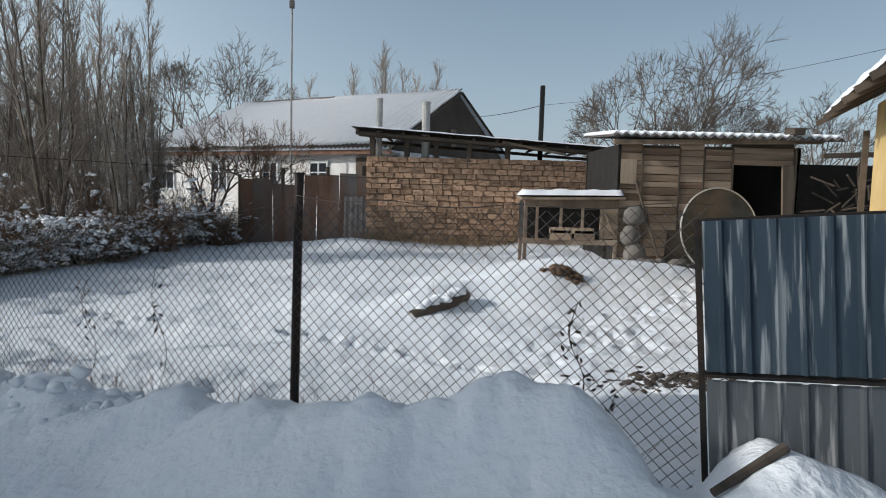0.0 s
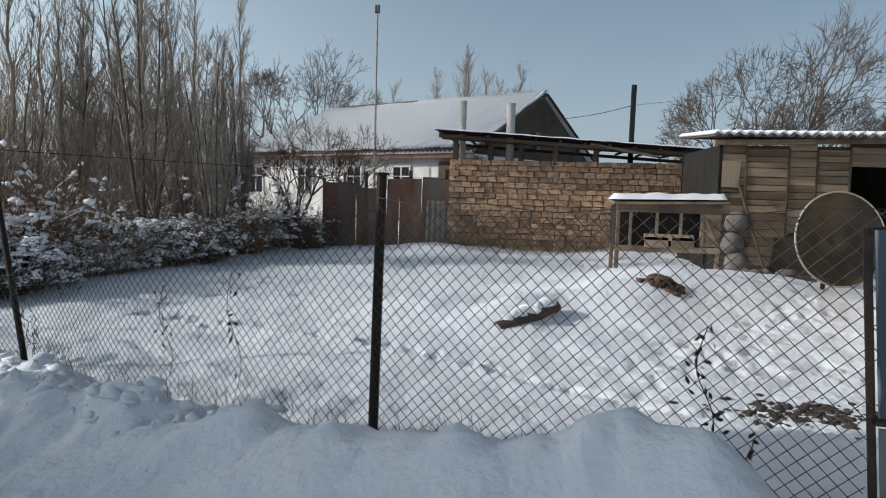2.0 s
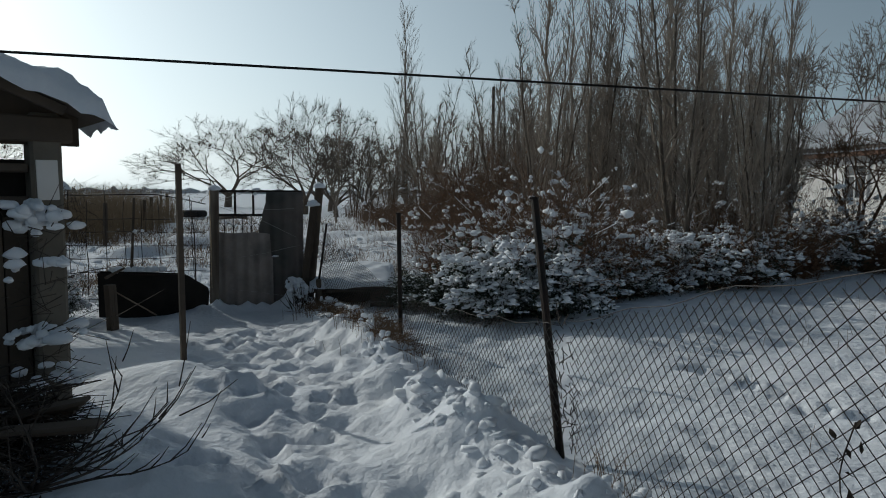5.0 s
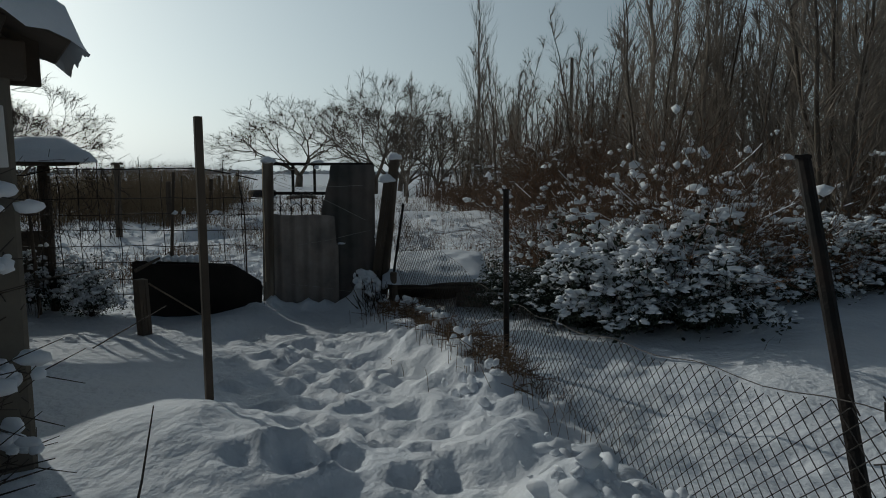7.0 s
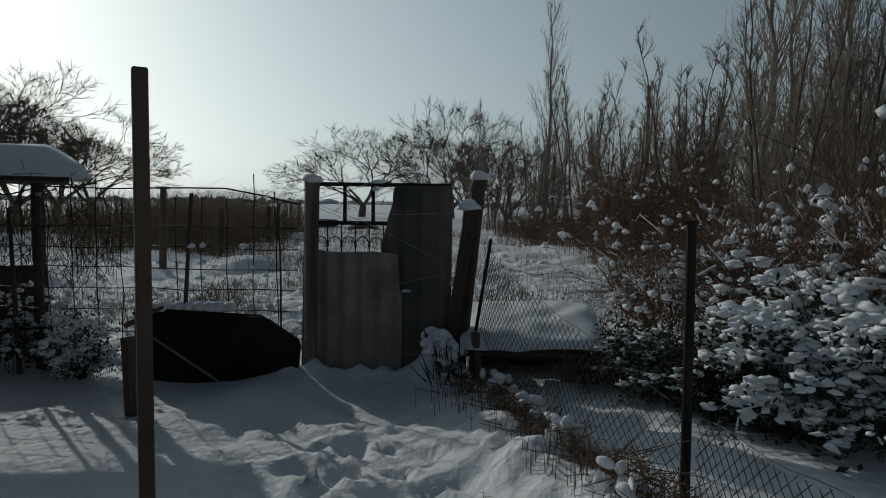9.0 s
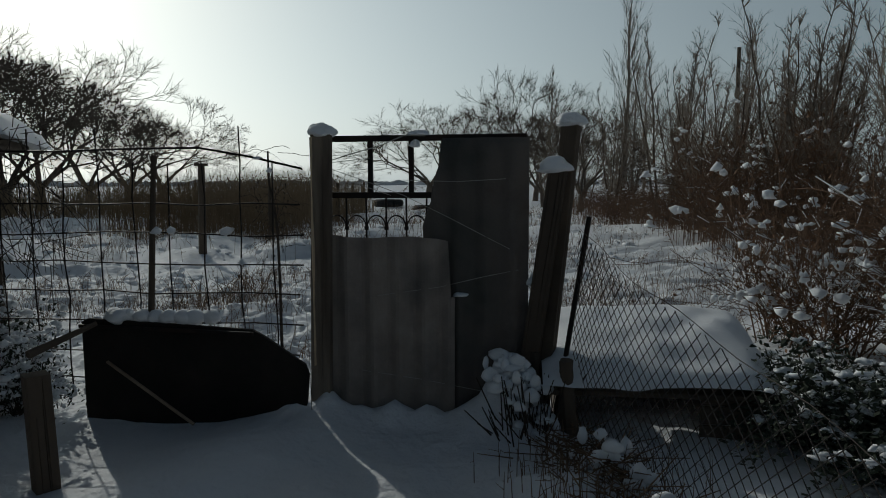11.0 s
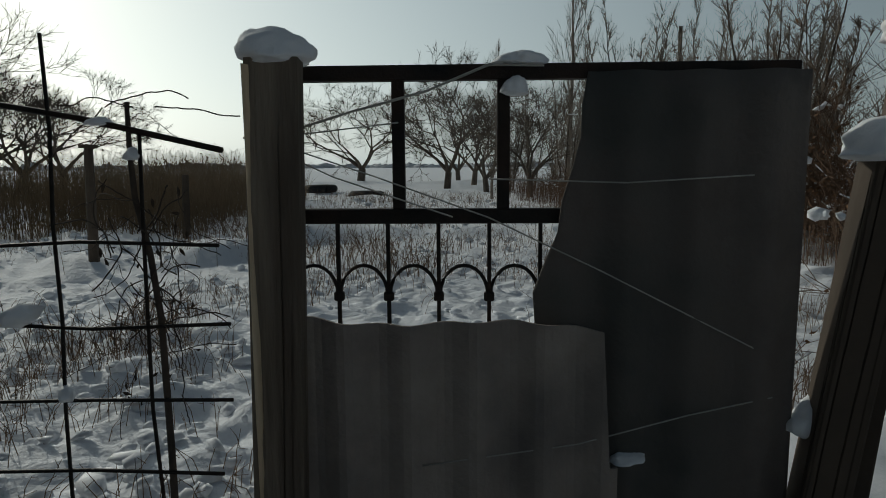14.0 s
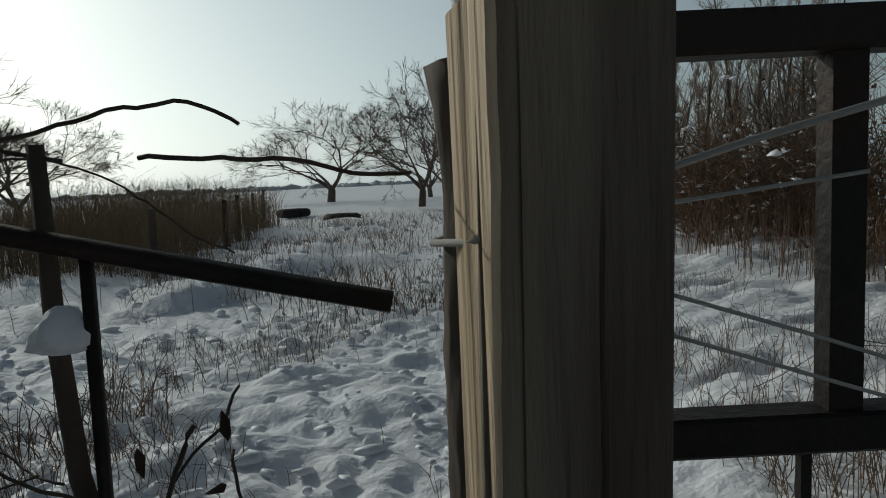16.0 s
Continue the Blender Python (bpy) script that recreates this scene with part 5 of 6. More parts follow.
for x, w, z in ((-12.3, 1.0, 1.85), (-8.95, 0.95, 1.85), (-6.05, 0.8, 1.85), (-3.55, 0.85, 1.85)):
    wnd = new("window")
    wnd.parent = h
    wnd.location = (x, 0.34, z)
    wb = bmesh.new()
    box(wb, (w, 0.05, 1.15), Matrix())
    part("pane", wb, GLASS, wnd)
    for ox, oz, sx, sz in ((0, 0.58, w + 0.1, 0.07), (0, -0.58, w + 0.16, 0.08), (-w / 2, 0, 0.07, 1.16), (w / 2, 0, 0.07, 1.16), (0.0, 0, 0.05, 1.1), (0, 0.2, w, 0.04)):
        wb = bmesh.new()
        box(wb, (sx, 0.09, sz), pose(ox, -0.02, oz))
        part("frame_bar", wb, FRAMEPAINT, wnd)
dr = bmesh.new()
box(dr, (0.7, 0.10, 2.2), pose(-1.42, 0.33, 1.5))
part("door", dr, DARKWOOD, h, "dark plank door")
HY = 24.6
t = thing("antenna_mast", "tall thin steel antenna mast with a small box on top", "antenna", (-5.75, HY - 0.7, 0))
bm = bmesh.new()
rod(bm, (0, 0, -0.2), (0.02, 0, 7.95), 0.035, 8)
part("mast", bm, ASH, t)
bm = bmesh.new()
box(bm, (0.17, 0.12, 0.28), pose(0.02, 0, 7.95), 0.01)
part("head", bm, DARKSLATE, t)
for z in (5.0, 3.4):
    bm = bmesh.new()
    beam(bm, (-0.03, 0.02, z), (0.07, 0.02, z), 0.03)
    part("clamp", bm, IRON, t)

# ---- plank shed ----
SY = 13.5
sh = thing("plank_shed", "weathered plank shed with an open dark doorway and slate roof", "shed", (0, SY, 0))
bm = bmesh.new()
box(bm, (2.3, 0.06, 2.6), pose(4.68, 0.10, 1.2))
box(bm, (1.25, 0.06, 0.45), pose(6.45, 0.10, 2.38))
part("back_board", bm, DARKWOOD, sh)
rnd = random.Random(21)
PX = [(3.50, 3.98), (3.98, 4.74), (4.74, 5.24), (5.24, 5.82)]
for a, b in PX:
    z = -0.2
    while z < 2.44:
        hh = rnd.uniform(0.10, 0.19)
        if not (a > 5.8 and z < 2.1):
            bm = bmesh.new()
            box(bm, (b - a - rnd.uniform(0.005, 0.02), 0.025, hh - 0.012), pose((a + b) / 2 + rnd.uniform(-0.01, 0.01), 0.045 + rnd.uniform(-0.01, 0.01), z + hh / 2, 0, rnd.uniform(-1, 1), 0), 0.004)
            part("plank", bm, PLANKWOOD, sh)
        z += hh
for k in range(3):
    bm = bmesh.new()
    box(bm, (1.22, 0.025, 0.115), pose(6.44, 0.045, 2.19 + 0.12 * k, 0, rnd.uniform(-0.6, 0.6), 0), 0.004)
    part("plank", bm, PLANKWOOD, sh)
bm = bmesh.new()
box(bm, (0.36, 0.03, 0.5), pose(3.68, 0.015, 1.95, 0, 2, 0), 0.004)
part("patch_board", bm, GREYWOOD, sh)
for x in (3.98, 4.74, 5.24, 5.82):
    bm = bmesh.new()
    box(bm, (0.035, 0.03, 2.6), pose(x, 0.02, 1.15), 0.003)
    part("batten", bm, DARKWOOD, sh)
bm = bmesh.new()
box(bm, (0.32, 0.04, 2.2), pose(6.98, -0.02, 1.05, 0, -5, 25), 0.006)
part("door", bm, GREYWOOD, sh, "half-open grey plank door")
for x in (7.12,):
    bm = bmesh.new()
    beam(bm, (x, 0.05, -0.2), (x, 0.05, 2.5), 0.10, 0.1, 0.01)
    part("post", bm, DARKWOOD, sh)
# inner walls coloured near-black, so the doorway's shade lies in their colour
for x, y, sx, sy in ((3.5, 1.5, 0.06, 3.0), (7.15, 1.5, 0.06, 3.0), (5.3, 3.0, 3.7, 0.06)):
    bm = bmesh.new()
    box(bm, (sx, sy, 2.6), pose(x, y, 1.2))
    part("inner_wall", bm, SHADETAR, sh)
bm = bmesh.new()
beam(bm, (3.35, -0.05, 2.54), (7.55, -0.05, 2.64), 0.11, 0.10, 0.01)
part("roof_beam", bm, GREYWOOD, sh)
s = wavy_sheet(4.6, 3.6, 0.19, 0.03, 0.01, nz=6, per=10)
ob = part("roof", s, DARKSLATE, sh, "corrugated slate roof", True)
ob.matrix_local = pose(5.55, -0.38, 2.66, -86, 0, 0) @ pose(0, 0, 0, 0, 1.4, 0)
s = wavy_sheet(4.5, 3.5, 0.19, 0.03, 0.05, nz=6, per=10)
ob = part("roof_snow", s, CAP, sh, "", True)
ob.matrix_local = pose(5.55, -0.30, 2.735, -86, 0, 0) @ pose(0, 0, 0, 0, 1.4, 0)
bm = bmesh.new()
box(bm, (0.26, 0.3, 0.14), pose(6.88, -0.3, 2.80, 0, 0, 8), 0.02)
part("roof_block", bm, DARKWOOD, sh)
# stones and grey net roll at its foot
rnd = random.Random(8)
r = np.random.RandomState(5)
for i in range(9):
    x = 3.45 + 0.16 * i + rnd.uniform(-0.05, 0.05)
    y = 12.9 - rnd.uniform(0, 0.9)
    q = rnd.uniform(0.11, 0.22)
    me = clumps("stone", [(0, 0, 0, q, q * 0.85, q * 0.75)], STONE, r, 0.3, True)
    ob = new("stone", me)
    ob.location = (x, y, ground_at(x, y) + q * 0.2)
    tagged(ob, "rough grey field stone half sunk in snow", "stone", "stones at the shed foot")
for i, (x, z, q) in enumerate(((3.78, 1.02, 0.26), (3.72, 0.62, 0.27), (3.82, 0.26, 0.28))):
    me = clumps("sack", [(0, 0, 0, q, q * 0.7, q * 0.95)], STONE, r, 0.15, True)
    ob = new("sack", me)
    ob.location = (x, 13.22, z)
    tagged(ob, "bulging grey sack stacked against the shed", "sack", "sacks against the shed")
t = thing("plank", "thin grey pole leaning on the shed wall", "plank", (4.15, 13.35, 0.0))
bm = bmesh.new()
rod(bm, (0.15, -0.5, -0.1), (-0.32, 0.05, 1.75), 0.025, 7)
part("pole", bm, DARKWOOD, t)
t = thing("board_sheet", "slanting dark board leaning on the shed", "board", (4.95, 13.3, 0.0))
bm = bmesh.new()
box(bm, (1.0, 0.03, 0.9), pose(0, 0, 0.35, 12, 0, 0), 0.006)
part("plate", bm, DARKWOOD, t)

# stand-in for dark shrubs between the shed and the yellow house
t = thing("shrub_stand_in", "sticks, rail and near-black panel standing in for dark shrubs", "wood pile", (8.0, 13.2, 0))
bm = bmesh.new()
for i in range(70):
    a = Vector((rnd.uniform(-0.5, 1.1), rnd.uniform(0, 0.5), rnd.uniform(0.1, 2.1)))
    rod(bm, a, a + Vector((rnd.uniform(-0.5, 0.5), rnd.uniform(-0.25, 0.25), rnd.uniform(-0.35, 0.35))), 0.022, 5)
tagged(part("sticks", bm, DARKWOOD, t), kind="stuff")
# near-black panel added behind the sticks for the shrubs' dark depth
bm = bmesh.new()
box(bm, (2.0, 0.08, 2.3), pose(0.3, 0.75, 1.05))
part("back_panel", bm, SHADETAR, t)
bm = bmesh.new()
beam(bm, (-0.6, -0.1, 2.33), (1.2, -0.1, 2.42), 0.10)
part("rail", bm, DARKWOOD, t)
bm = bmesh.new()
beam(bm, (1.05, -0.8, 0), (1.02, -0.8, 2.7), 0.09)
part("prop", bm, DARKWOOD, t)

# ---- satellite dish ----
dish = thing("satellite_dish", "large grey satellite dish propped on edge beside the shed", "satellite dish", (3.98, 9.5, 0.98))
bm = bmesh.new()
n, m_ = 40, 10
rings = []
for j in range(m_ + 1):
    rr = 0.62 * j / m_
    rings.append([bm.verts.new((rr * math.cos(2 * math.pi * i / n), 0.30 * (1 - (rr / 0.62) ** 2) * 0.62, rr * math.sin(2 * math.pi * i / n))) for i in range(n)])
for a, b in zip(rings[1:], rings[2:]):
    for i in range(n):
        bm.faces.new([a[i], a[(i + 1) % n], b[(i + 1) % n], b[i]])
bm.faces.new(rings[1])
bmesh.ops.delete(bm, geom=rings[0], context="VERTS")
bmesh.ops.solidify(bm, geom=bm.faces[:], thickness=0.006)
part("reflector", bm, DISH, dish, smooth=True)
part("rim", polytube("rim", [(0.625 * math.cos(2 * math.pi * i / 40), 0, 0.625 * math.sin(2 * math.pi * i / 40)) for i in range(41)], 0.013, ASH, 6), ASH, dish, "pale rolled rim")
dish.rotation_euler = (radians(-8), 0, radians(12))
bm = bmesh.new()
rod(bm, (0, 0.22, 0), (0.2, 0.75, -0.9), 0.03, 8)
part("strut", bm, IRON, dish)

# ---- hutch ----
hu = thing("hutch", "old wooden rabbit hutch on legs with snow on its roof", "hutch", (1.30, 11.0, 0.0))
W, Z0, Z1 = 1.58, 0.66, 1.36
for x in (0.03, W - 0.03):
    for y in (0.0, 0.7):
        bm = bmesh.new()
        beam(bm, (x, y, 0.15), (x, y, Z1), 0.06, 0.06, 0.006)
        part("leg", bm, GREYWOOD, hu)
for z, hh in ((Z1 - 0.06, 0.14), (Z0, 0.09)):
    bm = bmesh.new()
    box(bm, (W, 0.035, hh), pose(W / 2, -0.04, z), 0.005)
    part("rail", bm, GREYWOOD, hu)
for x in (0.22, 0.62, 0.98, 1.30):
    bm = bmesh.new()
    box(bm, (0.045, 0.035, Z1 - Z0 - 0.08), pose(x, -0.035, (Z0 + Z1) / 2 - 0.02), 0.004)
    part("stile", bm, GREYWOOD, hu)
for x, z, w, hh in ((0.80, 0.85, 0.75, 0.10), (0.62, 0.77, 0.36, 0.17), (1.02, 0.77, 0.34, 0.17)):
    bm = bmesh.new()
    box(bm, (w, 0.03, hh), pose(x, -0.06, z), 0.005)
    part("feed_board", bm, PLANKWOOD, hu)
bm = bmesh.new()
box(bm, (0.3, 0.025, 0.56), pose(1.42, -0.03, 1.0), 0.004)
part("mesh_door", bm, PLANKWOOD, hu)
bm = bmesh.new()
beam(bm, (1.30, -0.06, 1.24), (1.54, -0.06, 0.76), 0.035, 0.02)
part("door_brace", bm, GREYWOOD, hu)
# solid near-black block stands in for shade inside the hutch
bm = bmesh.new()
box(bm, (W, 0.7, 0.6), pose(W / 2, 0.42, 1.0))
part("dark_body", bm, SHADETAR, hu)
bm = bmesh.new()
box(bm, (W + 0.14, 0.95, 0.04), pose(W / 2, 0.3, Z1 + 0.05, 3, -1.5, 0), 0.005)
part("roof", bm, GREYWOOD, hu)
nu, nv = 26, 16
pts = [(-0.06 + (W + 0.12) * i / nu, -0.17 + 0.95 * j / nv, Z1 + 0.065 + 0.03 * i / nu + (0.0 if i in (0, nu) or j in (0, nv) else 0.085 + 0.03 * noise.noise(Vector((i * 0.25, j * 0.25, 6))))) for i in range(nu + 1) for j in range(nv + 1)]
F = [(i * (nv + 1) + j, (i + 1) * (nv + 1) + j, (i + 1) * (nv + 1) + j + 1, i * (nv + 1) + j + 1) for i in range(nu) for j in range(nv)]
ob = new("roof_snow", mesh_of("roof_snow", pts, F, CAP, True))
ob.location = (1.30, 11.0, 0)
tagged(ob, "soft pad of snow on the hutch roof", "snow")

# ---- log and rubble in the yard ----
lg = thing("log", "charred split log half buried in a snow mound", "log", (0, 0, 0))
bm = bmesh.new()
rod(bm, (-0.33, 6.86, 0.085), (0.26, 7.35, 0.275), 0.085, 14, 0.06)
bmesh.ops.subdivide_edges(bm, edges=[e for e in bm.edges if e.calc_length() > 0.3], cuts=12)
for v in bm.verts:
    v.co += Vector((1, 1, 1)) * 0.035 * noise.noise(v.co * 9)
part("trunk", bm, DARKWOOD, lg)
bm = bmesh.new()
bmesh.ops.create_circle(bm, cap_ends=True, segments=14, radius=0.078, matrix=look((-0.336, 6.855, 0.083), (0.26, 7.35, 0.275)))
part("sawn_end", bm, ASH, lg, "pale sawn end")
r = np.random.RandomState(77)
rows = [(-0.29 + 0.5 * f + r.uniform(-.02, .02), 6.92 + 0.42 * f, 0.165 + 0.16 * f, r.uniform(.06, .10), 0.085, 0.065) for f in np.linspace(0.08, 0.95, 10)]
tagged(new("log_snow", clumps("log_snow", rows, CAP, r, 0.25, True)), "strip of snow lying on the log", "snow")
rub = thing("rubble_heap", "heap of bare brown earth and dead leaves showing through snow", "earth heap", (1.5, 8.12, 0.0))
rows = []
for i in range(60):
    x, y = r.normal(0, 0.11), r.normal(0, 0.10)
    q = r.uniform(0.025, 0.06)
    rows.append((x, y, ground_at(1.5 + x, 8.12 + y) + 0.10 * math.exp(-(x * x + y * y) / 0.02), q, q, q * 0.8))
tagged(part("clods", clumps("clods", rows, REDTWIG, r, 0.5), REDTWIG, rub), kind="stuff")

ob = thing("earth_patch", "patch of bare trodden earth and leaves in the snow", "earth patch", (1.75, 4.75, 0.0))
rows = []
for i in range(260):
    x, y = r.normal(0, 0.24), r.normal(0, 0.13)
    q = r.uniform(0.012, 0.035)
    rows.append((x, y, ground_at(1.75 + x, 4.75 + y), q, q, q * 0.5))
tagged(part("clods", clumps("clods", rows, DARKTWIG, r, 0.5), DARKTWIG, ob), kind="stuff")

# ---- yellow house at the yard's edge ----
yh = thing("yellow_house", "yellow clay-plastered house corner with a snowy overhanging eave", "house", (6.27, 9.75, 0), turn=-23)
bm = bmesh.new()
box(bm, (5.0, 5.2, 3.2), pose(2.5, -2.6, 1.3), 0.03)
part("wall", bm, CLAY, yh)
v0 = [(-0.62, 0.3, 2.78), (-0.62, -5.6, 2.78), (2.5, -5.6, 4.6), (2.5, 0.3, 4.6), (5.6, -5.6, 2.78), (5.6, 0.3, 2.78)]
bm = bmesh.new()
vs = [bm.verts.new(v) for v in v0]
bm.faces.new([vs[0], vs[1], vs[2], vs[3]])
bm.faces.new([vs[3], vs[2], vs[4], vs[5]])
bmesh.ops.solidify(bm, geom=bm.faces[:], thickness=0.08)
part("roof", bm, DARKWOOD, yh)
nu, nv = 24, 40
pts = []
for i in range(nu + 1):
    for j in range(nv + 1):
        x, y = -0.68 + 3.18 * i / nu, -5.6 + 5.95 * j / nv
        e = math.sqrt(max(0.0, min(1.0, (x + 0.68) / 0.15, (0.35 - y) / 0.15)))
        pts.append((x, y, 2.76 + 0.583 * (x + 0.62) + e * (0.14 + 0.04 * noise.noise(Vector((x * 2, y * 2, 3))))))
F = [(i * (nv + 1) + j, (i + 1) * (nv + 1) + j, (i + 1) * (nv + 1) + j + 1, i * (nv + 1) + j + 1) for i in range(nu) for j in range(nv)]
part("roof_snow", mesh_of("roof_snow", pts, F, CAP, True), CAP, yh)
for k in range(7):
    bm = bmesh.new()
    beam(bm, (-0.75, 0.1 - 0.85 * k, 2.62), (0.2, 0.1 - 0.85 * k, 3.16), 0.08)
    part("rafter", bm, DARKWOOD, yh)
bm = bmesh.new()
beam(bm, (-0.10, 0.06, -0.1), (-0.10, 0.06, 2.5), 0.08)
part("corner_post", bm, DARKWOOD, yh)

# ---- clothes line and far wires ----
def cable(name, a, b, sag, r, label, cat="cable"):
    a, b = Vector(a), Vector(b)
    pts = [a + (b - a) * f - Vector((0, 0, sag * 4 * f * (1 - f))) for f in np.linspace(0, 1, 31)]
    return tagged(new(name, polytube(name, pts, r, IRON, 6)), label, cat)


cable("cable", (-7.0, -6.65, 1.63), (3.05, 14.1, 1.521), 0.0, 0.0016, "dark cable strung across the path to the shed")
cable("overhead_wire", (2.65, 19.2, 4.0), (0.4, 25.4, 4.3), 0.1, 0.010, "thin overhead wire from the black pole")
cable("overhead_wire", (2.65, 19.2, 4.0), (9.5, 12.0, 4.62), 0.2, 0.005, "thin overhead wire from the black pole")

# ---- bare trees ----


def grow(rnd, segs, p, d, length, r, level, spread, bend, kids, shrink, tip=0.006, lift=0.0, tips=None):
    """One branch in three bent pieces with its side branches."""
    n = 3
    q, w = Vector(p), Vector(d).normalized()
    for k in range(n):
        w = (w + Vector((rnd.gauss(0, bend), rnd.gauss(0, bend), rnd.gauss(0, bend) + lift))).normalized()
        e = q + w * (length / n)
        ra, rb = r * (1 - 0.9 * k / n), r * (1 - 0.9 * (k + 1) / n)
        segs.append((*q, *e, max(ra, tip), max(rb, tip)))
        if level > 0:
            for _ in range(kids[level - 1]):
                f = rnd.random()
                a = q + (e - q) * f
                ax = w.orthogonal().normalized()
                ax.rotate(Matrix.Rotation(rnd.uniform(0, 2 * math.pi), 3, w))
                nd = (w * math.cos(spread) + ax * math.sin(spread) * rnd.uniform(0.6, 1.3)).normalized()
                grow(rnd, segs, a, nd, length * shrink * rnd.uniform(0.6, 1.15), ra * 0.5, level - 1, spread, bend, kids, shrink, tip, lift, tips)
        q = e
    if tips is not None:
        tips.append(tuple(q))


def poplar_mesh(seed, H):
    rnd = random.Random(seed)
    trunk, crown = [], []
    q, r = Vector((0, 0, -0.3)), 0.012 * H
    n = 14
    for k in range(n):
        e = Vector((rnd.gauss(0, 0.06) + q.x, rnd.gauss(0, 0.06) + q.y, H * (k + 1) / n))
        trunk.append((*q, *e, r * (1 - 0.93 * k / n), r * (1 - 0.93 * (k + 1) / n)))
        if k >= 1:
            for _ in range(3):
                a = q + (e - q) * rnd.random()
                t = rnd.uniform(0, 2 * math.pi)
                sp = rnd.uniform(0.22, 0.42)
                d = Vector((math.cos(t) * sp, math.sin(t) * sp, 1))
                grow(rnd, crown, a, d, H * 0.27 * (1 - 0.75 * k / n) * rnd.uniform(0.7, 1.2), r * 0.27 * (1 - 0.7 * k / n), 2, 0.33, 0.05, (1, 2), 0.55, 0.0062, 0.05)
        q = e
    return tubes("trunk", trunk, PALEBARK, 6), tubes("crown", crown, PALEBARK, 3)


def spreading_mesh(seed, H, bark=BARK, tip=0.0072, wide=0.75, levels=6):
    """A short trunk forking again and again into a broad dome of fine twigs."""
    rnd = random.Random(seed)
    trunk, crown = [(0, 0, -0.3, 0.02 * H, 0, 0.14 * H, 0.034 * H, 0.028 * H)], []

    def limb(p, d, length, r, level):
        q, w = Vector(p), Vector(d).normalized()
        for k in range(2):
            out = Vector((q.x, q.y, 0))
            w = (w + Vector((rnd.gauss(0, 0.13), rnd.gauss(0, 0.13), rnd.gauss(0.03, 0.10))) + out * (0.05 / H)).normalized()
            e = q + w * (length / 2)
            ra, rb = r * (1 - 0.16 * k), r * (0.84 - 0.16 * k)
            (trunk if level == levels else crown).append((*q, *e, max(ra, tip), max(rb, tip)))
            if level < 3:
                for _ in range(2 if level < 2 else 1):
                    g = (w + Vector((rnd.gauss(0, 0.5), rnd.gauss(0, 0.5), rnd.gauss(0.1, 0.4)))).normalized()
                    crown.append((*e, *(e + g * length * rnd.uniform(0.35, 0.8)), tip, tip * 0.6))
            q = e
        if level == 0:
            return
        n = 3 if rnd.random() < 0.4 else 2
        spin = rnd.uniform(0, 2 * math.pi)
        for k in range(n):
            ax = w.orthogonal().normalized()
            ax.rotate(Matrix.Rotation(spin + 2 * math.pi * k / n + rnd.uniform(-0.5, 0.5), 3, w))
            an = rnd.uniform(0.28, 0.75)
            limb(q, w * math.cos(an) + ax * math.sin(an), length * rnd.uniform(0.62, 0.86), r * 0.68 * rnd.uniform(0.75, 1.05), level - 1)

    for k in range(5):
        t = 2 * math.pi * k / 5 + rnd.uniform(-0.4, 0.4)
        sp = rnd.uniform(0.45, 1.0) * wide * 1.3
        limb((0.02 * H, 0, 0.135 * H), (math.cos(t) * sp, math.sin(t) * sp, 1), 0.27 * H * rnd.uniform(0.8, 1.1), 0.016 * H, levels)
    return tubes("trunk", trunk, bark, 7), tubes("crown", crown, bark, 3)


def thicket_mesh(seed, H):
    """A many-stemmed young tree: stems rise from one root, fine twigs above."""
    rnd = random.Random(seed)
    trunk, crown = [], []
    for s in range(5):
        t = rnd.uniform(0, 2 * math.pi)
        lean = rnd.uniform(0.03, 0.22)
        q = Vector((0.15 * math.cos(t), 0.15 * math.sin(t), -0.2))
        d = Vector((lean * math.cos(t), lean * math.sin(t), 1))
        h = H * rnd.uniform(0.7, 1.0)
        n = 9
        for k in range(n):
            e = q + d * (h / n) + Vector((rnd.gauss(0, 0.04), rnd.gauss(0, 0.04), 0))
            trunk.append((*q, *e, 0.0075 * H * (1 - 0.9 * k / n), 0.0075 * H * (1 - 0.9 * (k + 1) / n)))
            if k > 0:
                for _ in range(3):
                    a = q + (e - q) * rnd.random()
                    u = rnd.uniform(0, 2 * math.pi)
                    sp = rnd.uniform(0.35, 0.75)
                    grow(rnd, crown, a, (math.cos(u) * sp, math.sin(u) * sp, 1), h * 0.2 * (1.1 - k / n) * rnd.uniform(0.7, 1.4), 0.003 * H, 2, 0.5, 0.08, (1, 2), 0.6, 0.0045, 0.03)
            q = e
    return tubes("trunk", trunk, BARK, 6), tubes("crown", crown, PALEBARK, 3)


def tree_proto(kind, seed, H):
    return {"poplar": poplar_mesh, "spreading": spreading_mesh, "thicket": thicket_mesh}[kind](seed, H)


POPLARS = [tree_proto("poplar", s, 10.0) for s in (1, 2, 3, 4)]
SPREADS = [tree_proto("spreading", s, 6.0) for s in (11, 12, 13)]
SHRUBBY = spreading_mesh(17, 6.0, REDTWIG, 0.009, 0.6, 5)
THICKS = [tree_proto("thicket", s, 8.0) for s in (21, 22, 23, 24)]


def plant(proto, x, y, scale, label, category="tree", group="", wide=1.0, z=None):
    t = thing("tree", label, category, (x, y, ground_at(x, y) if z is None else z), group, turn=PLANT.uniform(0, 360))
    t.scale = (scale * wide, scale * wide, scale)
    part("trunk", proto[0], None, t)
    part("crown", proto[1], None, t)
    return t


PLANT = random.Random(42)


def polar(yaw, d, ex=-2.0, ey=2.0):
    return ex - d * math.sin(radians(yaw)), ey + d * math.cos(radians(yaw))


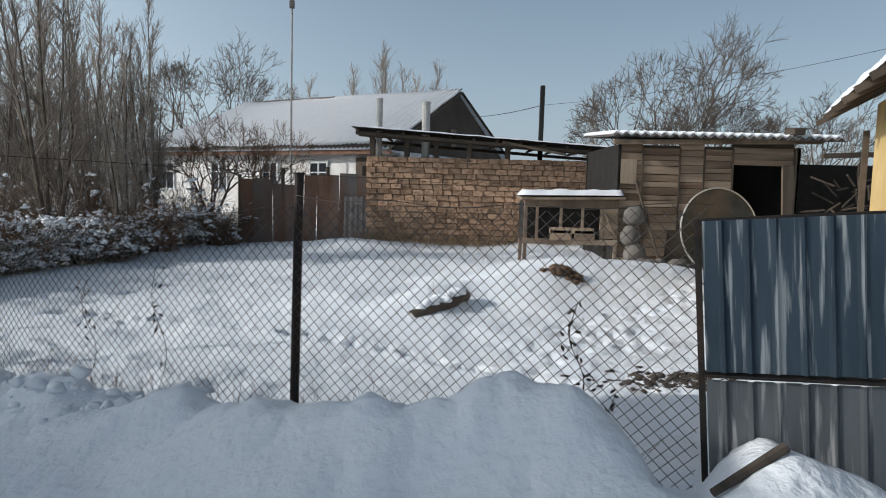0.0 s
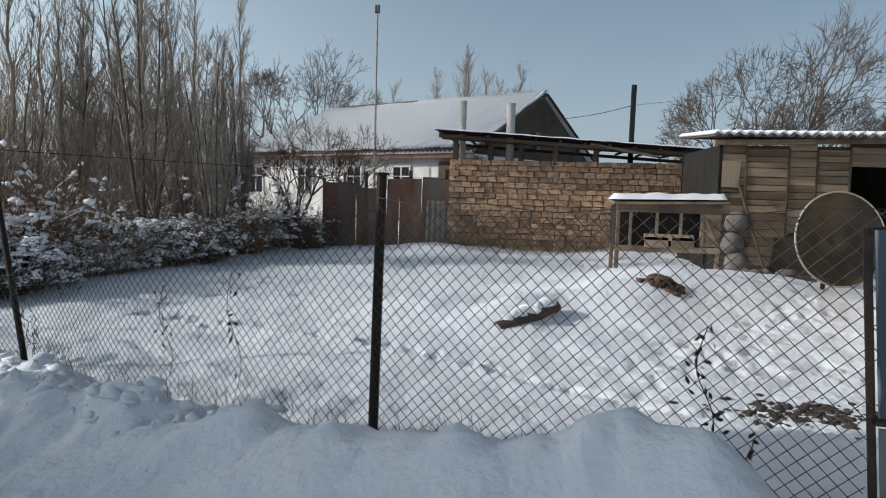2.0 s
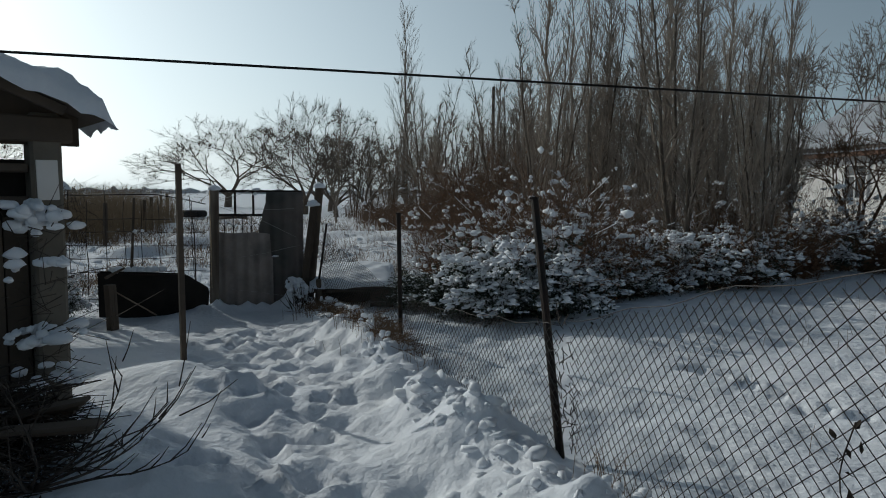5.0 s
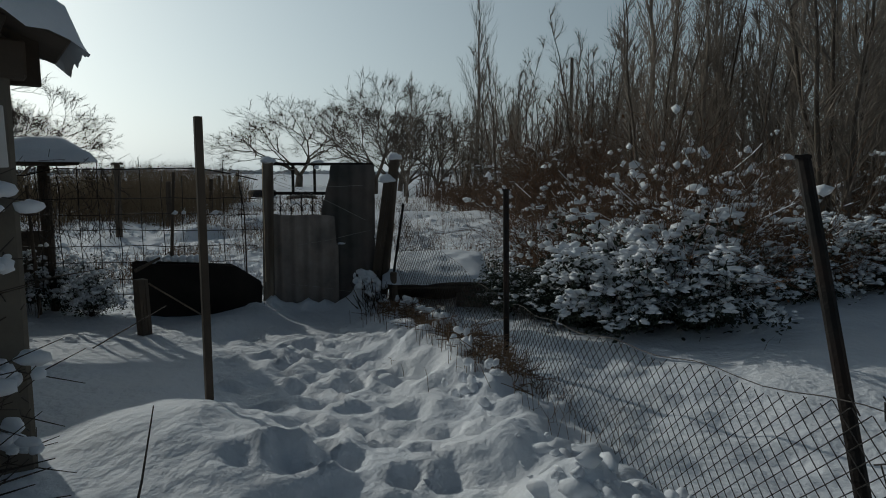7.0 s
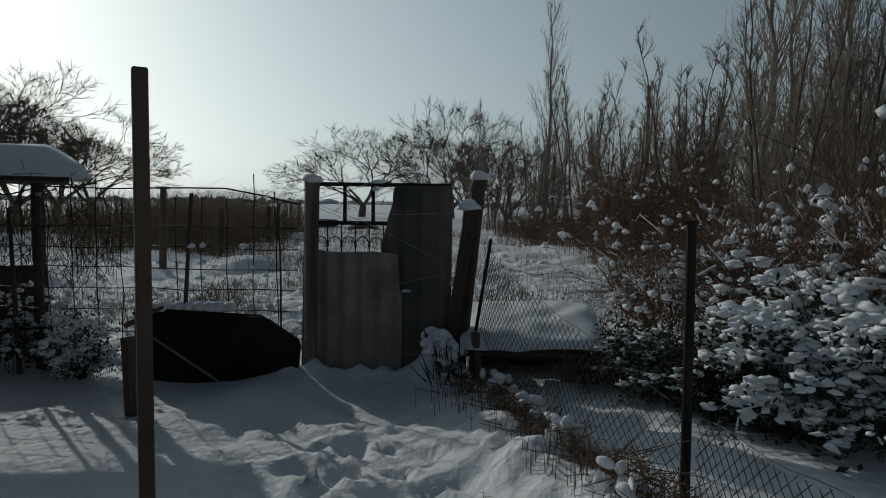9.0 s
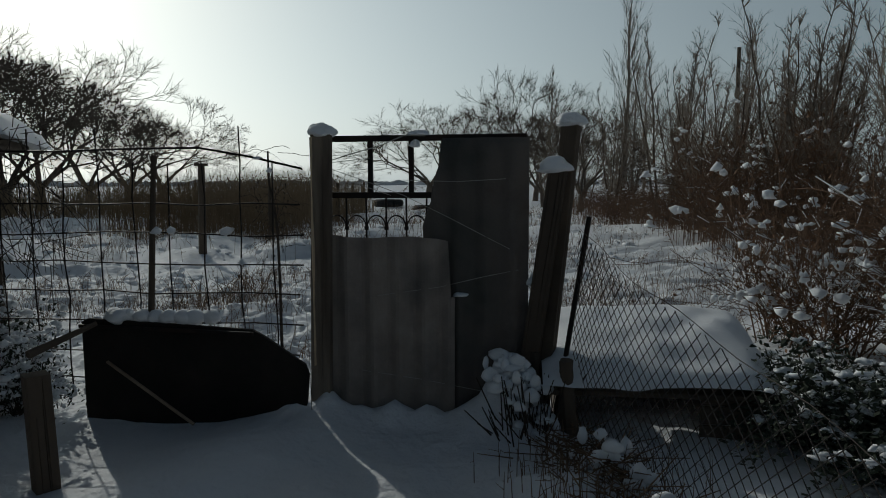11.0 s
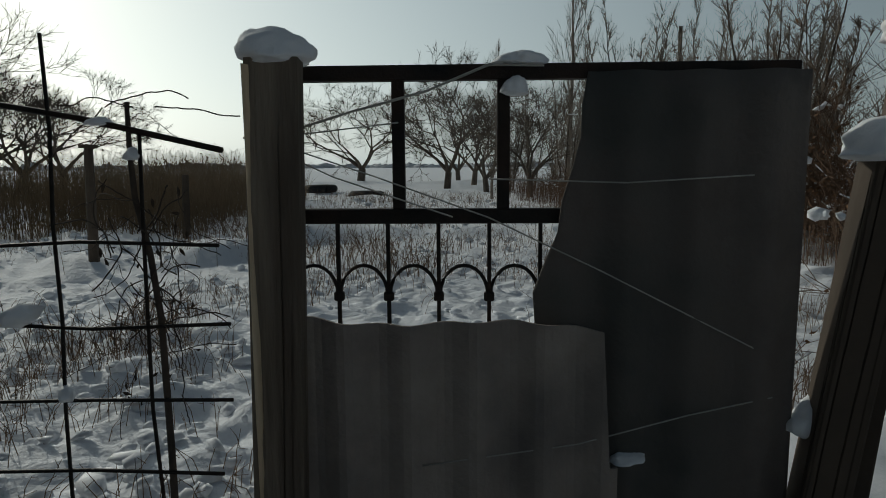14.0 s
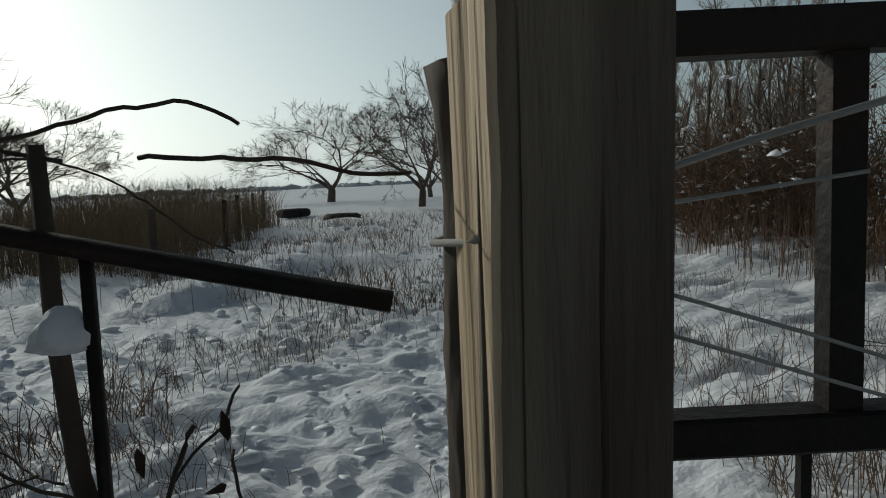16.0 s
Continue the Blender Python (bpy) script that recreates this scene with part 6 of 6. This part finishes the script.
# tall stand behind the hedge
for i in range(14):
    yaw = 19.5 + 20.5 * (i + PLANT.random()) / 14
    x, y = polar(yaw, PLANT.uniform(16, 22.5))
    plant(PLANT.choice(POPLARS), x, y, PLANT.uniform(0.55, 0.86), "tall bare slim poplar with upright grey twigs", group="stand of poplars", wide=PLANT.uniform(0.9, 1.3))
for i in range(11):
    yaw = 20 + 21 * (i + PLANT.random()) / 11
    x, y = polar(yaw, PLANT.uniform(12.5, 19))
    plant(PLANT.choice(THICKS), x, y, PLANT.uniform(0.55, 0.85), "bare many-stemmed young tree in the thicket", group="thicket trees", wide=PLANT.uniform(0.8, 1.1))
for i in range(15):
    yaw = 40 + 18 * (i + PLANT.random()) / 15
    x, y = polar(yaw, PLANT.uniform(24, 44))
    plant(PLANT.choice(THICKS + POPLARS[:1]), x, y, PLANT.uniform(0.6, 0.95), "bare grey tree in the row beyond the field", group="far tree row")
plant(POPLARS[1], -36.5, 28.5, 1.27, "lone tall slender bare poplar")
for x, y, s in ((-33, 34, 0.95), (-40, 33, 0.85), (-30, 24, 0.6)):
    plant(POPLARS[2], x, y, s, "slender bare poplar in the row", group="far tree row")
plant(SPREADS[0], -66, 29, 1.25, "round-crowned old bare tree in the snowy field", wide=1.6)
plant(SPREADS[1], -60, 36, 1.0, "broad bare fruit tree", wide=1.2)
for x, y, s in ((-44, 25.5, 1.2), (-38, 24.5, 0.85), (-31, 22.0, 0.75), (-48, 30, 1.1)):
    plant(SPREADS[PLANT.randrange(3)], x, y, s, "broad bare fruit tree with twisted limbs", group="orchard trees")
for yaw, d, s in ((104, 38, 1.3), (101, 34, 1.2), (98.5, 40, 1.3), (107, 33, 1.3), (95, 42, 1.15), (92.5, 46, 1.2), (90, 50, 1.15), (110, 30, 1.3)):
    x, y = polar(yaw, d, -8, 5)
    plant(SPREADS[PLANT.randrange(3)], x, y, s, "bare tree against the bright sky", group="trees by the reeds", wide=1.2)
# behind the houses
for x, d, s in ((-11.3, 54, 1.0), (-8.7, 56, 1.15), (-6.2, 55, 1.3), (-5.6, 57, 1.2), (-4.4, 56, 1.1), (-3.0, 55, 1.05), (-1.2, 56, 1.15), (-12.6, 52, 0.9), (11.3, 54, 0.85)):
    plant(POPLARS[PLANT.randrange(4)], x, d, s, "distant bare poplar beyond the white house", group="distant poplars", wide=1.3)
plant(SPREADS[0], 7.4, 23.6, 1.08, "bare spreading walnut tree with pale twigs behind the shed", wide=0.75)
plant(SPREADS[1], 9.3, 24.4, 0.98, "bare spreading walnut tree with pale twigs behind the shed", wide=0.75)
plant(SPREADS[2], -14.9, 39.8, 1.6, "rounded bare tree beyond the poplar stand", wide=0.8)
plant(SPREADS[2], 13.5, 26, 0.85, "dark bare round tree behind the shed")
plant(THICKS[1], 9.6, 16.5, 0.45, "bare shrub beside the yellow house")
# shrubs in front of the white house
for x, y, s in ((-5.6, 19.2, 0.6), (-6.9, 18.9, 0.64)):
    plant(SHRUBBY, x, y, s * 0.95, "bare reddish shrub in front of the white house", "shrub", "shrubs by the white house", wide=0.8)
t = thing("pole", "far wooden utility pole rising from the tree row", "pole", (-36.3, 36.8, 0))
bm = bmesh.new()
rod(bm, (0, 0, -0.3), (0, 0, 9.1), 0.14, 8, 0.11)
part("shaft", bm, DARKWOOD, t)

# ---- snow-loaded hedge ----


def bush_proto(seed, H, twig, leaf, nclump, csize, nleaf, stems=26, mound=False, powdered=0.1):
    rnd = random.Random(seed)
    segs, tips = [], []
    for k in range(stems):
        t = rnd.uniform(0, 2 * math.pi)
        sp = rnd.uniform(0.05, 0.95)
        grow(rnd, segs, (rnd.gauss(0, 0.16), rnd.gauss(0, 0.16), -0.05), (math.cos(t) * sp, math.sin(t) * sp, 1), H * rnd.uniform(0.45, 0.85), 0.012, 2, 0.6, 0.12, (1, 2), 0.55, 0.0035, 0.0, tips)
    r = np.random.RandomState(seed)
    ends = np.array(tips)
    pick = ends[r.choice(len(ends), min(nclump, len(ends)), replace=False)]
    rows = []
    for x, y, z in pick:
        k = r.randint(2, 5)
        for _ in range(k):
            q = csize * r.uniform(0.4, 1.5)
            rows.append((x + r.normal(0, q * 1.1), y + r.normal(0, q * 1.1), max(0.04, z + r.normal(0, q * 0.7)), q * r.uniform(0.7, 1.3), q * r.uniform(0.7, 1.3), q * r.uniform(0.7, 1.1)))
    if mound:
        # sprays arching out of the root and bowed down by snow
        rows, ends, segs = [], [], []
        for k in range(54):
            t = 2.4 * k + r.uniform(-0.3, 0.3)
            reach, peak, droop = r.uniform(0.35, 0.85), r.uniform(0.45, 1.0) * (1.0 - 0.25 * (k % 3)), r.uniform(0.55, 0.8)
            prev = None
            for u in np.linspace(0.05, 1, 15):
                p = np.array((reach * u * math.cos(t), reach * u * math.sin(t), max(0.05, peak * math.sin(math.pi * u * droop)))) + r.normal(0, 0.012, 3)
                if prev is not None:
                    segs.append((*prev, *p, 0.007 * (1.1 - u), 0.007 * (1.05 - u)))
                if u > 0.3:
                    for _ in range(2):
                        ends.append(p - (0, 0, r.uniform(0.0, 0.12)))
                    for _ in range(2 if noise.noise(Vector(p) * 3.4 + Vector((seed, 0, 0))) > 0.5 - nclump / 440 else 0):
                        q = csize * r.uniform(0.4, 1.4)
                        rows.append((p[0] + r.normal(0, 0.045), p[1] + r.normal(0, 0.045), p[2] + q * 0.5 + r.normal(0, 0.012), q * 1.15, q * 1.15, q * r.uniform(0.65, 1.0)))
                prev = p
        ends = np.array(ends)
    snow = clumps("snow_load", rows, CAP, r, 0.45) if nclump else None
    sg = np.array(segs)
    w = sg[:, 3:6] - sg[:, :3]
    flat = np.abs(w[:, 2]) / np.linalg.norm(w, axis=1) < 0.8
    keep = flat & (r.rand(len(sg)) < powdered)
    top = sg[keep].copy()
    top[:, 2] += 0.006
    top[:, 5] += 0.006
    top[:, 6:] = np.maximum(top[:, 6:] * 1.1, r.uniform(0.004, 0.008, (len(top), 1)))
    powder = tubes("twig_snow", top, CAP, 3)
    vs, fs = [], []
    for i in range(nleaf):
        x, y, z = ends[r.randint(len(ends))] * (1.0 if mound else r.uniform(0.35, 1.0))
        z = abs(z)
        a = r.normal(0, 1, 3)
        b = r.normal(0, 1, 3)
        a *= r.uniform(0.015, 0.04) / np.linalg.norm(a)
        b *= r.uniform(0.010, 0.022) / np.linalg.norm(b)
        c = np.array((x, y, z)) + r.normal(0, 0.05, 3)
        k = len(vs)
        vs += [c - a, c + b, c + a, c - b]
        fs.append((k, k + 1, k + 2, k + 3))
    leaves = mesh_of("leaves", vs, fs, leaf) if nleaf else None
    return tubes("branch_mass", segs, twig, 3), snow, leaves, powder


SNOWBUSH = [bush_proto(s, 1.2, DARKTWIG, EVERGREEN, 300, 0.033, 2600, 12, True, 0.2) for s in (51, 52, 53)]
DARKBUSH = [bush_proto(s, 1.2, DARKTWIG, EVERGREEN, 120, 0.028, 5200, 12, True, 0.05) for s in (54, 55)]
FARBUSH = [bush_proto(s, 2.3, REDTWIG, LEAF, 12, 0.03, 600, 14, False, 0.02) for s in (81, 82)]
REDBUSH = [bush_proto(s, 2.3, REDTWIG, LEAF, 42, 0.042, 900, 24, False, 0.07) for s in (61, 62, 63)]
DRYBUSH = [bush_proto(s, 1.5, REDTWIG, LEAF, 36, 0.034, 2600, 20, False, 0.08) for s in (71, 72)]


def bush(proto, x, y, s, label, group, wide=1.0):
    t = thing("bush", label, "bush", (x, y, ground_at(x, y) - 0.03), group, turn=PLANT.uniform(0, 360))
    t.scale = (s * wide, s * wide, s)
    for name, me in zip(("branch_mass", "snow_load", "leaf_mass", "twig_snow"), proto):
        if me:
            tagged(part(name, me, None, t), kind="stuff")
    return t


EDGE = [(-7.35, 7.95), (-7.1, 8.4), (-6.95, 9.25), (-6.75, 11.2), (-6.55, 13.5), (-5.9, 16.2), (-5.5, 17.6)]


def along_edge(f):
    f = f * (len(EDGE) - 1)
    i = min(int(f), len(EDGE) - 2)
    u = f - i
    return EDGE[i][0] + (EDGE[i + 1][0] - EDGE[i][0]) * u, EDGE[i][1] + (EDGE[i + 1][1] - EDGE[i][1]) * u


for i in range(12):
    f = (i + PLANT.uniform(-0.3, 0.3)) / 12
    x, y = along_edge(max(0, min(1, f * 0.85)))
    o = PLANT.uniform(0.25, 0.7)
    bush(PLANT.choice(SNOWBUSH), x - o * 0.9, y + o * 0.35, PLANT.uniform(0.6, 0.95), "low dark bush loaded with clumps of snow", "snowy hedge", 1.25)
for i in range(22):
    x, y = along_edge(0.2 + 0.8 * PLANT.random())
    o = PLANT.uniform(0.1, 0.6)
    bush(PLANT.choice(DRYBUSH), x - o, y + 0.3 * o, PLANT.uniform(0.6, 0.95), "dry brown bush dusted with snow", "dry hedge")
for i in range(15):
    x, y = along_edge((i + PLANT.random()) / 15)
    o = PLANT.uniform(1.0, 3.5)
    bush(PLANT.choice(REDBUSH), x - o * 0.95, y + o * 0.45, PLANT.uniform(0.6, 0.85) + 0.25 * i / 15, "tall reddish-brown bare bush with dry leaves and snow tufts", "reddish thicket")
for x, y, s in ((-7.45, 7.95, 0.85), (-6.95, 8.45, 0.85), (-7.65, 8.7, 1.15)):
    bush(SNOWBUSH[PLANT.randrange(3)], x, y, s, "dark bush bowed under thick clumps of snow", "snowy hedge", 1.2)
for x, y, s in ((-7.35, 8.65, 0.85), (-8.6, 10.6, 0.9), (-7.8, 9.8, 1.0)):
    bush(REDBUSH[PLANT.randrange(3)], x, y, s, "tall reddish-brown bare bush with dry leaves and snow tufts", "reddish thicket")
for i in range(12):
    x, y = PLANT.uniform(-26, -12), 0
    y = 12.6 + (-12.7 - x) * 0.45 + PLANT.uniform(0.3, 4)
    bush(PLANT.choice(FARBUSH), x, y, PLANT.uniform(0.55, 0.95), "tall reddish-brown bare bush with dry leaves", "far reddish thicket", 1.3)

# low dark hedge between the kennel and the snowy bush
HEDGE = random.Random(77)
for k in range(5):
    f = (k + 0.5) / 5
    bush(DARKBUSH[k % 2], -9.1 + 1.4 * f, 7.75 + 0.3 * f + HEDGE.uniform(-0.1, 0.1), HEDGE.uniform(0.45, 0.62), "low dark bush with a little snow beside the kennel", "low dark hedge", 1.3)

# snowy weeds crowding the wire fence
for s_, q in ((1.75, 0.55), (2.3, 0.7), (2.9, 0.6), (3.5, 0.75), (4.2, 0.7), (4.9, 0.8)):
    x, y, _ = gp(s_, 0, -0.12 if q < 0.65 else 0.25)
    bush(SNOWBUSH[PLANT.randrange(3)], x, y, q, "tangled dark weeds with snow on the wire fence", "weeds on the wire fence", 0.85)
# denser brush closing the field on the poplars' side
for i in range(12):
    bush(PLANT.choice(FARBUSH), PLANT.uniform(-21, -13), PLANT.uniform(15.5, 23), PLANT.uniform(1.1, 1.6), "tall reddish-brown bare bush with dry leaves", "far reddish thicket", 1.2)
for i in range(7):
    plant(THICKS[i % 4], PLANT.uniform(-23, -14), PLANT.uniform(17, 25), PLANT.uniform(0.5, 0.75), "bare many-stemmed young tree in the thicket", group="thicket trees", wide=1.3)

# ---- grasses and weeds ----


def strands(name, label, n, place, hgt, mat, seed, r=0.004, heads=False, category="weeds", tuft=0.0, lean=0.13):
    rnd = np.random.RandomState(seed)
    segs = []
    xy = np.array([place(rnd) for _ in range(n)])
    mask = wave_noise(xy[:, 0], xy[:, 1], tuft, seed + 40) + 0.5 * wave_noise(xy[:, 0], xy[:, 1], tuft * 3.1, seed + 50) + rnd.normal(0, 0.15, n) > 0.12 if tuft else np.ones(n, bool)
    xy = xy[mask]
    zz = height(xy[:, 0], xy[:, 1])
    for (x, y), z in zip(xy, zz):
        h = hgt * rnd.uniform(0.45, 1.15)
        a, b = rnd.normal(0, lean, 2) * h
        x1, y1 = x + a * 0.4, y + b * 0.4
        segs.append((x, y, z - 0.04, x1, y1, z + h * 0.6, r, r * 0.8))
        segs.append((x1, y1, z + h * 0.6, x + a, y + b, z + h, r * 0.8, r * 0.4))
        for _ in range(rnd.randint(0, 3) if heads else 0):
            f = rnd.uniform(0.3, 1)
            c = rnd.normal(0, 0.12, 2) * max(h, 0.25)
            segs.append((x + a * f, y + b * f, z + h * f, x + a * f + c[0], y + b * f + c[1], z + h * f + rnd.uniform(0.0, 0.18) * h, r * 0.7, r * 0.4))
    return tagged(new(name, tubes(name, segs, mat, 3)), label, category, kind="stuff")


strands("reeds", "dense stand of dry brown reeds beyond the wire fence", 4200, lambda g: (lambda u, v: (-24.5 - 12 * u + 2.2 * v, 3.0 + 4.2 * v + 6.5 * u))(g.rand(), g.rand()), 1.55, REED, 1, 0.0065, True, category="reeds", lean=0.2)
strands("reeds", "dry brown reeds in front of the trees", 2500, lambda g: (g.uniform(-46, -34), g.uniform(-4, 9)), 1.4, REED, 2, 0.012, category="reeds")
strands("field_weeds", "dead weed stalks poking out of the field snow", 15000, lambda g: (lambda d, a: (-10.6 - d * math.cos(a), 6.0 + d * math.sin(a)))(0.6 + 22 * g.rand() ** 1.6, g.uniform(-0.75, 0.85)), 0.21, WEED, 3, 0.003, True, tuft=0.55, lean=0.45)
strands("fence_weeds", "dry weeds along the foot of the chain-link fence", 520, lambda g: (lambda f, o: (1.0 - 10.4 * f + o * 0.4, 2.88 + 3.95 * f + o))(g.rand(), g.normal(0.08, 0.10)), 0.24, WEED, 4, 0.0018, True, tuft=1.6, lean=0.3)
strands("yard_weeds", "sparse dead weeds in the snowy yard", 420, lambda g: (g.uniform(-6.2, 3), g.uniform(5.2, 17)), 0.2, WEED, 5, 0.0025, True, tuft=0.7, lean=0.3)
strands("wall_weeds", "dead grass at the foot of the brick wall", 700, lambda g: (g.uniform(-2.6, 4.2), 17.6 + g.normal(0, 0.15)), 0.35, REED, 6, 0.005)
strands("grid_weeds", "dead climbing weeds tangled in the wire grid", 1700, lambda g: (lambda s, o: (-10.45 - 0.515 * s + o, 5.4 - 0.857 * s + o))(5 * g.rand() ** 0.8, g.normal(0, 0.1)), 0.7, DARKTWIG, 7, 0.002, True, tuft=1.5)
strands("bank_weeds", "dry brown stalks along the ditch beside the kennel", 500, lambda g: (g.uniform(-9.2, -6.6), 0) and (lambda x: (x, 6.15 - (x + 7.1) * 0.22 - 0.25 + g.normal(0, 0.14)))(g.uniform(-9.3, -6.4)), 0.15, WEED, 8, 0.0025, True, tuft=1.2)
strands("orchard_brush", "dense reddish brush beyond the field", 3800, lambda g: (lambda u, v: (-12.5 - 22 * u, 12.6 + 10 * u + 6 * v))(g.rand(), g.rand()), 0.95, REDTWIG, 9, 0.006, True)

strands("field_brush", "dead brown brush poking out of the snow behind the kennel", 3200, lambda g: (lambda d, a: (-10.3 - d * math.cos(a), 7.4 + d * math.sin(a)))(0.8 + 9 * g.rand() ** 1.2, g.uniform(0.45, 1.35)), 0.26, WEED, 21, 0.003, True, tuft=0.9, lean=0.45)

strands("field_brush", "patches of dead brown weeds across the snowy field", 9000, lambda g: (lambda d, a: (-10.6 - d * math.cos(a), 6.0 + d * math.sin(a)))(4.0 + 24 * g.rand() ** 1.1, g.uniform(-0.3, 0.75)), 0.34, WEED, 33, 0.005, True, tuft=0.35, lean=0.45)

# snow lumps on the weeds of the field
r = np.random.RandomState(23)
rows = []
for k in range(1300):
    d, a = 0.8 + 24 * r.rand() ** 1.5, r.uniform(-0.75, 0.85)
    x, y = -10.7 - d * math.cos(a), 6.0 + d * math.sin(a)
    q = r.uniform(0.02, 0.07) * (0.7 + d / 25)
    rows.append((x, y, 0, q * r.uniform(0.8, 1.5), q * r.uniform(0.8, 1.5), q * r.uniform(0.5, 0.9)))
zs = height(np.array([q[0] for q in rows]), np.array([q[1] for q in rows]))
rows = [(q[0], q[1], z + 0.02, *q[3:]) for q, z in zip(rows, zs)]
tagged(new("snow_lumps", clumps("snow_lumps", rows, CAP, r, 0.35)), "small lumps of snow on the weedy field", "snow", kind="stuff")

# far woods on the horizon, with haze put into their pale colour
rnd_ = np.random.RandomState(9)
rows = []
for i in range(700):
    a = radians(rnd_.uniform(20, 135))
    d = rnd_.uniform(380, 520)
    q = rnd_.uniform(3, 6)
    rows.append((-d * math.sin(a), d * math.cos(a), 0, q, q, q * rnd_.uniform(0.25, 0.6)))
HAZEWOOD = surface("hazed_far_wood", (0.46, 0.47, 0.50), (0.58, 0.59, 0.61), 0.2, 0.95, vary=0.0)
tagged(new("far_woods", clumps("far_woods", rows, HAZEWOOD, rnd_, 0.5)), "far woods along the horizon, haze painted into their pale grey", "woods", kind="stuff")

# tyres lying in the field
for x, y in ((-39.5, 15.9), (-35.6, 16.6)):
    t = thing("tyre", "old black tyre lying flat in the snowy field", "tyre", (x, y, ground_at(x, y) + 0.15), "tyres in the field")
    part("ring", polytube("ring", [(0.6 * math.cos(a), 0.6 * math.sin(a), 0) for a in np.linspace(0, 2 * math.pi, 25)], 0.2, RUBBER, 10), RUBBER, t)

# posts of the far field fence
for i, (x, y, hh) in enumerate(((-19.5, 5.5, 1.55), (-27.0, 9.6, 1.3), (-29.5, 10.6, 1.3), (-34, 12.4, 1.35), (-38, 14.0, 1.3), (-43, 15.6, 1.35), (-22.5, 7.2, 1.2))):
    t = thing("fence_post", "dark wooden field fence post", "fence post", (x, y, ground_at(x, y)), "field fence posts")
    bm = bmesh.new()
    rod(bm, (0, 0, -0.2), (0.04, 0.03, hh), 0.075, 8, 0.06)
    part("shaft", bm, DARKWOOD, t)
    if i == 0:
        bm = bmesh.new()
        rod(bm, (0.04, 0.03, hh), (0.04, 0.03, hh + 0.05), 0.13, 8, 0.12)
        part("cap", bm, DARKWOOD, t)

# bricks of the wall
rnd = random.Random(3)
z, row = -0.18, 0
while z < 2.32:
    hh = 0.148 + rnd.uniform(-0.012, 0.012)
    x = -2.24 - (0.15 if row % 2 else 0)
    while x < 4.15:
        w = rnd.uniform(0.24, 0.36)
        a, b = max(x, -2.26), min(x + w, 4.17)
        if b - a > 0.06:
            ob = new("brick", BRICKS[rnd.randrange(6)])
            ob.parent = wall
            ob.matrix_local = pose((a + b) / 2, 0.02 + rnd.uniform(-0.03, 0.03), z + hh / 2 + rnd.uniform(-0.006, 0.006), rnd.uniform(-3, 3), rnd.uniform(-2.2, 2.2), rnd.uniform(-4, 4)) @ Matrix.Diagonal((b - a - rnd.uniform(0.008, 0.022), 0.13, hh - rnd.uniform(0.008, 0.022), 1))
        x += w
    z += hh
    row += 1
